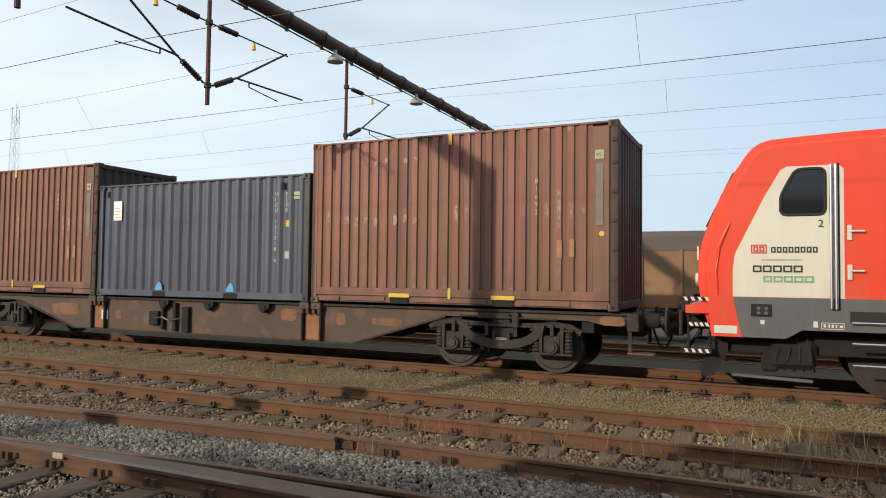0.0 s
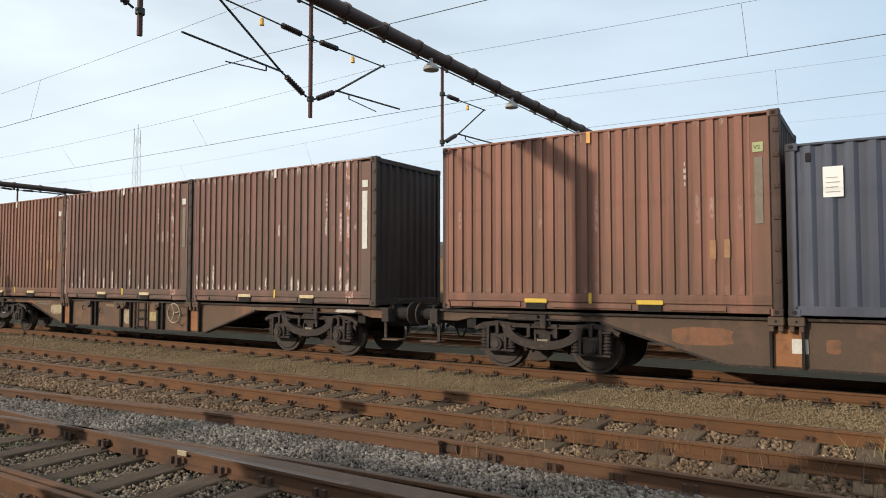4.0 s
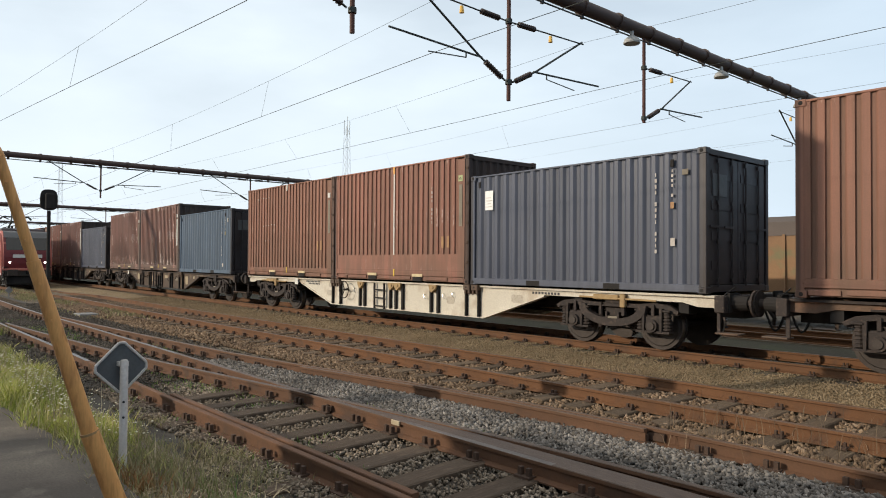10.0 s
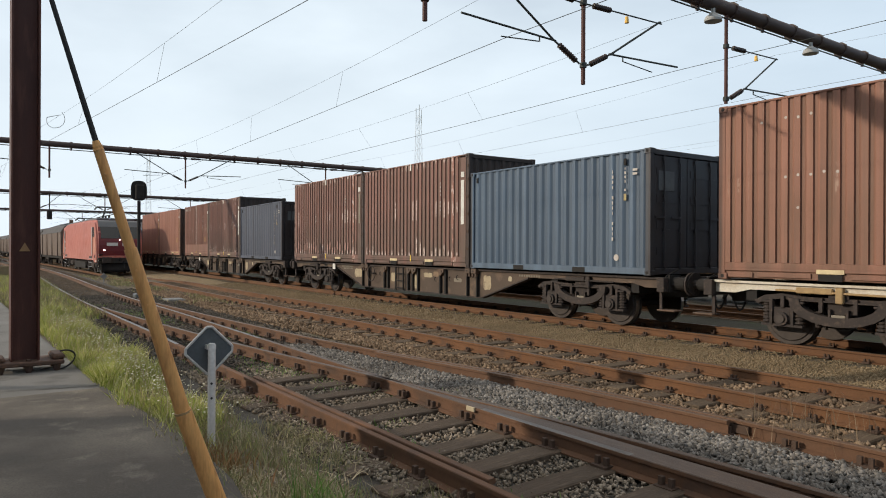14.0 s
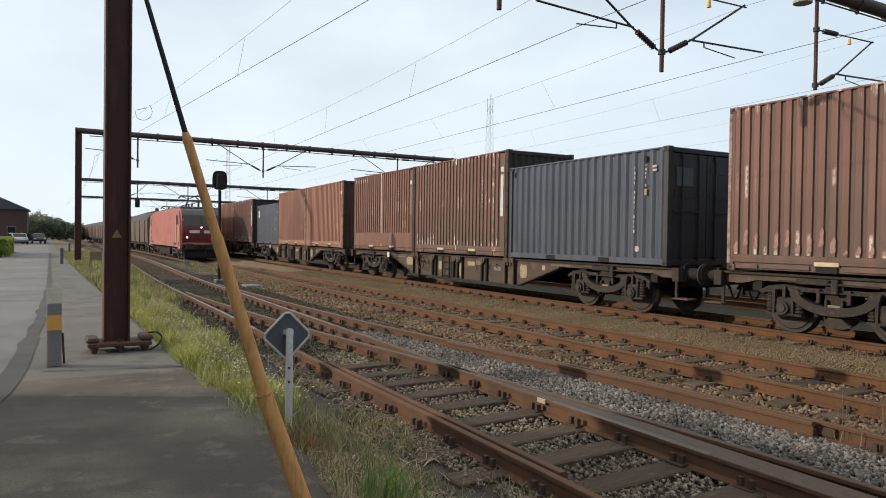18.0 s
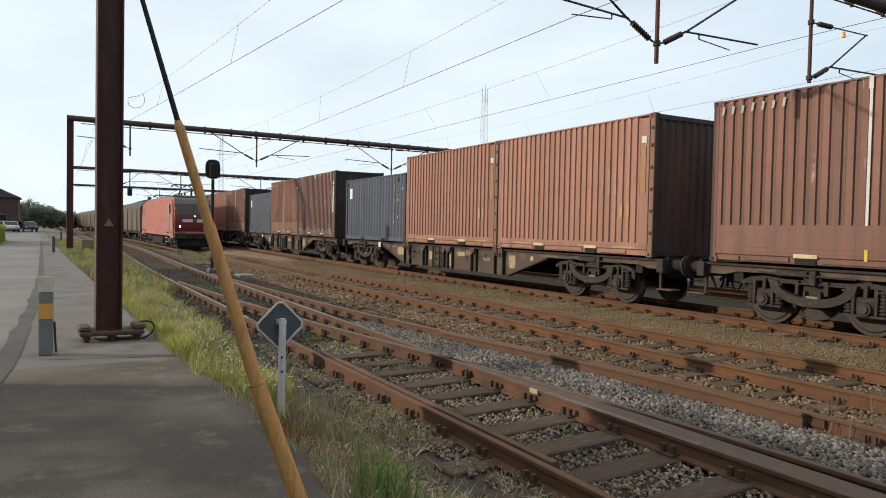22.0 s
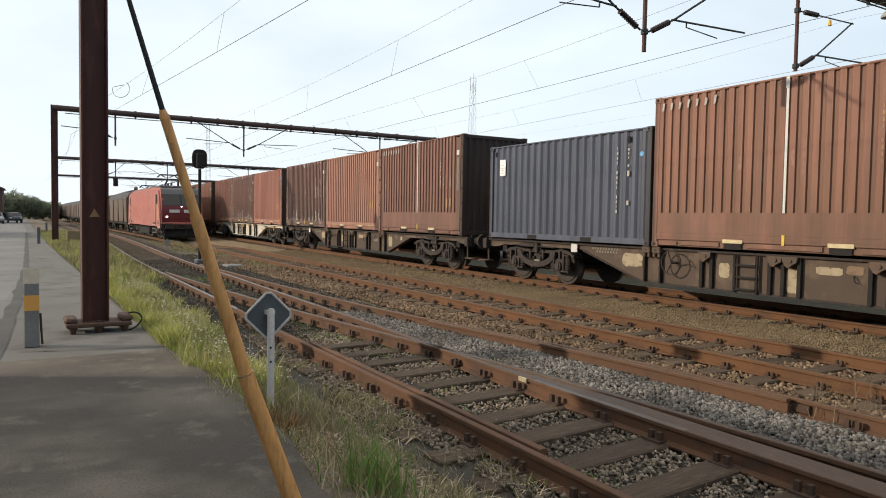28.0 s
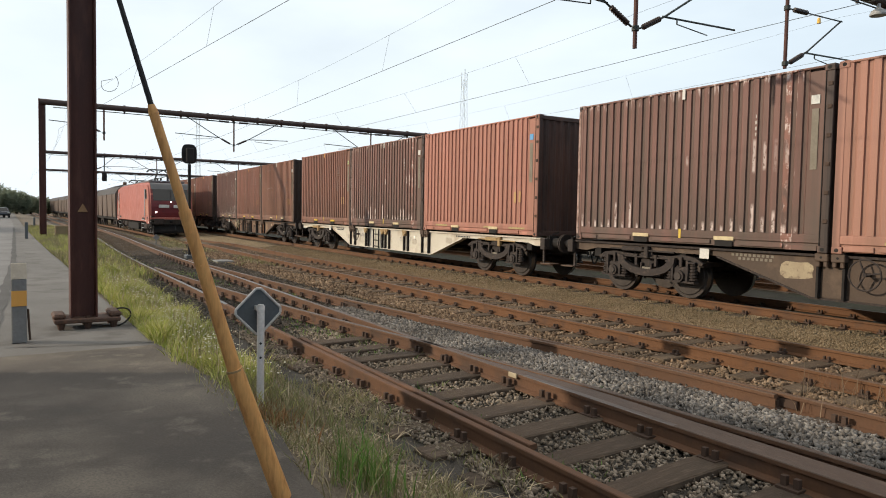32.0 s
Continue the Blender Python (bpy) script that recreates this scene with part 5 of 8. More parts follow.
        if style == "strip2":
            for k, ch in enumerate("81692"):
                letters(c, ch, 1.60, high - 1.0 - 0.135 * k, 0.12, MARK, -1.209, "digit")
            # ghosts of an old name on the rib faces
            for k, zc, hh in ((5, 2.72, 0.07), (6, 2.70, 0.05), (7, 2.73, 0.07), (9, 2.71, 0.06), (10, 2.72, 0.05), (3, 1.62, 0.09), (4, 1.58, 0.11), (5, 1.61, 0.07), (6, 1.57, 0.10), (8, 1.60, 0.11), (9, 1.63, 0.08), (10, 1.58, 0.07)):
                x = -2.9 + 0.2125 * (k + 0.28)
                part("faded_letter", prism(B(), [(x - 0.04, zc - hh), (x + 0.035, zc - hh + 0.03), (x + 0.045, zc + 0.4 * hh), (x + 0.01, zc + hh), (x - 0.035, zc + 0.6 * hh)], -1.2055, -1.2025), FLAKED, c)
            part("yellow_dot", rod(B(), (2.75, -1.205, 1.28), (2.75, -1.199, 1.28), 0.045, 10), YELLOW, c)
        else:
            id_bars(c, 1.62, high - 0.70, 9 if style != "plain" else 5, GHOST if kind in ("orange", "pink", "salmon") else MARK)
        if kind in ("brown", "umber", "orange", "pink", "salmon"):
            tone = GOLD if kind in ("pink", "salmon") else GHOST
            part("ghost_label", quad_y(B(), 1.99, 2.08, 0.88, 1.18, -1.203, 0.002), tone, c, "faded orange label")
            part("ghost_label", quad_y(B(), 2.205, 2.29, 0.90, 1.19, -1.203, 0.002), tone, c, "faded orange label")
        if kind in ("pink", "salmon"):
            for x0, x1 in ((1.78, 2.5), (0.55, 0.86), (-2.2, -1.5)):
                part("rail_stain", quad_y(B(), x0, x1, 0.175, 0.222, -1.2065, 0.002), GRIMYELLOW, c, "worn yellow stain on the rail")
        part("post_edge", box(B(), 2.872, 2.886, -1.214, -1.15, 0.12, high - 0.12), DARK if kind not in ("pink", "salmon") else IRON, c, "dark gap beside the door post")
        for sx in (-1, 1):
            for z in (0.50, 0.98, 1.46, 1.94, 2.42, 2.80):
                if sx > 0:
                    part("lashing_ring", box(B(), sx * 2.965 - 0.04, sx * 2.965 + 0.04, -1.228, -1.205, z, z + 0.07, 0.008), IRON, c)
        if style == "scrawl":
            for k in range(24):
                x = -2.9 + 0.2125 * (k + 0.28)
                a = abs(math.sin(k * 0.93 + 0.4)) * (0.25 if 9 < k < 13 else 1.0)
                top, low = 0.42 + 0.40 * a, 0.34 + 0.30 * max(0.0, a - 0.55)
                rim = [(x - 0.045, low + 0.03), (x - 0.01, low), (x + 0.05, low + 0.05), (x + 0.042, 0.5 * (low + top)), (x + 0.05, top - 0.06), (x + 0.015, top), (x - 0.03, top - 0.09), (x - 0.05 + 0.02 * (k % 3), 0.45 * low + 0.55 * top)]
                part("chalk_scrawl", prism(B(), rim, -1.2055, -1.2025), CHALK, c, "faded pink chalk smear")
        if kind == "dark" and style != "strip":
            part("worn_post_edge", box(B(), -3.029, -2.965, -1.216, -1.19, 0.14, high - 0.13), FLAKED, c, "corner post rubbed pale along its edge")
        if kind == "orange" and style == "plain":
            # bolts rubbed bare in two rows
            for k, z in ((3, 2.76), (5, 2.79), (6, 2.77), (7, 2.80), (5, 1.78), (6, 1.80), (7, 1.79), (8, 1.82), (9, 1.80), (6, 1.25)):
                x = -2.9 + 0.2125 * (k + 0.30)
                part("rubbed_spot", rod(B(), (x, -1.201, z), (x, -1.206, z), 0.026, 7), MARK, c)
        if style == "band":
            part("white_line", quad_y(B(), -0.03, 0.02, 0.72, high - 0.1, -1.209), WHITE, c, "thin white vertical line")
            for k in range(7 if kind in ("umber", "orange") else 0):
                x = -2.84 + 0.2125 * k
                part("rubbed_spot", prism(B(), [(x, high - 0.30), (x + 0.05, high - 0.29), (x + 0.075, high - 0.13 - 0.02 * (k % 3)), (x + 0.02, high - 0.14)], -1.2075, -1.2035), MARK, c)
    return c


HB, HL = 3.165, 2.60
LABELS = {
    "brown": "rust-brown corrugated twenty-foot container with faded paint on a wagon",
    "dark": "dark weathered brown corrugated container with scuffed ribs on a wagon",
    "umber": "umber-brown corrugated container with a plain lower band on a wagon",
    "orange": "orange-brown corrugated steel container on a flat wagon",
    "pink": "dusty pale orange-brown corrugated steel container on a flat wagon",
    "salmon": "salmon-red faded corrugated steel container on a flat wagon",
    "blue": "dark blue-grey corrugated container with a white plate on a wagon",
    "slate": "light slate-blue corrugated container with end doors on a wagon",
}
protos = {}


def get_container(kind, style):
    if (kind, style) not in protos:
        protos[kind, style] = container(kind, HL if kind in ("blue", "slate") else HB, style, LABELS[kind])
        return protos[kind, style]
    return copy_thing(protos[kind, style], Matrix.Identity(4))


# ---- wagons ----


def sill_outline(a, b):
    """Fish-bellied side sill: deep between -a and a, shallow beyond b over the bogies."""
    half = [(9.45, 1.13), (9.45, 0.93), (8.9, 0.93), (8.6, 1.0), (b, 1.0), (a, 0.40)]
    return half + [(-x, z) for x, z in half[::-1]]


def wheelset_mesh():
    bm = B()
    for s in (-1, 1):
        rod(bm, (0, s * 0.69, 0), (0, s * 0.81, 0), 0.46, 28)
        rod(bm, (0, s * 0.66, 0), (0, s * 0.69, 0), 0.485, 28)
        rod(bm, (0, s * 0.81, 0), (0, s * 0.83, 0), 0.40, 24, 0.38)
        rod(bm, (0, s * 0.83, 0), (0, s * 0.88, 0), 0.14, 12)
    rod(bm, (0, -0.95, 0), (0, 0.95, 0), 0.075, 10)
    me = mesh_of(bm, WHEEL, "wheelset")
    me.materials.append(TREAD)
    for f in me.polygons:
        if abs(f.normal.y) < 0.2 and math.hypot(f.center.x, f.center.z) > 0.42 and 0.69 < abs(f.center.y) < 0.81:
            f.material_index = 1
    return me


WHEELSET = wheelset_mesh()
SPRING = mesh_of(lathe(B(), (0, 0, 0), (0, 0, 0.36), [(0.0, 0.05)] + [v for k in range(6) for v in (((k + 0.1) / 6, 0.062), ((k + 0.3) / 6, 0.09 - 0.003 * k), ((k + 0.7) / 6, 0.09 - 0.003 * k), ((k + 0.9) / 6, 0.062))] + [(1.0, 0.05)], 10), BOGIE, "coil_spring")
WHEELS = []


def bogie(wagon, x):
    bm = B()
    for s in (-1, 1):
        y0, y1 = s * 0.95, s * 1.06
        # top bar over the boxes, and the deep belly that hangs below it with an open eye between
        prism(bm, [(-1.44, 0.76), (-1.25, 0.86), (-0.95, 0.90), (-0.55, 0.86), (0.55, 0.86), (0.95, 0.90), (1.25, 0.86), (1.44, 0.76), (1.40, 0.70), (1.20, 0.78), (0.95, 0.81), (0.55, 0.775), (-0.55, 0.775), (-0.95, 0.81), (-1.20, 0.78), (-1.40, 0.70)], y0, y1)
        arc = [math.pi * k / 12 for k in range(13)]
        prism(bm, [(-0.80 * math.cos(a), 0.84 - 0.44 * math.sin(a) ** 0.9) for a in arc] + [(0.62 * math.cos(a), 0.82 - 0.27 * math.sin(a) ** 0.9) for a in arc], s * 0.98, s * 1.135)
        box(bm, -0.20, 0.20, s * 0.88, s * 1.02, 0.60, 0.84)
        for k in (-0.14, 0.14):
            box(bm, k - 0.018, k + 0.018, y0, y1 + s * 0.03, 0.46, 0.68)
        box(bm, -0.16, 0.16, s * 0.75, s * 1.08, 0.86, 0.93)
        rod(bm, (-0.62, s * 1.09, 0.80), (0.62, s * 1.09, 0.80), 0.016, 6)
    box(bm, -0.22, 0.22, -0.9, 0.9, 0.50, 0.80)
    for e in (-1.35, 1.35):
        box(bm, e - 0.05, e + 0.05, -1.0, 1.0, 0.68, 0.78)
    bo = part("bogie", bm, BOGIE, wagon, "grimy brown four-wheel bogie")
    bo.location = (x, 0, LIFT)
    for ax in (-0.92, 0.92):
        w = part("wheelset", WHEELSET, None, bo)
        w.location = (ax, 0, 0.46)
        for s in (-1, 1):
            bm = B()
            box(bm, ax - 0.17, ax + 0.17, s * 0.93, s * 1.10, 0.36, 0.66, 0.035)
            rod(bm, (ax, s * 1.10, 0.47), (ax, s * 1.155, 0.47), 0.12, 14)
            rod(bm, (ax, s * 1.155, 0.47), (ax, s * 1.175, 0.47), 0.045, 8)
            box(bm, ax - 0.36, ax + 0.36, s * 0.96, s * 1.12, 0.335, 0.375)
            box(bm, ax - 0.03, ax + 0.03, s * 1.06, s * 1.10, 0.66, 0.86)
            for d in (-0.185, 0.185):
                prism(bm, [(ax + d - 0.03, 0.80), (ax + d + 0.03, 0.80), (ax + d + 0.022, 0.36), (ax + d - 0.022, 0.36)], s * 1.06, s * 1.13)
            for d in (-0.28, 0.28):
                box(bm, ax + d - 0.10, ax + d + 0.10, s * 0.94, s * 1.13, 0.735, 0.775, 0.01)
            part("axle_box", bm, BOGIE, bo)
            part("axle_cap", rod(B(), (ax, s * 1.155, 0.47), (ax, s * 1.178, 0.47), 0.075, 10), WHEEL, bo)
            for d in (-0.28, 0.28):
                part("coil_spring", SPRING, None, bo).location = (ax + d, s * 1.03, 0.38)
    for s in (-1, 1):
        bm = B()
        for e in (-0.36, 0.36):
            rod(bm, (e, s * 0.70, 0.30), (e * 1.15, s * 0.70, 0.72), 0.025, 6)
        rod(bm, (-0.5, s * 0.70, 0.36), (0.5, s * 0.70, 0.33), 0.018, 6)
        part("brake_gear", bm, DARK, bo)
        # shoes, hangers and the load plate that show between the wheels
        for e in (-0.40, 0.40):
            bm = box(B(), e - 0.045, e + 0.045, s * 0.86, s * 0.94, 0.34, 0.62, 0.015)
            rod(bm, (e, s * 0.94, 0.40), (e * 0.4, s * 1.0, 0.52), 0.022, 6)
            part("brake_shoe", bm, BOGIE, bo)
        for e in (-0.27, 0.27):
            part("swing_link", box(B(), e - 0.03, e + 0.03, s * 1.06, s * 1.11, 0.62, 0.86), BOGIE, bo)
        part("load_plate", box(B(), -0.11, 0.11, s * 1.065, s * 1.085, 0.545, 0.595, 0.006), MUTED, bo, "small grimed load plate")
    return bo


def buffer(wagon, sx, sy):
    x = sx * 9.45
    bm = B()
    rod(bm, (x, sy * 0.875, 1.03), (x + sx * 0.30, sy * 0.875, 1.03), 0.135, 14, 0.115)
    box(bm, min(x, x + sx * 0.04), max(x, x + sx * 0.04), sy * 0.875 - 0.18, sy * 0.875 + 0.18, 0.86, 1.20)
    b = part("buffer", bm, DARK, wagon, "black sprung buffer")
    bm = B()
    rod(bm, (x + sx * 0.30, sy * 0.875, 1.03), (x + sx * 0.40, sy * 0.875, 1.03), 0.085, 12)
    rod(bm, (x + sx * 0.40, sy * 0.875, 1.03), (x + sx * 0.435, sy * 0.875, 1.03), 0.23, 18)
    part("buffer_head", bm, BOGIE, b)


def wagon(paint, first=False, flip=1):
    w = thing("flat_wagon", {"cream": "long cream-painted container flat wagon with dirty bogies", "rust": "long rusty brown container flat wagon with four-wheel bogies", "brown": "long dull brown container flat wagon with a handbrake wheel", "tan": "long brown flat wagon with pale paint patches"}[paint], "flat wagon", "wagons of the train")
    col = FRAME[paint]
    deep, thin = (3.96, 6.0) if first else (3.42, 5.32)
    for s in (-1, 1):
        sl = part("side_sill", prism(B(), sill_outline(deep, thin), s * 1.02, s * 1.06), col, w)
        bm = B()
        box(bm, -deep, deep, s * 0.90, s * 1.10, 0.372, 0.405)
        for e in (-1, 1):
            prism(bm, [(e * deep, 0.405), (e * thin, 1.005), (e * (thin - 0.01), 0.965), (e * deep, 0.372)], s * 0.92, s * 1.09)
        box(bm, -9.4, 9.4, s * 0.92, s * 1.12, 1.11, 1.15)
        part("sill_flange", bm, BOGIE if paint != "cream" else col, sl)
        # upright stiffeners with rust plates beneath the container joints
        for x in (-3.06, 3.06):
            for d in (-0.22, 0.22):
                part("stiffener", box(B(), x + d - 0.02, x + d + 0.02, s * 1.05, s * 1.15, 0.40, 1.10), DARK, sl)
            bm = B()
            box(bm, x - 0.19, x + 0.19, s * 1.062, s * 1.075, 0.42, 0.98)
            part("joint_plate", bm, RUST_POST if paint in ("rust", "brown") else col, sl)
            for d in (-0.14, 0.14):
                bm = box(B(), x + d - 0.115, x + d + 0.115, s * 1.06, s * 1.20, 1.03, 1.17, 0.015)
                box(bm, x + d - 0.10, x + d - 0.03, s * 1.08, s * 1.18, 0.94, 1.04, 0.012)
                box(bm, x + d + 0.03, x + d + 0.10, s * 1.08, s * 1.18, 0.94, 1.04, 0.012)
                sp = part("container_spigot", bm, FRAME["rust"], sl)
                part("pin_hole", rod(B(), (x + d, s * 1.198, 1.10), (x + d, s * 1.204, 1.10), 0.022, 8), DARK, sp)
        if not first:
            for x in (-1.68, -1.47, -0.21, 0.26, 1.53, 1.73) if flip > 0 else (-1.80, -1.56, -0.30, -0.04, 0.27, 1.48, 1.76):
                bm = B()
                box(bm, x - 0.034, x + 0.034, s * 1.05, s * 1.13, 0.40, 1.10)
                part("stiffener", bm, DARK, sl)
    for x in (-0.9, 0.4, 1.9) if first else (-1.79, -0.28, 0.0, 1.52) if flip > 0 else (-1.68, -0.17, 0.12, 1.62):
        bm = prism(B(), [(x - 0.15, 1.12), (x + 0.15, 1.12), (x + 0.13, 1.02), (x + 0.05, 0.98), (x - 0.02, 0.92), (x - 0.08, 0.95), (x - 0.13, 1.03)], -1.19, -1.05)
        rod(bm, (x + 0.02, -1.21, 1.05), (x + 0.02, -1.18, 1.05), 0.035, 8)
        part("lashing_bracket", bm, {"cream": TANBRACKET, "rust": DARK}.get(paint, FRAME["rust"]), w)
    if first:
        # latch plates and a lever beneath the middle container
        for x, z0, z1, wd in ((-0.62, 0.44, 1.06, 0.05), (-0.98, 0.46, 1.04, 0.04), (-0.30, 0.42, 0.98, 0.10), (-1.25, 0.55, 0.86, 0.14)):
            part("latch_plate", box(B(), x - wd, x + wd, -1.15, -1.06, z0, z1, 0.012), DARK, w, "black latch plate")
        part("release_lever", tube(B(), [(-1.2, -1.17, 0.70), (-0.95, -1.18, 0.74), (-0.75, -1.17, 0.66), (-0.45, -1.17, 0.72)], 0.016), CHROME, w, "worn release lever")
        part("data_plate", quad_y(B(), -3.0, -2.78, 0.62, 0.84, -1.08), WHITE, w, "small white data plate")
    else:
        # hooks and catches along the sill
        for x, z in ((-1.22, 0.90), (-2.13, 0.97), (2.05, 0.90)) if flip > 0 else ((2.0, 0.90), (2.36, 0.95), (1.25, 0.86), (-2.05, 0.92)):
            part("rope_hook", tube(B(), [(x - 0.06, -1.07, z), (x - 0.03, -1.13, z - 0.02), (x, -1.14, z - 0.10), (x + 0.05, -1.12, z - 0.12)], 0.011), CHROME if paint == "cream" else DARK, w, "small rope hook")
        if flip > 0:
            part("hazard_plate", quad_y(B(), 1.12, 1.41, 0.62, 0.86, -1.078), GRIMYELLOW, w, "grimed yellow hazard plate")
        else:
            part("paper_card", quad_y(B(), -5.68, -5.46, 0.93, 1.13, -1.125), WHITE, w, "small white paper card in a holder")
    if not first:
        # handbrake wheel and rung ladder on the near sill
        wx = 2.40 if flip > 0 else -2.46
        bm = tube(B(), [(wx + 0.25 * math.cos(math.pi * k / 12), -1.24, 0.86 + 0.25 * math.sin(math.pi * k / 12)) for k in range(24)], 0.015, 6, True)
        for a in (1.95, 0.2, 4.25):
            rod(bm, (wx, -1.22, 0.86), (wx + 0.25 * math.cos(a), -1.24, 0.86 + 0.25 * math.sin(a)), 0.015, 6)
        rod(bm, (wx, -1.25, 0.86), (wx, -1.06, 0.86), 0.03, 8)
        part("handbrake_wheel", bm, {"cream": BOGIE, "brown": PATCH}.get(paint, BOGIE) if flip < 0 else PATCH, w, "worn three-spoke handbrake wheel")
        bm = B()
        lx = 0.53 if flip > 0 else -1.02
        for x in (lx, lx + 0.47):
            box(bm, x - 0.025, x + 0.025, -1.15, -1.11, 0.38, 1.10)
        for z in (0.45, 0.68, 0.91):
            box(bm, lx, lx + 0.47, -1.15, -1.12, z - 0.018, z + 0.018)
        part("ladder", bm, DARK, w, "short side ladder")
    # pale paint patches and placards, each worn through to the frame
    if first:
        spots = [(-3.06, 0.62, 0.22, 0.2, RUST_POST), (-2.45, 0.74, 0.2, 0.22, WORNRUST), (2.45, 0.90, 0.42, 0.26, WORNRUST), (3.72, 0.86, 0.22, 0.24, WORNRUST), (4.75, 0.84, 0.7, 0.15, WORNRUST), (-4.3, 0.82, 1.0, 0.30, WORNRUST), (9.05, 1.02, 0.42, 0.16, WORNRUST)]
    elif paint == "cream":
        spots = [(-3.45, 0.98, 0.3, 0.18, FAINT), (-3.5, 0.72, 0.42, 0.18, FAINT), (-1.6, 1.0, 0.16, 0.14, TANBRACKET), (2.2, 0.75, 0.3, 0.2, FAINT), (4.5, 0.88, 0.4, 0.2, FAINT)]
    elif flip > 0:
        spots = [(0.03, 0.70, 0.30, 0.44, WORNPATCH), (-1.75, 0.80, 0.14, 0.26, WORNPATCH), (-0.75, 1.0, 0.6, 0.08, WORNTAN), (-3.75, 0.82, 0.7, 0.3, WORNPATCH), (8.3, 1.06, 0.6, 0.07, MARK)]
    else:
        spots = [(0.12, 0.68, 0.24, 0.46, WORNPATCH), (0.77, 0.91, 0.5, 0.15, WORNPATCH if paint == "tan" else WORNTAN), (-1.30, 0.78, 0.26, 0.30, WORNPATCH), (-3.70, 0.84, 0.62, 0.32, WORNPATCH), (3.66, 0.80, 0.34, 0.40, WORNTAN if paint != "tan" else WORNPATCH), (1.2, 0.95, 0.3, 0.16, WORNTAN), (2.3, 0.82, 0.4, 0.12, MUTED), (4.6, 0.94, 0.14, 0.14, PATCH)]
    for x, z, wd, h, m in spots:
        rim = []
        for k in range(16):
            a = math.pi * (k + 0.5) / 8
            c, d = math.cos(a), math.sin(a)
            f = 0.5 / max(abs(c), abs(d)) * (0.94 + 0.13 * noise.noise((x * 3.1 + k * 0.9, z * 5.0, wd)))
            rim.append((x + wd * f * c, z + h * f * d))
        face = -1.061 if abs(x) < 8 else -1.201
        part("paint_patch", prism(B(), rim, face - 0.003, face), m, w)
    if not first:
        for x0, n, z in ((4.95, 9, 1.04), (-5.0, 10, 1.05), (-4.85, 8, 0.98)):
            bm = B()
            for k in range(n):
                quad_y(bm, x0 + 0.09 * k, x0 + 0.09 * k + 0.055, z - 0.025, z + 0.025, -1.063)
            part("wagon_marking", bm, MUTED if paint != "cream" else TEXTDARK, w, "row of small stencilled marks")["kind"] = "stuff"
    bm = B()
    box(bm, -9.4, 9.4, -0.34, 0.34, 0.72, 1.08)
    for x in (-8.6, -6.2, -4.6, -3.06, -1.5, 0, 1.5, 3.06, 4.6, 6.2, 8.6):
        box(bm, x - 0.10, x + 0.10, -1.02, 1.02, 0.80, 1.12)
    box(bm, -3.9, 3.9, -0.98, 0.98, 0.60, 0.66)
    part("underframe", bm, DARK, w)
    bm = B()
    rod(bm, (-2.4, 0.55, 0.62), (-0.8, 0.55, 0.62), 0.17, 12)
    rod(bm, (-5.6, 0, 0.62), (5.6, 0, 0.60), 0.03, 6)
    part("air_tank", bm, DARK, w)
    for sx in (-1, 1):
        bm = B()
        box(bm, sx * 9.28, sx * 9.46, -1.20, 1.20, 0.86, 1.15, 0.01)
        part("end_beam", bm, BOGIE, w)
        for sy in (-1, 1):
            buffer(w, sx, sy)
        bm = B()
        box(bm, min(sx * 9.4, sx * 9.78), max(sx * 9.4, sx * 9.78), -0.06, 0.06, 0.95, 1.11, 0.02)
        rod(bm, (sx * 9.6, 0, 1.0), (sx * 9.8, 0, 0.72), 0.035, 6)
        part("draw_hook", bm, DARK, w)
        for sy in (-1, 1):
            bm = B()
            step = part("footstep", box(B(), min(sx * 9.28, sx * 9.34), max(sx * 9.28, sx * 9.34), sy * 1.08 - 0.02, sy * 1.08 + 0.02, 0.5, 0.95), BOGIE, w)
            box(bm, min(sx * 9.28, sx * 9.70), max(sx * 9.28, sx * 9.70), sy * 1.05 - 0.14, sy * 1.05 + 0.14, 0.485, 0.515, 0.008)
            part("tread_plate", bm, FRAME["rust"], step, "worn steel tread")
        bm = tube(B(), [(sx * (9.45 + 0.05 * k), 0.35, 0.9 - 0.42 * math.sin(math.pi * k / 8)) for k in range(9)], 0.022)
        part("brake_hose", bm, RUBBER, w)
        bm = B()
        rod(bm, (sx * 9.42, -1.08, 1.18), (sx * 9.42, -0.7, 1.30), 0.014, 6)
        rod(bm, (sx * 9.42, -1.08, 1.18), (sx * 9.42, -1.08, 0.95), 0.014, 6)
        part("shunter_rail", bm, DARK, w)
        # levers and plates over the bogie
        bm = B()
        box(bm, sx * 7.2 - 0.55, sx * 7.2 + 0.05, -1.14, -1.06, 0.98, 1.08, 0.015)
        rod(bm, (sx * 7.2 - 0.9, -1.12, 1.02), (sx * 7.2 + 0.9, -1.12, 1.0), 0.02, 6)
        box(bm, sx * 7.2 + 0.1, sx * 7.2 + 0.22, -1.16, -1.06, 0.84, 1.10, 0.015)
        part("brake_changeover", bm, BOGIE if paint != "cream" else TANBRACKET, w, "changeover lever over the bogie")
        bogie(w, sx * 7.08)
    return w


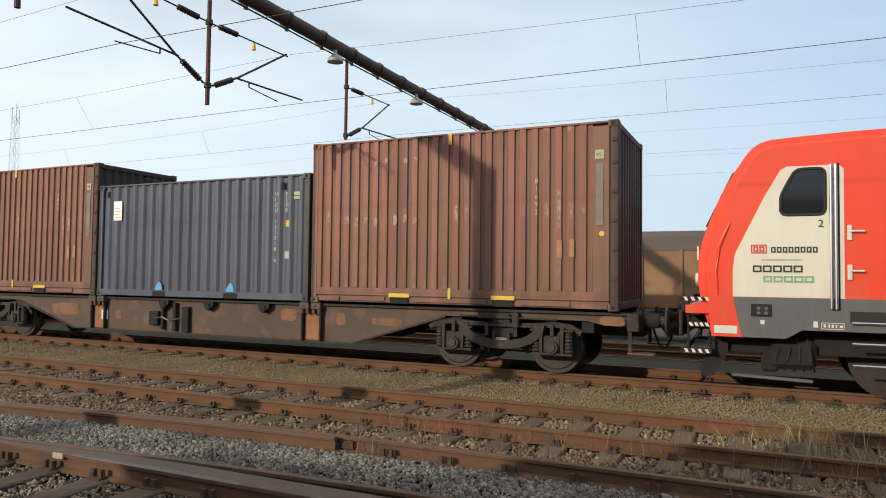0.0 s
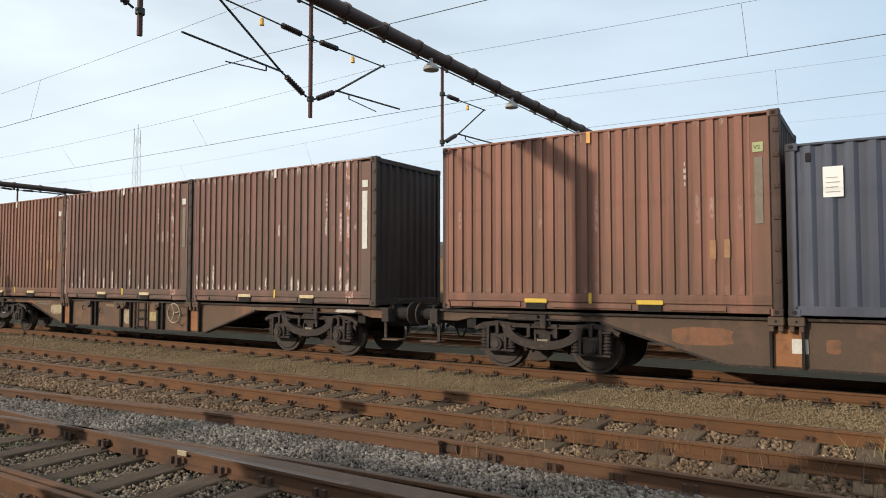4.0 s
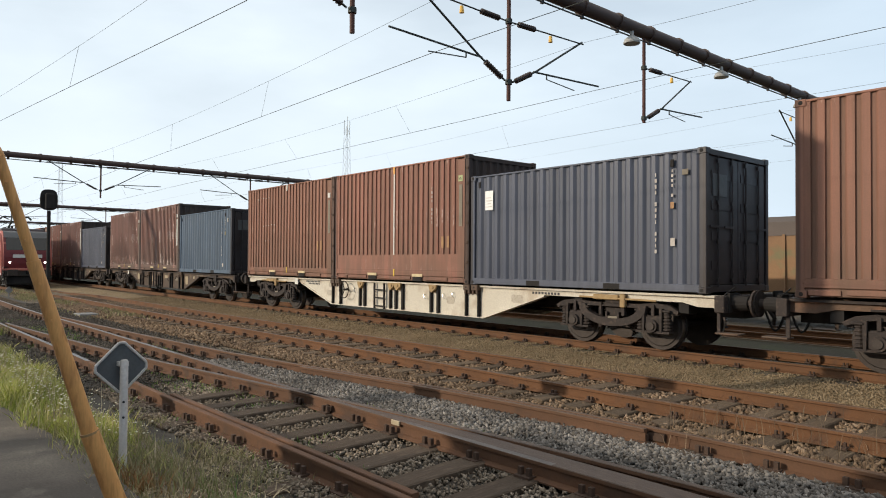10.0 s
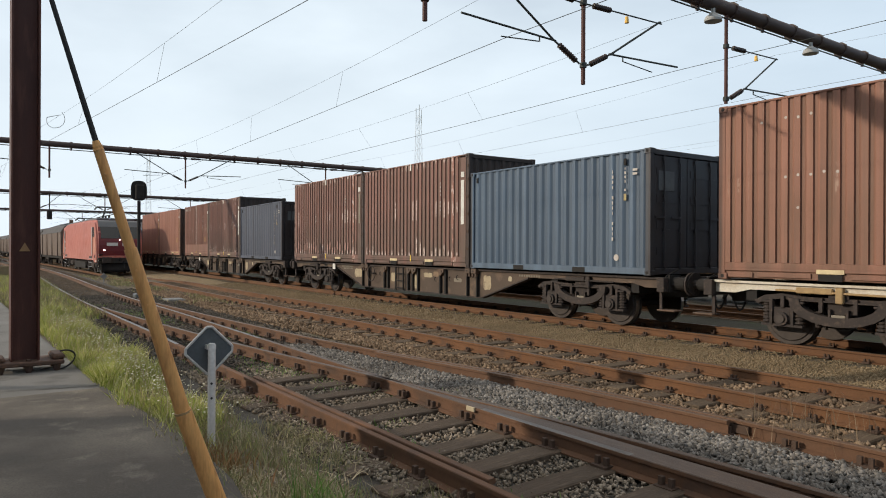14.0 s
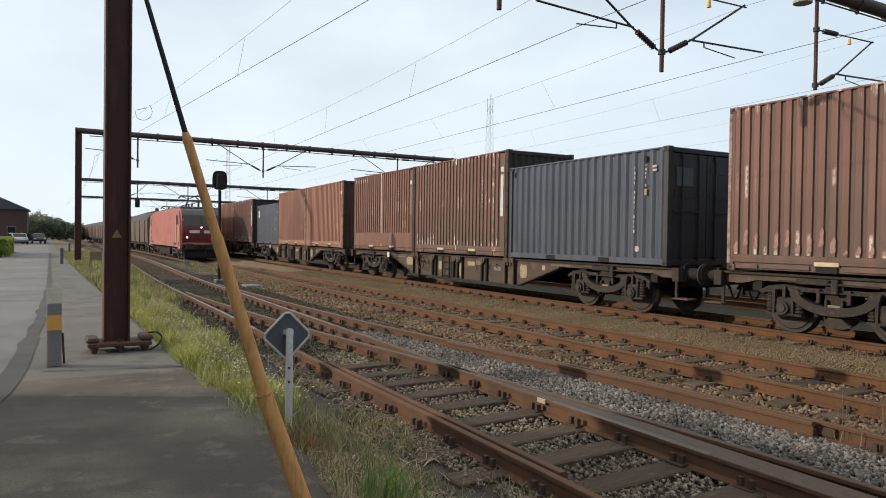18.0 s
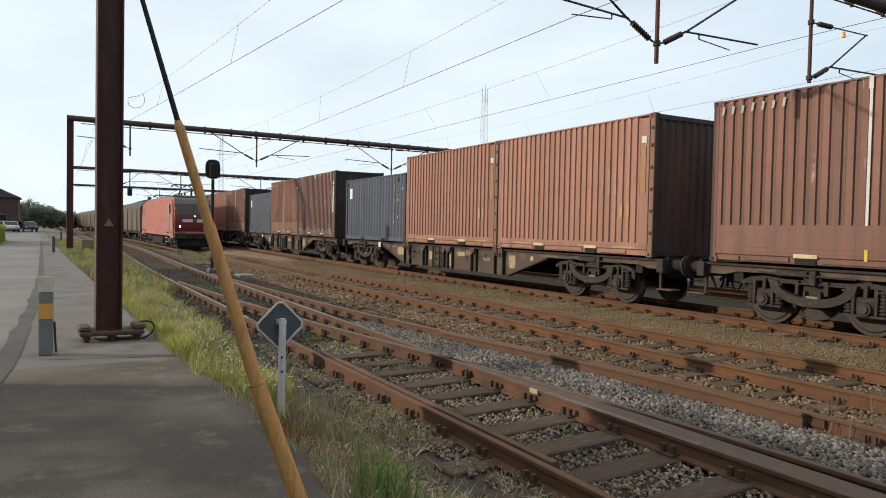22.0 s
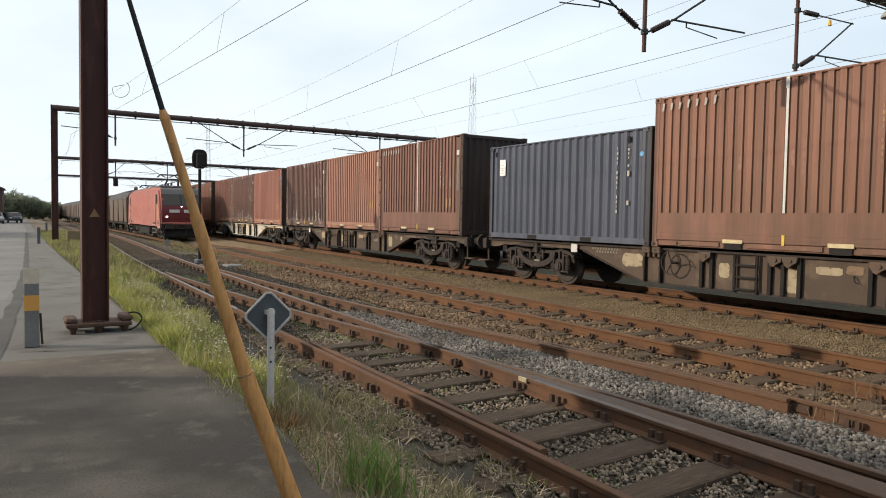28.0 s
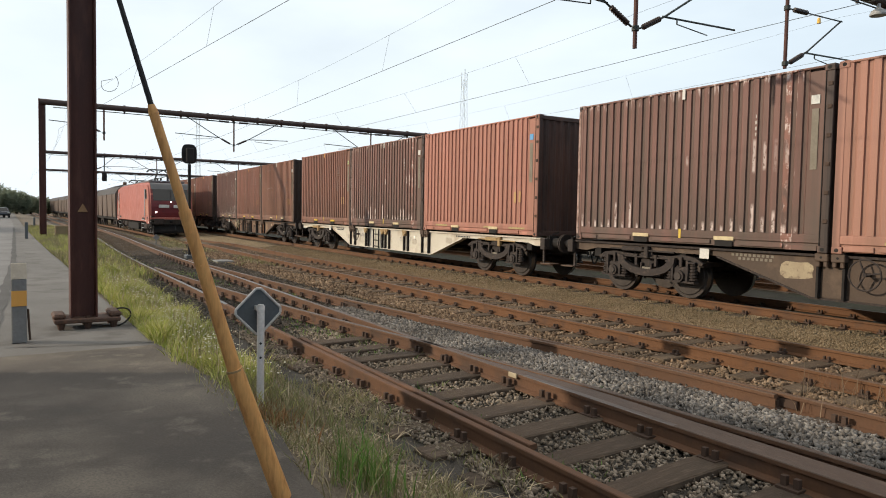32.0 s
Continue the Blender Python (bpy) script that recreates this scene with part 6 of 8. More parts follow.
CONSIST = [
    ("rust", [("brown", "strip2"), ("blue", "lettered"), ("brown", "plain")]),
    ("brown", [("dark", "strip"), ("dark", "plain"), ("orange", "worn")]),
    ("cream", [("blue", "plain"), ("brown", "band"), ("orange", "plain")]),
    ("tan", [("slate", "bare"), ("dark", "strip"), ("dark", "scrawl")]),
    ("tan", [("blue", "bare"), ("dark", "strip"), ("umber", "band")]),
    ("tan", [("pink", "plain"), ("pink", "plain"), ("blue", "tags")]),
    ("tan", [("dark", "strip"), ("orange", "band"), ("blue", "tags")]),
    ("tan", [("umber", "band"), ("pink", "plain"), ("dark", "plain")]),
    ("cream", [("salmon", "plain"), ("dark", "plain"), ("brown", "plain")]),
    ("brown", [("orange", "plain"), ("brown", "plain"), ("dark", "plain")]),
    ("tan", [("brown", "plain"), ("orange", "plain"), ("dark", "strip")]),
    ("brown", [("dark", "plain"), ("brown", "plain"), ("orange", "plain")]),
]
WAGON_PITCH, BOX_PITCH = 19.74, 6.118
MOVERS, wproto = [], {}
for i, (paint, boxes) in enumerate(CONSIST):
    key = (paint, i == 0, 1 if i == 1 else -1)
    if key in wproto:
        w = copy_thing(wproto[key], Matrix.Identity(4))
    else:
        w = wproto[key] = wagon(*key)
    centre = -i * WAGON_PITCH - 1.5 * BOX_PITCH + (0.14 if i == 0 else 0.0)
    MOVERS.append((w, centre, 0.0, 0.0))
    if i < 10:
        for bo in w.children:
            if bo.name.startswith("bogie"):
                WHEELS += [o for o in bo.children if o.name.startswith("wheelset")]
    for k, (kind, style) in enumerate(boxes):
        MOVERS.append((get_container(kind, style), centre, (1 - k) * BOX_PITCH, 1.175))


# ---- locomotives ----
def loco_outline(h=3.92):
    return [(-8.20, 1.0), (-8.41, 0.868), (-9.42, 0.868), (-9.57, 1.35), (-9.62, 1.67), (-9.61, 2.06), (-9.54, 2.37), (-9.47, 2.56), (-9.29, 3.01), (-9.09, 3.36), (-8.94, 3.59), (-8.86, 3.69), (-8.75, 3.77), (-8.60, 3.815), (-8.30, 3.835), (-7.6, 3.865), (-5.0, h)]


CAB_WINDOW = [(-8.47, 2.67), (-8.47, 2.95), (-8.27, 3.335), (-7.895, 3.335), (-7.895, 2.67)]


def rounded(pts, r):
    """The outline with each corner cut to a short arc."""
    res = []
    for a, b, c in zip(pts[-1:] + pts[:-1], pts, pts[1:] + pts[:1]):
        a, b, c = Vector((*a, 0)), Vector((*b, 0)), Vector((*c, 0))
        p, q = b + (a - b).normalized() * r, b + (c - b).normalized() * r
        for u in (0.0, 0.25, 0.5, 0.75, 1.0):
            v = p * (1 - u) ** 2 + b * 2 * u * (1 - u) + q * u * u
            res.append((v.x, v.y))
    return res


def locomotive(red, front_lit, label, cab_paint, skirt_paint):
    """Full four-axle electric locomotive; its cab ends lie at x = -9.6 and 9.6, near side at y = -1.475."""
    lo = thing("locomotive", label, "locomotive", "locomotives")
    half = loco_outline()
    out = half + [(-x, z) for x, z in half[::-1]]
    bm = prism(B(), out, -1.475, 1.475)
    bmesh.ops.bevel(bm, geom=[e for e in bm.edges if abs(e.verts[0].co.y - e.verts[1].co.y) < 0.01 and min(e.verts[0].co.z, e.verts[1].co.z) > 1.2], offset=0.14, segments=3, affect="EDGES")
    body = part("body", bm, red, lo)
    body.data.shade_smooth()
    body.data.set_sharp_from_angle(angle=radians(34))
    for s in (-1, 1):
        for e in (-1, 1):
            bm = prism(B(), [(e * x, z) for x, z in ((-9.12, 1.468), (-9.12, 1.86), (-9.09, 2.10), (-8.70, 2.92), (-8.47, 3.33), (-8.39, 3.38), (-7.72, 3.375), (-7.66, 3.32), (-7.66, 1.468))], s * 1.476, s * 1.482)
            cab = part("cab_side", bm, cab_paint, lo)
            bm = prism(B(), [(e * x, z) for x, z in rounded(CAB_WINDOW, 0.09)], s * 1.483, s * 1.489)
            part("cab_window", bm, GLASS, cab, "dark cab side window")
            bm = B()
            pts = rounded(CAB_WINDOW, 0.09)
            for a, b in zip(pts, pts[1:] + pts[:1]):
                rod(bm, (e * a[0], s * 1.485, a[1]), (e * b[0], s * 1.485, b[1]), 0.022, 6)
            part("window_seal", bm, RUBBER, cab)
            bm = B()
            for x in (-7.825, -7.765):
                rod(bm, (e * x, s * 1.53, 1.32), (e * x, s * 1.53, 3.38), 0.022, 8)
            part("hand_rail", bm, CHROME, cab, "chrome door hand rail")
            part("grab_rail", tube(B(), [(e * -9.335, s * 1.47, 1.49), (e * -9.355, s * 1.485, 1.86), (e * -9.31, s * 1.485, 2.2), (e * -9.21, s * 1.485, 2.46), (e * -9.15, s * 1.47, 2.58)], 0.022), red, cab, "red grab rail")
            part("door_gap", box(B(), min(e * -7.745, e * -7.715), max(e * -7.745, e * -7.715), s * 1.484, s * 1.488, 1.30, 3.40), RUBBER, cab)
            # grey skirt, louvre and black plate for the step recess
        bm = prism(B(), [(-9.12, 1.464), (9.12, 1.464), (9.0, 0.872), (8.41, 0.872), (8.20, 1.004), (-8.20, 1.004), (-8.41, 0.872), (-9.0, 0.872)], s * 1.477, s * 1.484)
        part("skirt", bm, skirt_paint, lo)
    for s in (-1, 1):
        for e in (-1, 1):
            bm = B()
            box(bm, e * -8.733 - 0.14, e * -8.733 + 0.14, s * 1.486 - 0.006, s * 1.486 + 0.006, 1.182, 1.365)
            part("socket_box", bm, DARK, lo)
            bm = B()
            box(bm, e * -8.72 - 0.10, e * -8.72 + 0.10, s * 1.494 - 0.006, s * 1.494 + 0.006, 1.20, 1.34, 0.01)
            part("socket", bm, RUBBER, lo)
            bm = B()
            for dx in (-0.05, 0.05):
                for dz in (-0.035, 0.035):
                    rod(bm, (e * -8.72 + dx, s * 1.498, 1.27 + dz), (e * -8.72 + dx, s * 1.506, 1.27 + dz), 0.024, 10)
            part("socket_plug", bm, LOCOGREY, lo)
            # flat black plate painted in place of the step recess's shade
            bm = B()
            box(bm, min(e * -7.6, e * -6.3), max(e * -7.6, e * -6.3), s * 1.488 - 0.006, s * 1.488 + 0.006, 1.13, 1.29)
            st = part("step_recess", bm, RUBBER, lo)
            bm = B()
            for z in (1.13, 0.84, 0.54):
                rod(bm, (e * -7.58, s * 1.52, z), (e * -6.3, s * 1.52, z), 0.02, 8)
            part("step_rail", bm, CHROME, st, "bright step rails")
            for z in (1.86, 2.42):
                bm = B()
                rod(bm, (e * -7.59, s * 1.53, z), (e * -7.42, s * 1.53, z), 0.014, 8)
                box(bm, e * -7.595 - 0.032, e * -7.595 + 0.032, s * 1.49 - 0.012, s * 1.49 + 0.012, z - 0.13, z + 0.09, 0.01)
                part("door_handle", bm, WHITE, lo, "pale door handle")
            bm = box(B(), e * -8.30 - 0.30, e * -8.30 + 0.30, s * 1.12 - 0.14, s * 1.12 + 0.14, 0.40, 0.84, 0.08)
            box(bm, e * -8.62 - 0.12, e * -8.62 + 0.12, s * 1.05 - 0.1, s * 1.05 + 0.1, 0.34, 0.62, 0.04)
            part("brake_gear", bm, DARK, lo)
            for k in range(4):
                x = e * (-8.52 + 0.13 * k)
                part("air_pipe", tube(B(), [(x, s * 1.15, 0.88), (x + 0.04, s * 1.272, 0.7), (x - 0.03 + 0.03 * k, s * 1.268, 0.55), (x + 0.1, s * 1.15, 0.38)], 0.016 + 0.004 * (k % 2), 6), RUBBER, lo)
            part("plough_stay", rod(B(), (e * -9.15, s * 1.16, 0.27), (e * -8.05, s * 1.16, 0.235), 0.028, 6), LOCOGREY, lo)
            part("small_plate", box(B(), e * -8.72 - 0.028, e * -8.72 + 0.028, s * 1.487, s * 1.491, 1.07, 1.13), WHITE, lo)
            part("small_plate", box(B(), e * -8.03 - 0.028, e * -8.03 + 0.028, s * 1.487, s * 1.491, 1.05, 1.137), WHITE, lo)
            bm = B()
            for x0, x1, z0, z1 in ((-7.958, -7.671, 1.115, 1.123), (-7.958, -7.671, 1.03, 1.038), (-7.958, -7.950, 1.03, 1.123), (-7.679, -7.671, 1.03, 1.123), (-7.93, -7.90, 1.055, 1.10), (-7.87, -7.85, 1.055, 1.10), (-7.83, -7.80, 1.055, 1.10), (-7.78, -7.76, 1.055, 1.10), (-7.73, -7.69, 1.055, 1.09)):
                box(bm, min(e * x0, e * x1), max(e * x0, e * x1), min(s * 1.485, s * 1.489), max(s * 1.485, s * 1.489), z0, z1)
            part("brake_plate", bm, WHITE, lo, "framed brake data field")
    for e in (-1, 1):
        # windscreen, nose lamps, buffers, snow plough
        n = Vector((-0.96 * e, 0, 0.45))
        bm = prism(B(), [(e * x, z) for x, z in ((-9.44, 2.545), (-9.515, 2.545), (-9.125, 3.37), (-9.05, 3.37))], -1.2, 1.2)
        part("windscreen", bm, GLASS, lo, "dark tinted windscreen")
        part("windscreen_pillar", prism(B(), [(e * x, z) for x, z in ((-9.48, 2.55), (-9.525, 2.55), (-9.135, 3.37), (-9.10, 3.37))], -0.03, 0.03), RUBBER, lo)
        for s in (-1, 1):
            lit = front_lit and e > 0
            part("headlamp", rod(B(), (e * 9.56, s * 1.02, 1.72), (e * 9.675, s * 1.02, 1.72), 0.065 if lit else 0.10, 12), LAMPON if lit else LAMPOFF, lo, "lit white headlamp" if lit else "")
            bm = B()
            rod(bm, (e * 9.45, s * 0.875, 1.04), (e * 9.86, s * 0.875, 1.04), 0.11, 12)
            bu = part("buffer", bm, DARK, lo)
            bm = B()
            box(bm, min(e * 9.86, e * 9.92), max(e * 9.86, e * 9.92), s * 0.875 - 0.3, s * 0.875 + 0.3, 0.84, 1.24, 0.02)
            part("buffer_head", bm, BOGIE, bu)
            bm = B()
            box(bm, min(e * 9.64, e * 9.67), max(e * 9.64, e * 9.67), s * 0.5 - 0.35, s * 0.5 + 0.35, 2.03, 2.25)
            part("nose_panel", bm, WHITE, lo, "pale lettered nose panel")
            bm = B()
            box(bm, min(e * 9.06, e * 9.384), max(e * 9.06, e * 9.384), s * 1.470, s * 1.484, 0.917, 1.032)
            part("end_marker", bm, WHITE, lo)
        if front_lit and e > 0:
            part("headlamp", rod(B(), (9.48, 0, 2.46), (9.57, 0, 2.46), 0.05, 12), LAMPON, lo, "lit top headlamp")
        bm = prism(B(), [(e * x, z) for x, z in ((9.2, 0.80), (9.42, 0.76), (9.62, 0.34), (9.55, 0.22), (9.40, 0.24), (9.2, 0.6))], -1.18, 1.18)
        part("snow_plough", bm, DARK, lo)
        bm = prism(B(), [(e * x, z) for x, z in ((9.35, 1.20), (9.80, 1.20), (9.80, 1.32), (9.5, 1.36))], -1.40, 1.40)
        part("buffer_beam", bm, red, lo, "red buffer beam")
        bm = B()
        box(bm, min(e * 9.5, e * 9.9), max(e * 9.5, e * 9.9), -0.07, 0.07, 0.94, 1.14, 0.02)
        part("draw_hook", bm, DARK, lo)
        # the sunless front is painted darker than the sides
        if front_lit and e > 0:
            part("nose", prism(B(), [(9.60, 1.30), (9.645, 1.67), (9.635, 2.06), (9.565, 2.37), (9.495, 2.56), (9.44, 2.56), (9.5, 2.37), (9.56, 2.06), (9.57, 1.67), (9.52, 1.30)], -1.34, 1.34), NOSESHADE, lo, "red nose darkened as in shade")
            part("lower_front", prism(B(), [(9.42, 0.84), (9.645, 1.30), (9.58, 1.30), (9.36, 0.84)], -1.42, 1.42), LOCOGREY, lo, "dark grey lower front")
            part("brow", prism(B(), [(9.115, 3.36), (8.965, 3.59), (8.88, 3.71), (8.76, 3.79), (8.60, 3.835), (8.6, 3.76), (8.8, 3.68), (9.03, 3.36)], -1.3, 1.3), LOCOGREY, lo, "dark grey brow over the windscreen")
            for s in (-1, 1):
                part("window_post", prism(B(), [(9.44, 2.545), (9.505, 2.545), (9.115, 3.37), (9.05, 3.37)], s * 1.335, s * 1.205), NOSESHADE, lo)
        # striped warning steps beside the buffers
        for s in (-1, 1):
            for z, far in ((0.60, 9.87), (1.005, 9.78), (1.395, 9.88)):
                st = part("corner_step", box(B(), min(e * 9.42, e * far), max(e * 9.42, e * far), s * 1.12, s * 1.38, z, z + 0.05), DARK, lo)
                bm = B()
                for k in range(4):
                    x = 9.45 + (far - 9.47) * k / 4
                    prism(bm, [(e * x, z - 0.004), (e * (x + 0.045), z - 0.004), (e * (x + 0.075), z + 0.054), (e * (x + 0.03), z + 0.054)], s * 1.378, s * 1.386)
                part("warning_stripes", bm, WHITE, st, "white warning stripes")
            bm = B()
            rod(bm, (e * 9.45, s * 1.34, 1.40), (e * 9.45, s * 1.34, 0.6), 0.02, 6)
            rod(bm, (e * 9.76, s * 1.34, 1.40), (e * 9.76, s * 1.34, 0.6), 0.02, 6)
            part("step_post", bm, DARK, lo)
        bm = B()
        rod(bm, (e * 9.62, 0.25, 0.95), (e * 9.95, 0.25, 0.45), 0.03, 6)
        part("air_hose", bm, RUBBER, lo)
    # bogies
    for bx in (-5.7, 5.7):
        bo = part("bogie", box(B(), -1.8, 1.8, -1.0, 1.0, 0.60, 0.80, 0.03), BOGIE, lo)
        for s in (-1, 1):
            bm = B()
            prism(bm, [(-1.9, 0.80), (1.9, 0.80), (1.9, 0.62), (0.9, 0.56), (0.5, 0.42), (-0.5, 0.42), (-0.9, 0.56), (-1.9, 0.62)], s * 1.02, s * 1.16)
            for ax in (-1.3, 1.3):
                box(bm, ax - 0.2, ax + 0.2, s * 1.05, s * 1.25, 0.40, 0.78, 0.04)
                rod(bm, (ax, s * 1.25, 0.57), (ax, s * 1.30, 0.57), 0.14, 14)
                for d in (-0.32, 0.32):
                    rod(bm, (ax + d, s * 1.12, 0.5), (ax + d, s * 1.12, 0.84), 0.10, 10)
            part("side_frame", bm, BOGIE, bo)
        bo.location.x = bx
        for s in (-1, 1):
            for e in (-1, 1):
                gx = e * 2.17
                bm = box(B(), gx - 0.085, gx + 0.085, s * 1.14 - 0.02, s * 1.14 + 0.02, 0.22, 0.88, 0.008)
                box(bm, gx - 0.19, gx + 0.19, s * 1.14 - 0.05, s * 1.14 + 0.05, 0.17, 0.235, 0.01)
                part("rail_guard", bm, LOCOGREY, bo)
                part("sand_pipe", tube(B(), [(gx + e * 0.5, s * 1.1, 0.82), (gx + e * 0.42, s * 1.1, 0.55), (gx + e * 0.15, s * 1.0, 0.30), (gx - e * 0.05, s * 0.80, 0.12)], 0.03, 8), RUBBER, bo)
                part("brake_cylinder", rod(B(), (gx + e * 0.25, s * 0.95, 0.58), (gx + e * 0.75, s * 0.95, 0.58), 0.14, 12), DARK, bo)
                part("sand_box", box(B(), gx + e * 0.62 - 0.2, gx + e * 0.62 + 0.2, s * 1.1 - 0.12, s * 1.1 + 0.12, 0.50, 0.86, 0.03), DARK, bo)
        for ax in (-1.3, 1.3):
            bm = B()
            for s in (-1, 1):
                rod(bm, (0, s * 0.69, 0), (0, s * 0.82, 0), 0.57, 32)
                rod(bm, (0, s * 0.82, 0), (0, s * 0.85, 0), 0.46, 24)
            rod(bm, (0, -0.9, 0), (0, 0.9, 0), 0.1, 10)
            wset = part("wheelset", bm, WHEEL, bo)
            wset.location = (ax, 0, 0.57)
    part("underframe", box(B(), -9.3, 9.3, -1.1, 1.1, 0.62, 0.9), DARK, lo)
    part("equipment_box", box(B(), -3.0, 3.0, -1.3, 1.3, 0.30, 0.82, 0.03), DARK, lo)
    bm = B()
    if front_lit:
        box(bm, -7.9, 7.9, -1.26, 1.26, 3.86, 4.03, 0.05)
    else:
        box(bm, -5.4, 5.4, -0.7, 0.7, 3.86, 4.0, 0.05)
    roof = part("roof_hatch", bm, LOCOGREY, lo)
    for px, up in ((-5.2, False), (5.2, front_lit)):
        bm = B()
        z = 4.95 if up else 4.45
        for y in (-0.5, 0.5):
            rod(bm, (px, y, 4.05), (px + 0.9, y * 0.8, (4.05 + z) / 2 + 0.1), 0.06, 6)
            rod(bm, (px + 0.9, y * 0.8, (4.05 + z) / 2 + 0.1), (px - 0.1, y * 0.5, z), 0.05, 6)
        for d in (-0.15, 0.15):
            tube(bm, [(px - 0.1 + d, -0.98, z - 0.2), (px - 0.1 + d, -0.8, z), (px - 0.1 + d, 0.8, z), (px - 0.1 + d, 0.98, z - 0.2)], 0.05, 6)
        part("pantograph", bm, WIRE, roof, "dark folding pantograph")
    for x in (-2.4, -1.2, 0.6, 1.8, 3.4, 6.4):
        part("roof_insulator", rod(B(), (x, 0.3, 4.0), (x, 0.3, 4.42), 0.08, 8), INSUL, roof)
    part("roof_conductor", tube(B(), [(-2.6, 0.3, 4.42), (0, 0.3, 4.45), (3.4, 0.3, 4.42), (6.5, 0.3, 4.44)], 0.03), WIRE, roof)
    part("roof_horn", rod(B(), (8.3, -0.5, 3.95), (8.65, -0.5, 3.98), 0.03, 8, 0.07), CHROME, roof)
    return lo


loco = locomotive(RED, False, "orange-red electric freight locomotive with a cream cab side and grey skirt", CREAM, LOCOGREY)
letters(loco, "2", -7.99, 2.49, 0.15, TEXTDARK)


def hollow(x0, x1, z0, z1, t):
    """A thin framed field on the cab side."""
    bm = B()
    for a, b, c, d in ((x0, x1, z0, z0 + t), (x0, x1, z1 - t, z1), (x0, x0 + t, z0 + t, z1 - t), (x1 - t, x1, z0 + t, z1 - t)):
        quad_y(bm, a, b, c, d, -1.486, 0.003)
    return bm


em = part("emblem", hollow(-8.867, -8.656, 2.112, 2.242, 0.016), TEXTRED, loco, "small red framed emblem")
for x in (-8.835, -8.755):
    part("emblem_mark", hollow(x, x + 0.065, 2.137, 2.217, 0.019), TEXTRED, em)
for k in range(8):
    x = -8.60 + 0.0775 * k
    part("name_mark", hollow(x, x + 0.062, 2.122, 2.206, 0.019), TEXTDARK, loco)
part("divider", quad_y(B(), -8.73, -8.194, 2.012, 2.020, -1.486, 0.003), TEXTDARK, loco)
for k in range(5):
    x = -8.846 + 0.135 * k
    part("name_mark", hollow(x, x + 0.118, 1.835, 1.935, 0.024), TEXTDARK, loco)
    x = -8.704 + 0.135 * k
    part("green_mark", hollow(x, x + 0.118, 1.690, 1.783, 0.024), TEXTGREEN, loco)
MOVERS.append((loco, 1.30 + 9.64, 0.0, 0.0))
# the waiting locomotive on the second track, with covered wagons behind it
X_LOCO = -53.0
waiting = locomotive(REDFADED, True, "faded red electric locomotive waiting with lit headlamps", REDHIGHLIGHT, REDFADED)
waiting.matrix_basis = pose(X_LOCO - 9.7, 8.75 + bend(X_LOCO - 9.7), -0.22, 0, 0, math.degrees(math.atan(slope(X_LOCO - 9.7))))


def covered_wagon(x, y, side, top, length, label, group, tall=1.0, z=0.0, gap=1.15):
    w = thing("covered_wagon", label, "wagon", group)
    h = length / 2
    pts = [(-1.4, 1.1), (1.4, 1.1), (1.45, 3.3), (1.1, 3.85), (0.5, 4.1), (-0.5, 4.1), (-1.1, 3.85), (-1.45, 3.3)]
    bm = B()
    prism(bm, [(a, b) for a, b in pts], -h, h)
    bmesh.ops.rotate(bm, cent=(0, 0, 0), matrix=Matrix.Rotation(math.pi / 2, 3, "Z"), verts=bm.verts)
    part("body", bm, side, w)
    bm = B()
    prism(bm, [(-1.47, 3.3), (-1.12, 3.87), (-0.5, 4.13), (0.5, 4.13), (1.12, 3.87), (1.47, 3.3), (1.05, 3.75), (0.5, 3.98), (-0.5, 3.98), (-1.05, 3.75)], -h + 0.02, h - 0.02)
    bmesh.ops.rotate(bm, cent=(0, 0, 0), matrix=Matrix.Rotation(math.pi / 2, 3, "Z"), verts=bm.verts)
    part("roof", bm, top, w)
    post = mesh_of(box(B(), -0.04, 0.04, -1.50, -1.40, 1.1, 3.35), side, "side_post")
    k = -h + gap / 2
    while k < h:
        part("side_post", post, None, w).location.x = k
        k += gap
    part("underframe", box(B(), -h, h, -1.3, 1.3, 0.85, 1.12), DARK, w)
    for bx in (-h * 0.66, h * 0.66):
        bm = B()
        for ax in (-0.9, 0.9):
            for s in (-1, 1):
                rod(bm, (ax, s * 0.69, 0.46), (ax, s * 0.81, 0.46), 0.46, 20)
                box(bm, ax - 0.3, ax + 0.3, s * 0.95, s * 1.1, 0.35, 0.75)
        box(bm, -1.3, 1.3, -1.08, 1.08, 0.62, 0.85)
        bo = part("bogie", bm, BOGIE, w)
        bo.location.x = bx
    w.matrix_basis = pose(x, y, z, 0, 0, math.degrees(math.atan(slope(x)))) @ Matrix.Diagonal((1, 1, tall, 1))
    return w


for k in range(7):
    x = X_LOCO - 20.6 - 8.2 - 17.4 * k
    covered_wagon(x, 8.75 + bend(x), TARPSIDE, ROOF, 16.4, "brown covered wagon in the waiting train", "covered wagons", 1.0, -0.22, 4.1)
for k, (x, side) in enumerate(((-46, OCHRE), (-27.5, FRAME["rust"]), (-9.0, OCHRE), (9.5, BLUEWAGON), (28, OCHRE))):
    covered_wagon(x, 23.4 + bend(x), side, TARP, 17.4, ("ochre" if side is OCHRE else "blue" if side is BLUEWAGON else "rusty") + " covered wagon parked beyond the train", "parked wagons", 0.78)


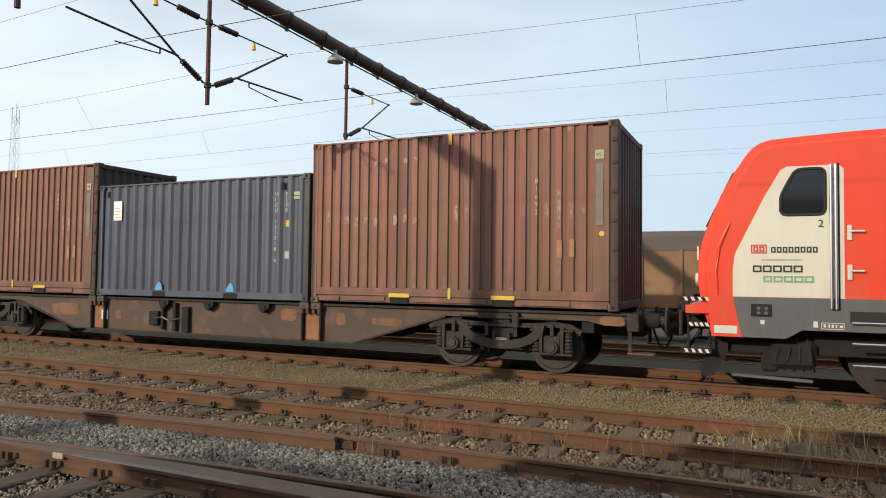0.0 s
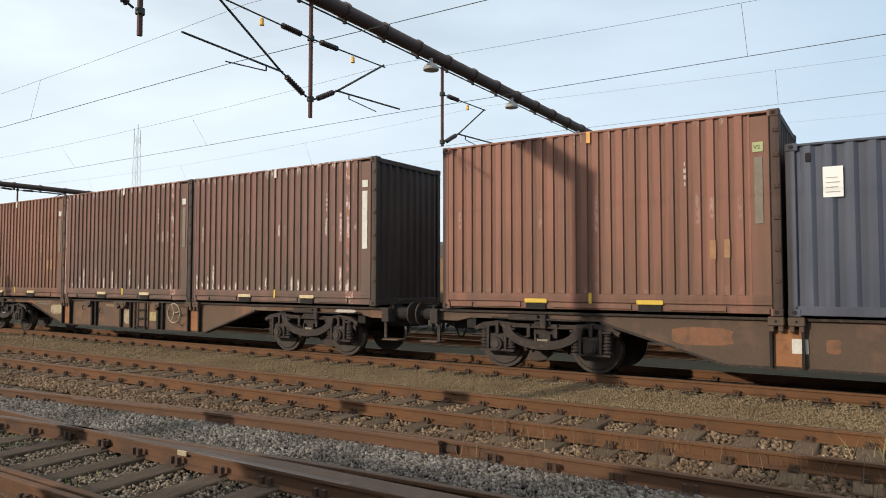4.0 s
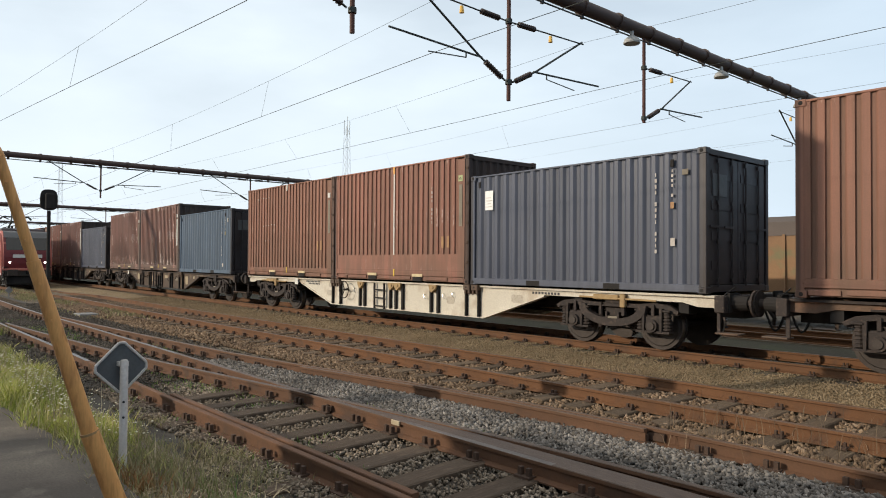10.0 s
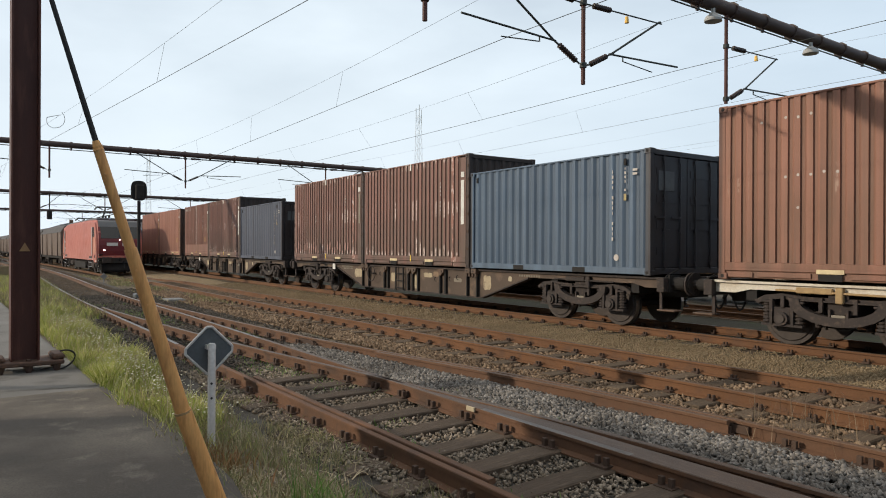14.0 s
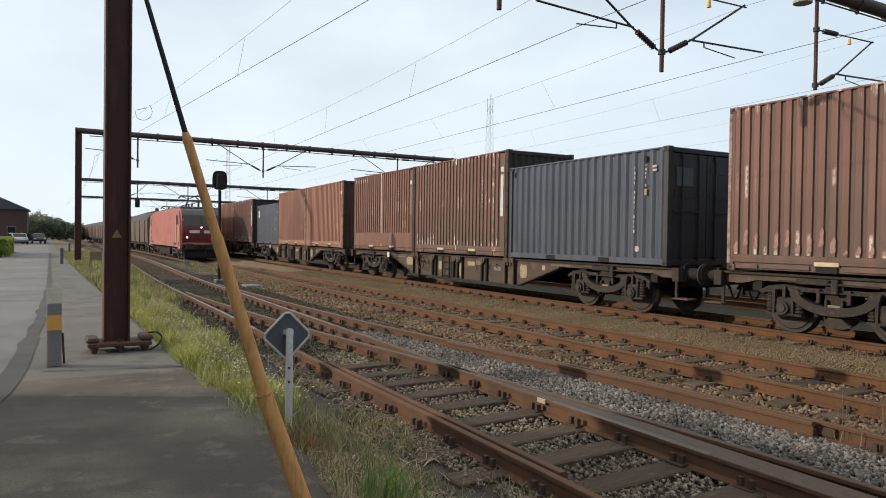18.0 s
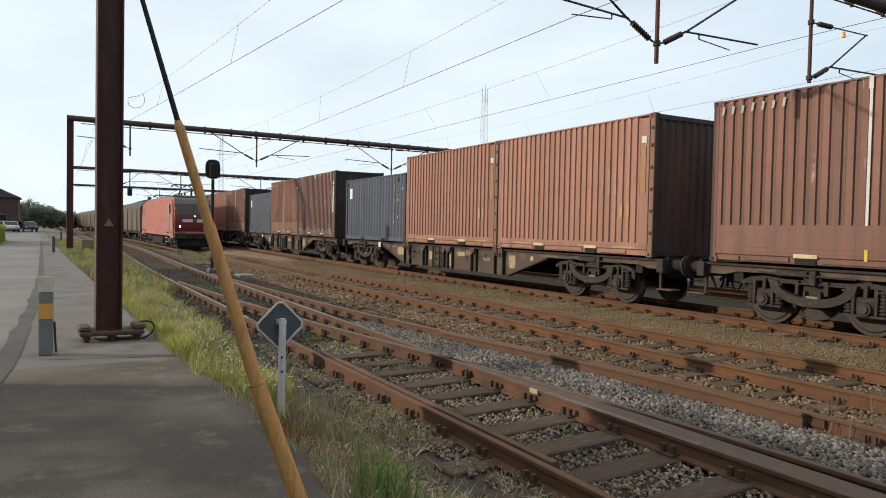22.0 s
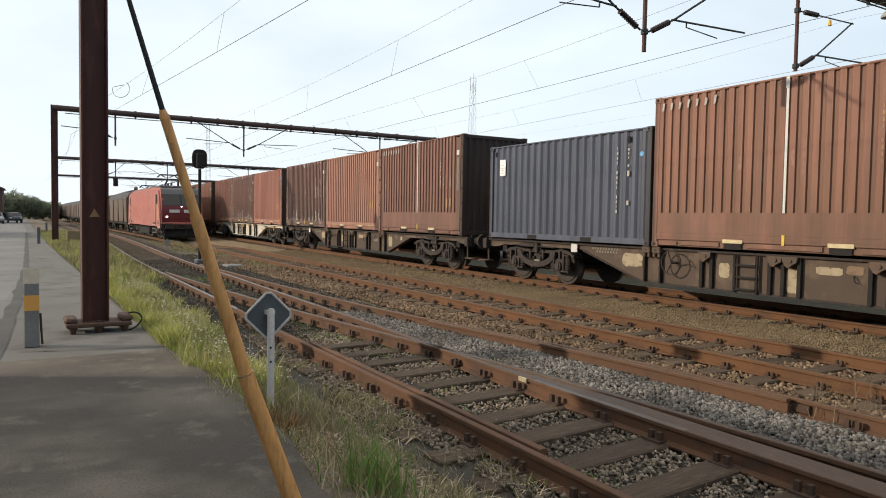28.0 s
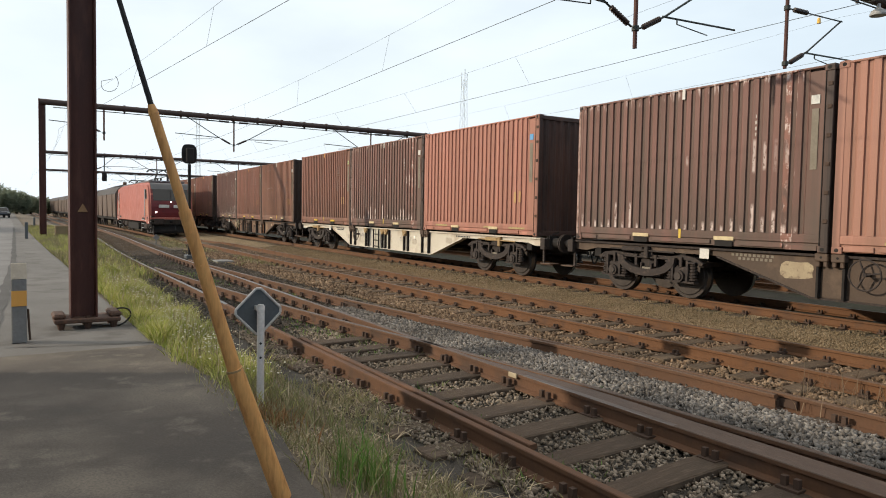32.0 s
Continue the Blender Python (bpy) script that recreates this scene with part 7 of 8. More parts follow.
# ---- lineside things ----
# raised road barrier boom
bo = thing("barrier_boom", "weathered yellow barrier boom with a thin black rod at its tip", "barrier")
pts = [Vector((-3.8, 1.399, 0.164)), Vector((-3.8, 1.138, 0.889)), Vector((-3.8, 0.745, 2.182)), Vector((-3.8, 0.43, 3.25))]
part("lower_boom", rod(B(), pts[0], pts[1] + (pts[1] - pts[2]) * -0.004, 0.049, 12, 0.0425), YPOLE, bo, "", True)
mid = pts[1] + (pts[2] - pts[1]) * 0.63
part("middle_boom", rod(B(), pts[1], mid, 0.0370, 12, 0.0300), YPOLE, bo, "", True)
part("upper_boom", rod(B(), mid - (pts[2] - pts[1]) * 0.02, pts[2], 0.0250, 12, 0.0232), YPOLE, bo, "", True)
part("joint_sleeve", rod(B(), pts[1] + (pts[1] - pts[2]) * 0.004, pts[1] - (pts[1] - pts[2]) * 0.004, 0.0428, 12), TANBRACKET, bo, "dull rim of the boom joint")
part("tip_rod", rod(B(), pts[2] - (pts[3] - pts[2]) * 0.02, pts[3], 0.0135, 8, 0.009), RUBBER, bo, "thin black tip rod")
part("tip_cap", rod(B(), pts[2] - (pts[3] - pts[2]).normalized() * 0.02, pts[2] + (pts[3] - pts[2]).normalized() * 0.025, 0.0250, 12, 0.016), YPOLE, bo)
for u in (0.42, 0.55, 0.7, 0.9):
    p = pts[1] + (pts[2] - pts[1]) * u
    part("bolt", rod(B(), p + Vector((0.02, -0.008, 0)), p + Vector((0.038, -0.009, 0)), 0.006, 8), YPOLE, bo)

# diamond board seen from behind
sg = thing("diamond_board", "grey-backed diamond railway board on a galvanised post", "sign")
part("post", lathe(B(), (-5.962, 1.955, -0.15), (-5.962, 1.955, 0.925), [(0.0, 0.031), (0.985, 0.031), (1.0, 0.024)], 16), GALV, sg, "", True)
bm = B()
r = 0.214
c, e = (-6.03, 1.955, 0.860), 0.022
ring = [(r - e, e), (e, r - e), (-e, r - e), (-r + e, e), (-r + e, -e), (-e, -r + e), (e, -r + e), (r - e, -e)]
a = [bm.verts.new((c[0], c[1] + y, c[2] + z)) for y, z in ring]
b = [bm.verts.new((c[0] - 0.012, c[1] + y, c[2] + z)) for y, z in ring]
bm.faces.new(a)
bm.faces.new(b[::-1])
for k in range(8):
    bm.faces.new((a[k], b[k], b[(k + 1) % 8], a[(k + 1) % 8]))
bd = part("board", bm, SIGNBACK, sg)
bm = B()
for k in range(8):
    (y0, z0), (y1, z1) = ring[k], ring[(k + 1) % 8]
    rod(bm, (c[0] + 0.002, c[1] + y0, c[2] + z0), (c[0] + 0.002, c[1] + y1, c[2] + z1), 0.011, 6)
part("rim", bm, GALV, bd, "folded pale metal rim")
part("clamp", box(B(), -6.028, -5.965, 1.918, 1.992, 0.875, 0.91), GALV, sg)
for z in (0.60, 0.48):
    part("post_hole", rod(B(), (-5.94, 1.948, z), (-5.928, 1.944, z), 0.010, 8), RUBBER, sg)


# square bollards with an amber band
def bollard(x, y, h, near):
    b = thing("bollard", "grey square steel bollard with an orange reflector band" if near else "slim dark bollard on the platform edge", "bollard", "bollards")
    w = 0.076 if near else 0.07
    z0 = 0.165
    part("body", box(B(), x - w, x + w, y - w, y + w, z0, z0 + h - (0.17 if near else 0.0), 0.010), CONCRETE if near else SIGNBACK, b)
    if near:
        bm = prism(B(), [(x + w, z0 + h - 0.17), (x - w, z0 + h - 0.17), (x - w, z0 + h), (x - w + 0.05, z0 + h)], y - w, y + w)
        part("cap", bm, CAPSTONE, b, "pale worn sloping top")
        part("reflector", box(B(), x + w - 0.004, x + w + 0.004, y - w + 0.002, y + w - 0.002, z0 + h * 0.47, z0 + h * 0.665), ORANGE_TAG, b, "orange reflector band")
        part("side_chain", tube(B(), [(x - 0.02, y + w + 0.012, z0 + h * 0.42), (x - 0.02, y + w + 0.02, z0 + h * 0.2), (x - 0.01, y + w + 0.03, z0 + 0.02)], 0.012), IRON, b)
    return b


bollard(-9.42, 0.262, 0.90, True)
bollard(-39.2, 0.97, 0.80, False)
bollard(-61.2, 1.95, 0.74, False)

# light signal seen from behind
sx, sy = -28.0, 6.105
sig = thing("light_signal", "black oval-backed light signal on a dark post", "signal")
part("post", rod(B(), (sx, sy, -0.2), (sx, sy, 3.45), 0.06, 10), DARK, sig, "", True)
bm = B()
pts = [(0.28 * math.copysign(abs(math.cos(t)) ** 0.6, math.cos(t)), 3.834 + 0.373 * math.copysign(abs(math.sin(t)) ** 0.7, math.sin(t))) for t in [2 * math.pi * k / 24 for k in range(24)]]
va = [bm.verts.new((sx, sy + y, z)) for y, z in pts]
vb = [bm.verts.new((sx - 0.05, sy + y, z)) for y, z in pts]
bm.faces.new(va)
bm.faces.new(vb[::-1])
for k in range(24):
    bm.faces.new((va[k], vb[k], vb[(k + 1) % 24], va[(k + 1) % 24]))
part("back_board", bm, DARK, sig, "rounded dark back board")
part("lamp_case", box(B(), sx + 0.0, sx + 0.18, sy - 0.14, sy + 0.14, 3.5, 4.05, 0.03), DARK, sig)
part("base", box(B(), sx - 0.25, sx + 0.25, sy - 0.16, sy + 0.16, -0.2, -0.02, 0.03), SIGNBACK, sig)
hs = thing("hanging_signal", "small black signal hanging from a far gantry", "signal")
part("hanger", rod(B(), (X3 + 0.1, 8.36, 6.8), (X3 + 0.1, 8.36, 5.1), 0.05, 8), DARK, hs)
part("lamp_head", box(B(), X3 - 0.05, X3 + 0.25, 8.14, 8.58, 4.35, 5.2, 0.06), DARK, hs)
part("lamp_visor", rod(B(), (X3 + 0.25, 8.36, 4.95), (X3 + 0.42, 8.36, 4.93), 0.14, 12), DARK, hs)
solo("concrete_slab", box(B(), -26.2, -25.4, 6.5, 7.1, -0.2, -0.10, 0.02), CONCRETE, "flat concrete cable cover beside the track", "slab")
solo("cable_cabinet", box(B(), -41.9, -41.4, 2.3, 2.9, -0.1, 0.75, 0.03), GRIT, "small olive-beige lineside cabinet in the grass", "cabinet")
mk = thing("track_marker", "small white lineside marker post", "marker")
part("post", rod(B(), (-40.5, 7.05, -0.2), (-40.5, 7.05, 0.06), 0.03, 8), CONCRETE, mk)
bm = box(B(), -0.02, 0.02, -0.13, 0.13, -0.13, 0.13, 0.005)
bmesh.ops.rotate(bm, cent=(0, 0, 0), matrix=Matrix.Rotation(math.pi / 4, 3, "X"), verts=bm.verts)
bmesh.ops.translate(bm, vec=(-40.46, 7.05, 0.17), verts=bm.verts)
part("board", bm, CONCRETE, mk)


# lattice radio mast
def lattice_mast(x, y, h, w, label):
    t = thing("radio_mast", label, "mast")
    for a in (-1, 1):
        for b in (-1, 1):
            part("leg", rod(B(), (x + a * w, y + b * w, 0), (x + a * w * 0.45, y + b * w * 0.45, h), w * 0.038, 5), MASTHAZE, t)
    bm = B()
    n = 16
    for k in range(n):
        z0, z1 = h * k / n, h * (k + 1) / n
        s0, s1 = w * (1 - 0.55 * k / n), w * (1 - 0.55 * (k + 1) / n)
        for a, b, c, d in ((-1, -1, 1, -1), (1, -1, 1, 1), (1, 1, -1, 1), (-1, 1, -1, -1)):
            rod(bm, (x + a * s0, y + b * s0, z0), (x + c * s1, y + d * s1, z1), w * 0.018, 4)
            rod(bm, (x + c * s0, y + d * s0, z0), (x + a * s1, y + b * s1, z1), w * 0.018, 4)
    part("bracing", bm, MASTHAZE, t)
    bm = B()
    for dx, dy, hh in ((-1, -1, 0.05), (1, 1, 0.04), (-1, 1, 0.08)):
        rod(bm, (x + dx * w * 0.45, y + dy * w * 0.45, h * 0.94), (x + dx * w * 0.45, y + dy * w * 0.45, h * (1 + hh)), w * 0.09, 5)
    part("antenna", bm, MASTHAZE, t)


lattice_mast(-300, 200, 71, 2.2, "tall thin lattice radio mast far behind the yard")
lattice_mast(-420, 95, 52, 1.6, "distant lattice mast above the tracks")

# far houses, trees, hedge and cars along the road
def house(x, y, w, d, h, roof_h, label, mat=BRICK):
    ho = thing("house", label, "house", "far houses")
    part("wall", box(B(), x - d / 2, x + d / 2, y - w / 2, y + w / 2, 0.1, h), mat, ho)
    bm = prism(B(), [(-w / 2 - 0.3, h - 0.1), (w / 2 + 0.3, h - 0.1), (0, h + roof_h)], x - d / 2 - 0.3, x + d / 2 + 0.3)
    for v in bm.verts:
        v.co = Vector((v.co.y, y + v.co.x, v.co.z))
    bmesh.ops.recalc_face_normals(bm, faces=bm.faces)
    ro = part("roof", bm, ROOF, ho)
    chim = part("chimney", box(B(), x - 0.4, x + 0.4, y + w * 0.1 - 0.35, y + w * 0.1 + 0.35, h + roof_h * 0.5, h + roof_h + 0.8), mat, ro)
    for k in range(max(2, int(w / 3))):
        for z in (1.2, 4.0):
            if z + 1.4 < h:
                yy = y - w / 2 + (k + 0.5) * w / max(2, int(w / 3))
                win = part("window", box(B(), x + d / 2 + 0.005, x + d / 2 + 0.05, yy - 0.55, yy + 0.55, z, z + 1.3), CONCRETE, ho)
                part("pane", box(B(), x + d / 2 + 0.05, x + d / 2 + 0.06, yy - 0.47, yy + 0.47, z + 0.08, z + 1.22), GLASS, win)


house(-118, -7.2, 11, 12, 4.9, 2.6, "dark red brick house beside the road")
house(-170, 21.5, 12, 14, 4.6, 2.2, "grey-roofed yard building beside the tracks", FRAME["brown"])


def tree(x, y, h, seed):
    rng = random.Random(seed)
    t = thing("tree", "dense leafy tree at the roadside, paled for haze", "tree", "far trees")
    bm = B()
    rod(bm, (x, y, 0), (x, y, h * 0.45), 0.05 * h, 8, 0.03 * h)
    for k in range(5):
        a = rng.uniform(0, 6.28)
        rod(bm, (x, y, h * 0.35), (x + math.cos(a) * h * 0.25, y + math.sin(a) * h * 0.25, h * 0.7), 0.02 * h, 6, 0.008 * h)
    part("trunk", bm, BARK, t)
    verts, faces = [], []
    for k in range(3200):
        u = rng.uniform(0, 6.28)
        v = rng.uniform(-1, 1)
        rr = rng.uniform(0.45, 1.0) * (0.85 + 0.35 * noise.noise((u * 1.3 + seed, v * 2.2, seed * 0.7)))
        cx = x + h * 0.46 * rr * math.cos(u) * math.sqrt(max(0.02, 1 - v * v))
        cy = y + h * 0.42 * rr * math.sin(u) * math.sqrt(max(0.02, 1 - v * v))
        cz = max(0.15, h * 0.48 + h * 0.5 * rr * v)
        s = rng.uniform(0.14, 0.36)
        n0 = len(verts)
        for _ in range(4):
            verts.append((cx + rng.uniform(-s, s), cy + rng.uniform(-s, s), cz + rng.uniform(-s, s) * 0.8))
        faces += [(n0, n0 + 1, n0 + 2), (n0, n0 + 2, n0 + 3)]
    me = bpy.data.meshes.new("crown")
    me.from_pydata(verts, [], faces)
    me.materials.append(HAZELEAF)
    part("crown", me, None, t, "uneven leafy crown")


for k, (x, y, h) in enumerate(((-176, -3.2, 6.3), (-182, -1.0, 7.0), (-178, 0.6, 5.9), (-186, 2.2, 6.0), (-180, 3.4, 5.2), (-188, 5.0, 4.6), (-182, 6.6, 4.3), (-190, 8.4, 4.0), (-170, -5.8, 6.6), (-200, -14, 9), (-240, 40, 8), (-250, 52, 9))):
    tree(x, y, h, 31 + k)
bm = B()
box(bm, -62, -50, -6.5, -1.8, 0.05, 1.30, 0.1)
bmesh.ops.subdivide_edges(bm, edges=bm.edges, cuts=7, use_grid_fill=True)
for v in bm.verts:
    v.co += Vector([noise.noise(v.co * 2.3 + Vector((k * 9.0, 0, 0))) * 0.22 for k in range(3)])
hedge = thing("hedge", "low clipped yellow-green hedge beside the road", "hedge")
part("core", bm, HEDGE, hedge)
rng = random.Random(77)
verts, faces = [], []
for k in range(5200):
    side = rng.random()
    p = (rng.uniform(-62, -50), rng.uniform(-6.5, -1.8), 1.30) if side < 0.3 else (rng.uniform(-62, -50), -1.8, rng.uniform(0.1, 1.3)) if side < 0.65 else (-50.0, rng.uniform(-6.5, -1.8), rng.uniform(0.1, 1.3))
    n0 = len(verts)
    for _ in range(3):
        verts.append(tuple(v + rng.uniform(-0.13, 0.13) for v in p))
    faces.append((n0, n0 + 1, n0 + 2))
me = bpy.data.meshes.new("leaves")
me.from_pydata(verts, [], faces)
me.materials.append(HEDGE)
part("leaves", me, None, hedge)["kind"] = "stuff"


def car(x, y, paint, label):
    c = thing("car", label, "car", "parked cars")
    body = [(-2.1, 0.3), (2.1, 0.3), (2.15, 0.75), (1.5, 0.88), (0.8, 1.38), (-1.3, 1.42), (-2.0, 0.95), (-2.15, 0.7)]
    bm = prism(B(), body, -0.85, 0.85)
    bmesh.ops.bevel(bm, geom=list(bm.edges), offset=0.07, segments=2, affect="EDGES")
    part("body", bm, paint, c, "", True)
    part("window", prism(B(), [(-1.75, 0.95), (1.3, 0.95), (0.75, 1.32), (-1.25, 1.35)], -0.87, 0.87), GLASS, c)
    part("windscreen", prism(B(), [(1.42, 0.93), (1.46, 0.93), (0.86, 1.36), (0.82, 1.35)], -0.7, 0.7), GLASS, c)
    for a in (-1.3, 1.35):
        for s in (-1, 1):
            wh = part("wheel", rod(B(), (a, s * 0.72, 0.31), (a, s * 0.88, 0.31), 0.31, 18), RUBBER, c)
            part("rim", rod(B(), (a, s * 0.885, 0.31), (a, s * 0.89, 0.31), 0.19, 12), GALV, wh)
    for s in (-1, 1):
        part("headlight", box(B(), 2.08, 2.16, s * 0.6 - 0.14, s * 0.6 + 0.14, 0.62, 0.74), LAMPOFF, c)
    c.matrix_basis = pose(x, y, 0.16, 0, 0, 12)


car(-104, -2.6, CARSILVER, "silver car parked at the roadside")
car(-112, -0.6, CARDARK, "dark car parked at the roadside")

# unseen building behind the camera, shaped to cast the shade on the near tracks
bm = B()
box(bm, -11.6, 45, -16, -7.0, 0.1, 4.75)
box(bm, -11.8, 45.2, -16.2, -6.8, 4.75, 4.9)
prism(bm, [(-9.9, 4.9), (-1.1, 4.9), (-5.5, 8.25)], -16.2, -6.8)
solo("shed", bm, BRICK, "unseen brick shed, its cross gable added to cast shade", "shed", kind="structure")

# ---- ballast and plants ----
def between_sleepers(x, y):
    """Thins the stones that would cover a timber of the two main tracks."""
    u = np.abs((x + 40 + 0.31) % 0.62 - 0.31) < 0.15
    on = (np.abs(y - 8.75) < 1.25) | (np.abs(y - 13.0) < 1.25)
    return off_rails(x, y) & (~(u & on) | (np.abs(np.sin(x * 91.7 + y * 57.3)) < 0.10))


def low_bed(x, y):
    return np.interp(y, [6.6, 7.3, 8.75, 9.75, 11.0, 11.75, 13.3], [-0.185, -0.205, -0.215, -0.20, -0.18, -0.115, -0.115]) + 0.01


scatter("ballast_near", 30000, (-15, 3, 6.75, 9.75), 0.031, STONE, "warm pale broken ballast stones", 5, low_bed, between_sleepers)
scatter("gravel_near", 46000, (-15, 4, 9.5, 12.2), 0.015, PEBBLE, "fine olive-beige gravel between the main tracks", 25, low_bed, between_sleepers)
scatter("ballast_side", 13000, (-34, -15, 6.5, 9.75), 0.038, STONE, "warm pale broken ballast stones", 6, low_bed, between_sleepers)
scatter("gravel_side", 16000, (-36, -15, 9.5, 12.2), 0.020, PEBBLE, "fine olive-beige gravel between the main tracks", 26, low_bed, between_sleepers)
scatter("ballast_grey", 40000, (-14, 4, 5.15, 6.62), 0.026, GREYSTONE, "fresh grey crushed ballast between the tracks", 7, lambda x, y: bed(x, y) + 0.04 * np.clip(1 - np.abs(y - 5.9) / 0.6, 0, 1) + 0.02, lambda x, y: (y > np.array([B_NEAR(a) for a in x]) + 0.1) & (y < np.array([B_FAR(a) for a in x]) - 0.1) & (x > -13 + (y - 5.3)))
scatter("ballast_siding", 24000, (-11, 4, 3.0, 5.3), 0.020, CHIP, "dark grey-brown chips between siding timbers", 8, lambda x, y: bed(x, y) + 0.015)
scatter("cinders", 20000, (-34, -10.5, 2.8, 6.5), 0.022, ASH, "dark cinders over the buried siding timbers", 28, lambda x, y: bed(x, y) + 0.02)
scatter("verge_grit", 4500, (-6.5, 1, 1.6, 2.8), 0.014, CHIP, "scattered grit on the bare verge soil", 29, bed)


def patchy(x, y, sx=0.35, sy=0.8, seed=0.0):
    return np.array([noise.noise((a * sx, b * sy, seed)) for a, b in zip(x, y)])


def verge(x, y):
    """Where the verge grass stands: thick clumps with thin places between, ending before the board."""
    inner = np.where(x < -12, 2.9, 2.45 + (-6.3 - x) * 0.08)
    return np.clip(0.5 + 2.0 * patchy(x, y, 0.9, 1.7), 0.06, 1) * np.clip((inner - y) / 0.5, 0, 1) * np.clip((-6.5 - x) / 1.0, 0.04, 1.0)


def tufty(x, y):
    return np.clip(0.85 + 1.3 * patchy(x, y, 1.6, 2.6, 2.0), 0.35, 1.7)


def clump(cx, cy, rx, ry):
    return lambda x, y: np.exp(-(((x - cx) / rx) ** 2 + ((y - cy) / ry) ** 2))


blades("verge_grass", 130000, (-20, -5.7, 1.56, 3.05), 0.19, GRASS, "tall sunlit yellow-green verge grass along the platform", 11, bed, verge, 0.7, 0.0045, tufty)
blades("seed_stems", 4200, (-20, -5.9, 1.6, 2.8), 0.36, STRAW, "thin pale seed stems above the verge grass", 22, bed, verge, 0.35, 0.0025)
blades("far_verge_grass", 18000, (-60, -20, 1.45, 3.3), 0.24, GRASS, "tall green verge grass further down", 12, bed, lambda x, y: np.clip(0.6 + 1.2 * patchy(x, y, 0.35, 0.9, 4.0), 0.1, 1), 0.4, 0.012)
blades("far_dry_grass", 16000, (-60, -20, 1.45, 3.5), 0.24, DRYGRASS, "faded beige grass further down the verge", 34, bed, None, 0.5, 0.012)
edge_of = lambda x: np.interp(x, PX, PE)
blades("path_edge_grass", 30000, (-64, -19, -0.1, 1.7), 0.20, DRYGRASS, "olive-beige grass along the far platform edge", 35, bed, lambda x, y: np.where(y + np.array([bend(t) for t in x]) > edge_of(x) + 0.03, 0.9, 0.0), 0.5, 0.011)
blades("path_edge_tufts", 16000, (-64, -19, -0.1, 1.7), 0.22, GRASS, "green tufts along the far platform edge", 36, bed, lambda x, y: np.where(y + np.array([bend(t) for t in x]) > edge_of(x) + 0.03, np.clip(0.4 + 1.6 * patchy(x, y, 0.3, 0.9, 6.0), 0, 1), 0.0), 0.5, 0.011)
blades("yard_weeds", 9000, (-52, -22, 6.1, 8.0), 0.10, DRYGRASS, "low beige weeds between the far tracks", 37, bed, lambda x, y: np.clip(0.2 + 1.8 * patchy(x, y, 0.25, 0.8, 9.0), 0, 1), 0.7, 0.012)
blades("dry_verge_grass", 22000, (-8.5, -1.0, 1.55, 3.2), 0.085, DRYGRASS, "short dry grass on the bare siding edge", 13, bed, lambda x, y: np.clip(0.22 + 1.9 * patchy(x, y, 1.3, 1.8, 3.0), 0.03, 1), 0.9, 0.003, tufty)
blades("sign_weeds", 5200, (-7.4, -4.6, 1.6, 2.9), 0.16, DRYGRASS, "loose yellowed weeds round the board's post", 17, bed, clump(-6.2, 2.1, 0.8, 0.45), 0.6, 0.0035)
blades("red_weeds", 1500, (-6.4, -4.6, 1.55, 2.2), 0.13, RUSTLEAF, "red-brown withered weeds at the board's foot", 18, bed, clump(-5.55, 1.9, 0.45, 0.16), 0.7, 0.005)
blades("grass_tuft", 2600, (-4.7, -3.2, 1.6, 2.5), 0.34, TUFT, "dense dark green grass tuft beside the siding", 14, bed, clump(-3.95, 1.98, 0.18, 0.14), 0.55, 0.004)
blades("tuft_fringe", 3600, (-5.2, -2.8, 1.6, 2.8), 0.20, DRYGRASS, "yellowed grass round the green tuft", 19, bed, clump(-4.1, 2.0, 0.5, 0.28), 0.8, 0.003)
blades("straw", 9000, (-6.8, 0.5, 1.62, 3.3), 0.045, STRAW, "bleached straw and twigs lying on the soil", 20, bed, lambda x, y: np.clip(0.3 + 1.4 * patchy(x, y, 0.9, 1.2, 8.0), 0.05, 1), 4.5, 0.004)
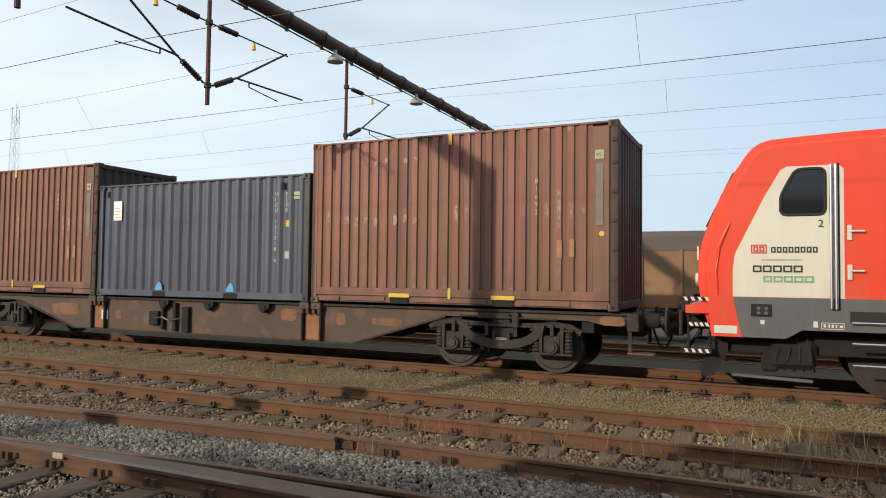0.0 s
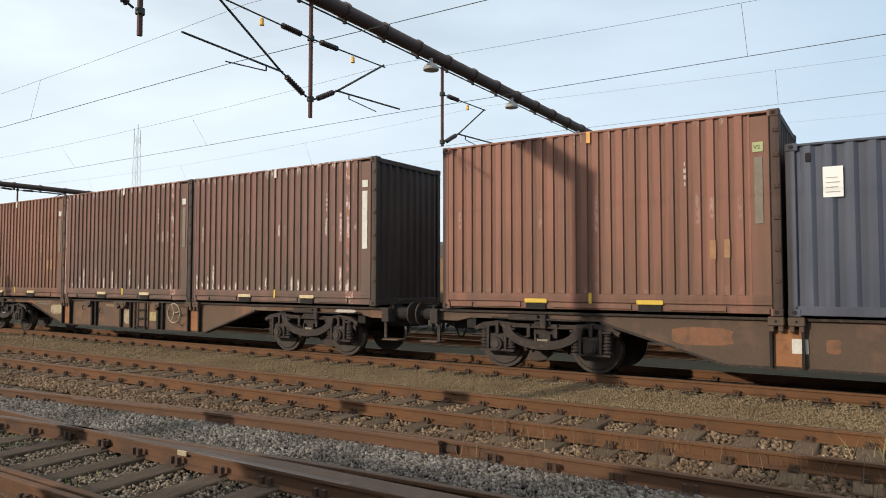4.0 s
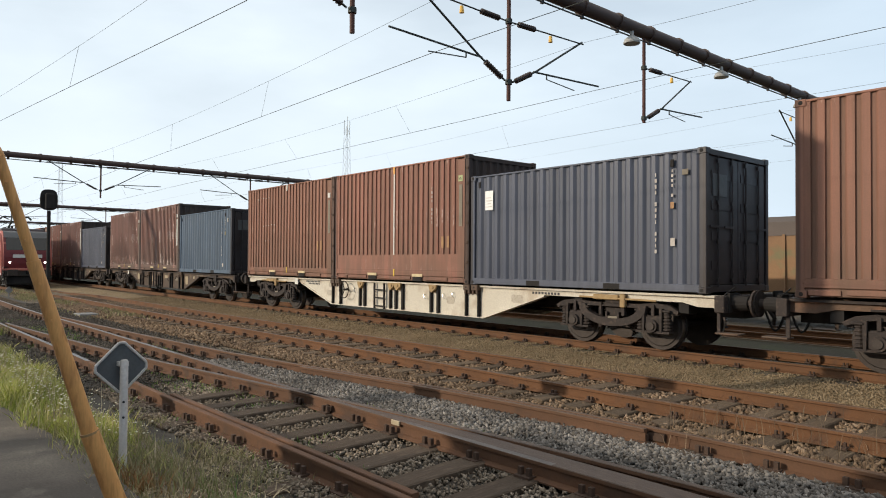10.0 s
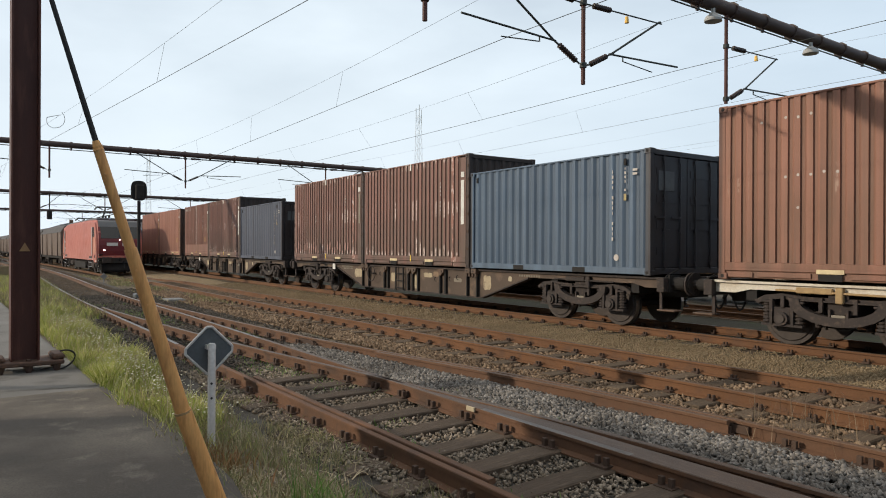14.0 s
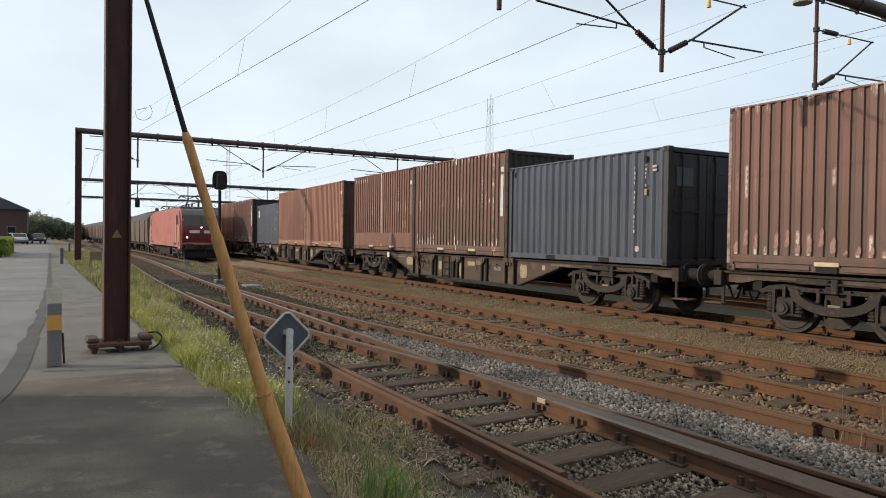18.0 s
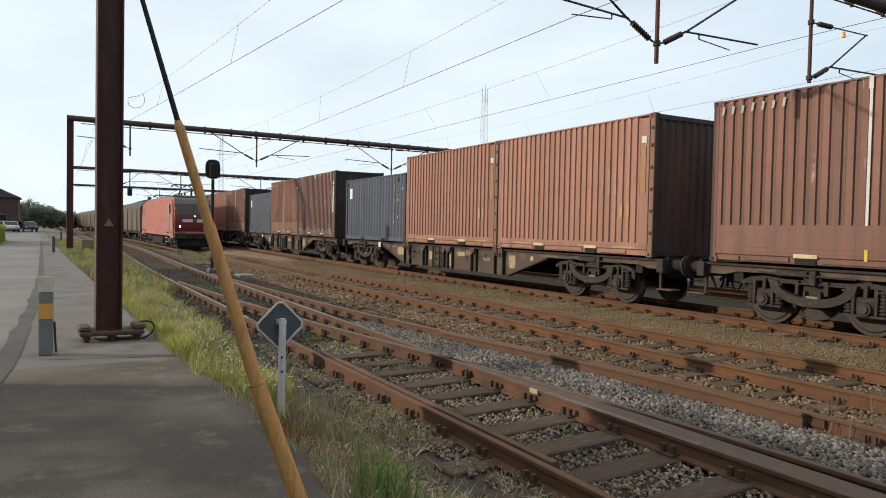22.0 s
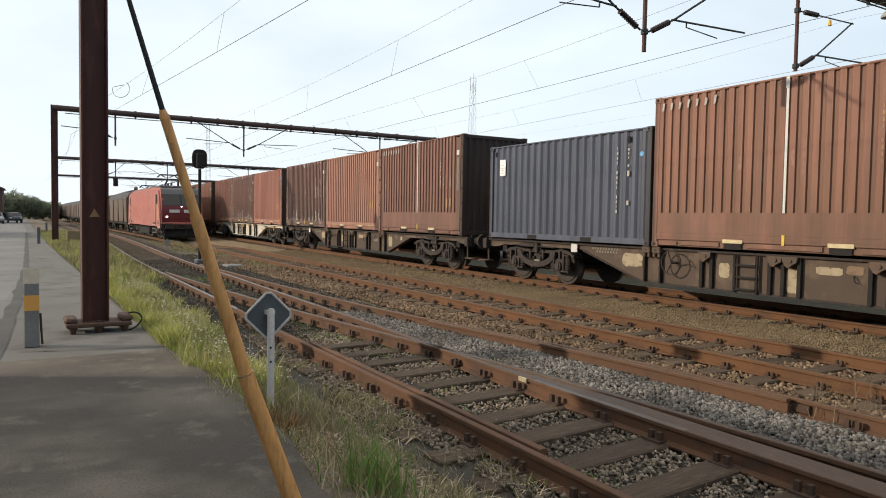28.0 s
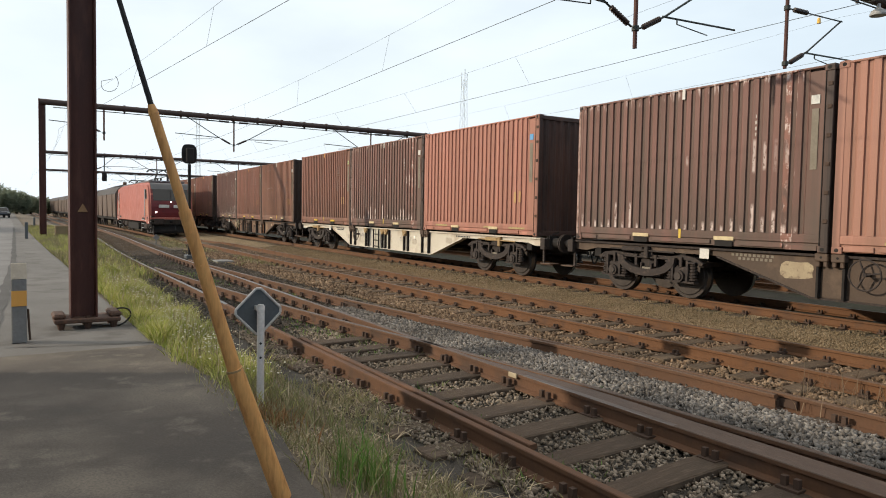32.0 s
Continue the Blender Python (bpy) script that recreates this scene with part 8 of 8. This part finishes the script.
blades("siding_weeds", 15000, (-26, -2, 3.2, 5.6), 0.075, TUFT, "short weeds between the siding rails", 15, bed, lambda x, y: np.clip(patchy(x, y, 0.7, 1.0, 5.0) * 1.8, 0, 1), 0.7, 0.004)
blades("rail_weeds", 420, (-4.2, 1.4, 7.6, 9.9), 0.20, STALK, "brown withered weeds along the second track", 31, bed, lambda x, y: np.clip(patchy(x, y, 1.4, 1.6, 8.0) * 3 - 0.5, 0, 1), 0.6, 0.0045)
blades("track_weeds", 900, (-0.6, 1.6, 7.9, 9.6), 0.34, DRYGRASS, "grey-green weeds standing between the rails", 33, bed, clump(0.45, 8.75, 0.5, 0.45), 0.6, 0.0045)
blades("dry_stalks", 420, (-4.5, 1.2, 6.6, 8.3), 0.36, STALK, "dry brown weed stalks between the rails", 16, bed, None, 0.5, 0.003)
rng = np.random.default_rng(21)
bm = B()
for k in range(1100):
    x, y = -6.6 - 15.4 * rng.beta(1.3, 2.0), 1.68 + 0.95 * rng.beta(2, 2)
    z = float(bed(x, y)) + rng.uniform(0.13, 0.30)
    bmesh.ops.create_icosphere(bm, subdivisions=1, radius=rng.uniform(0.006, 0.013), matrix=Matrix.Translation((x, y + bend(x), z)) @ Matrix.Diagonal((1, 1, 0.5, 1)))
solo("daisies", bm, PETAL, "small white flowers in the verge grass", "flowers", kind="stuff")


# ---- what moves ----
def run(t):
    """The train's way along the track at t seconds, by its slowly growing speed."""
    return ((1.87442549e-05 * t - 1.08956065e-03) * t + 6.45007846e-02) * t * t + 3.00274339 * t - 2.28006743


def motions():
    times = [float(t) for t in range(33)]
    for ob, centre, dx, dz in MOVERS:
        walk(ob, [(t, along(run(t) + centre, 13.0) @ Matrix.Translation((dx, 0, dz))) for t in times])
    steps = [k / 10 for k in range(321)]
    for w in WHEELS:
        x, _, z = w.location
        walk(w, [(t, Matrix.Translation((x, 0, z)) @ Matrix.Rotation(run(t) / 0.46, 4, "Y")) for t in steps])
    for bogie_ob in loco.children:
        if bogie_ob.name.startswith("bogie"):
            for w in bogie_ob.children:
                x, _, z = w.location
                walk(w, [(t, Matrix.Translation((x, 0, z)) @ Matrix.Rotation(run(t) / 0.57, 4, "Y")) for t in steps])


motions()
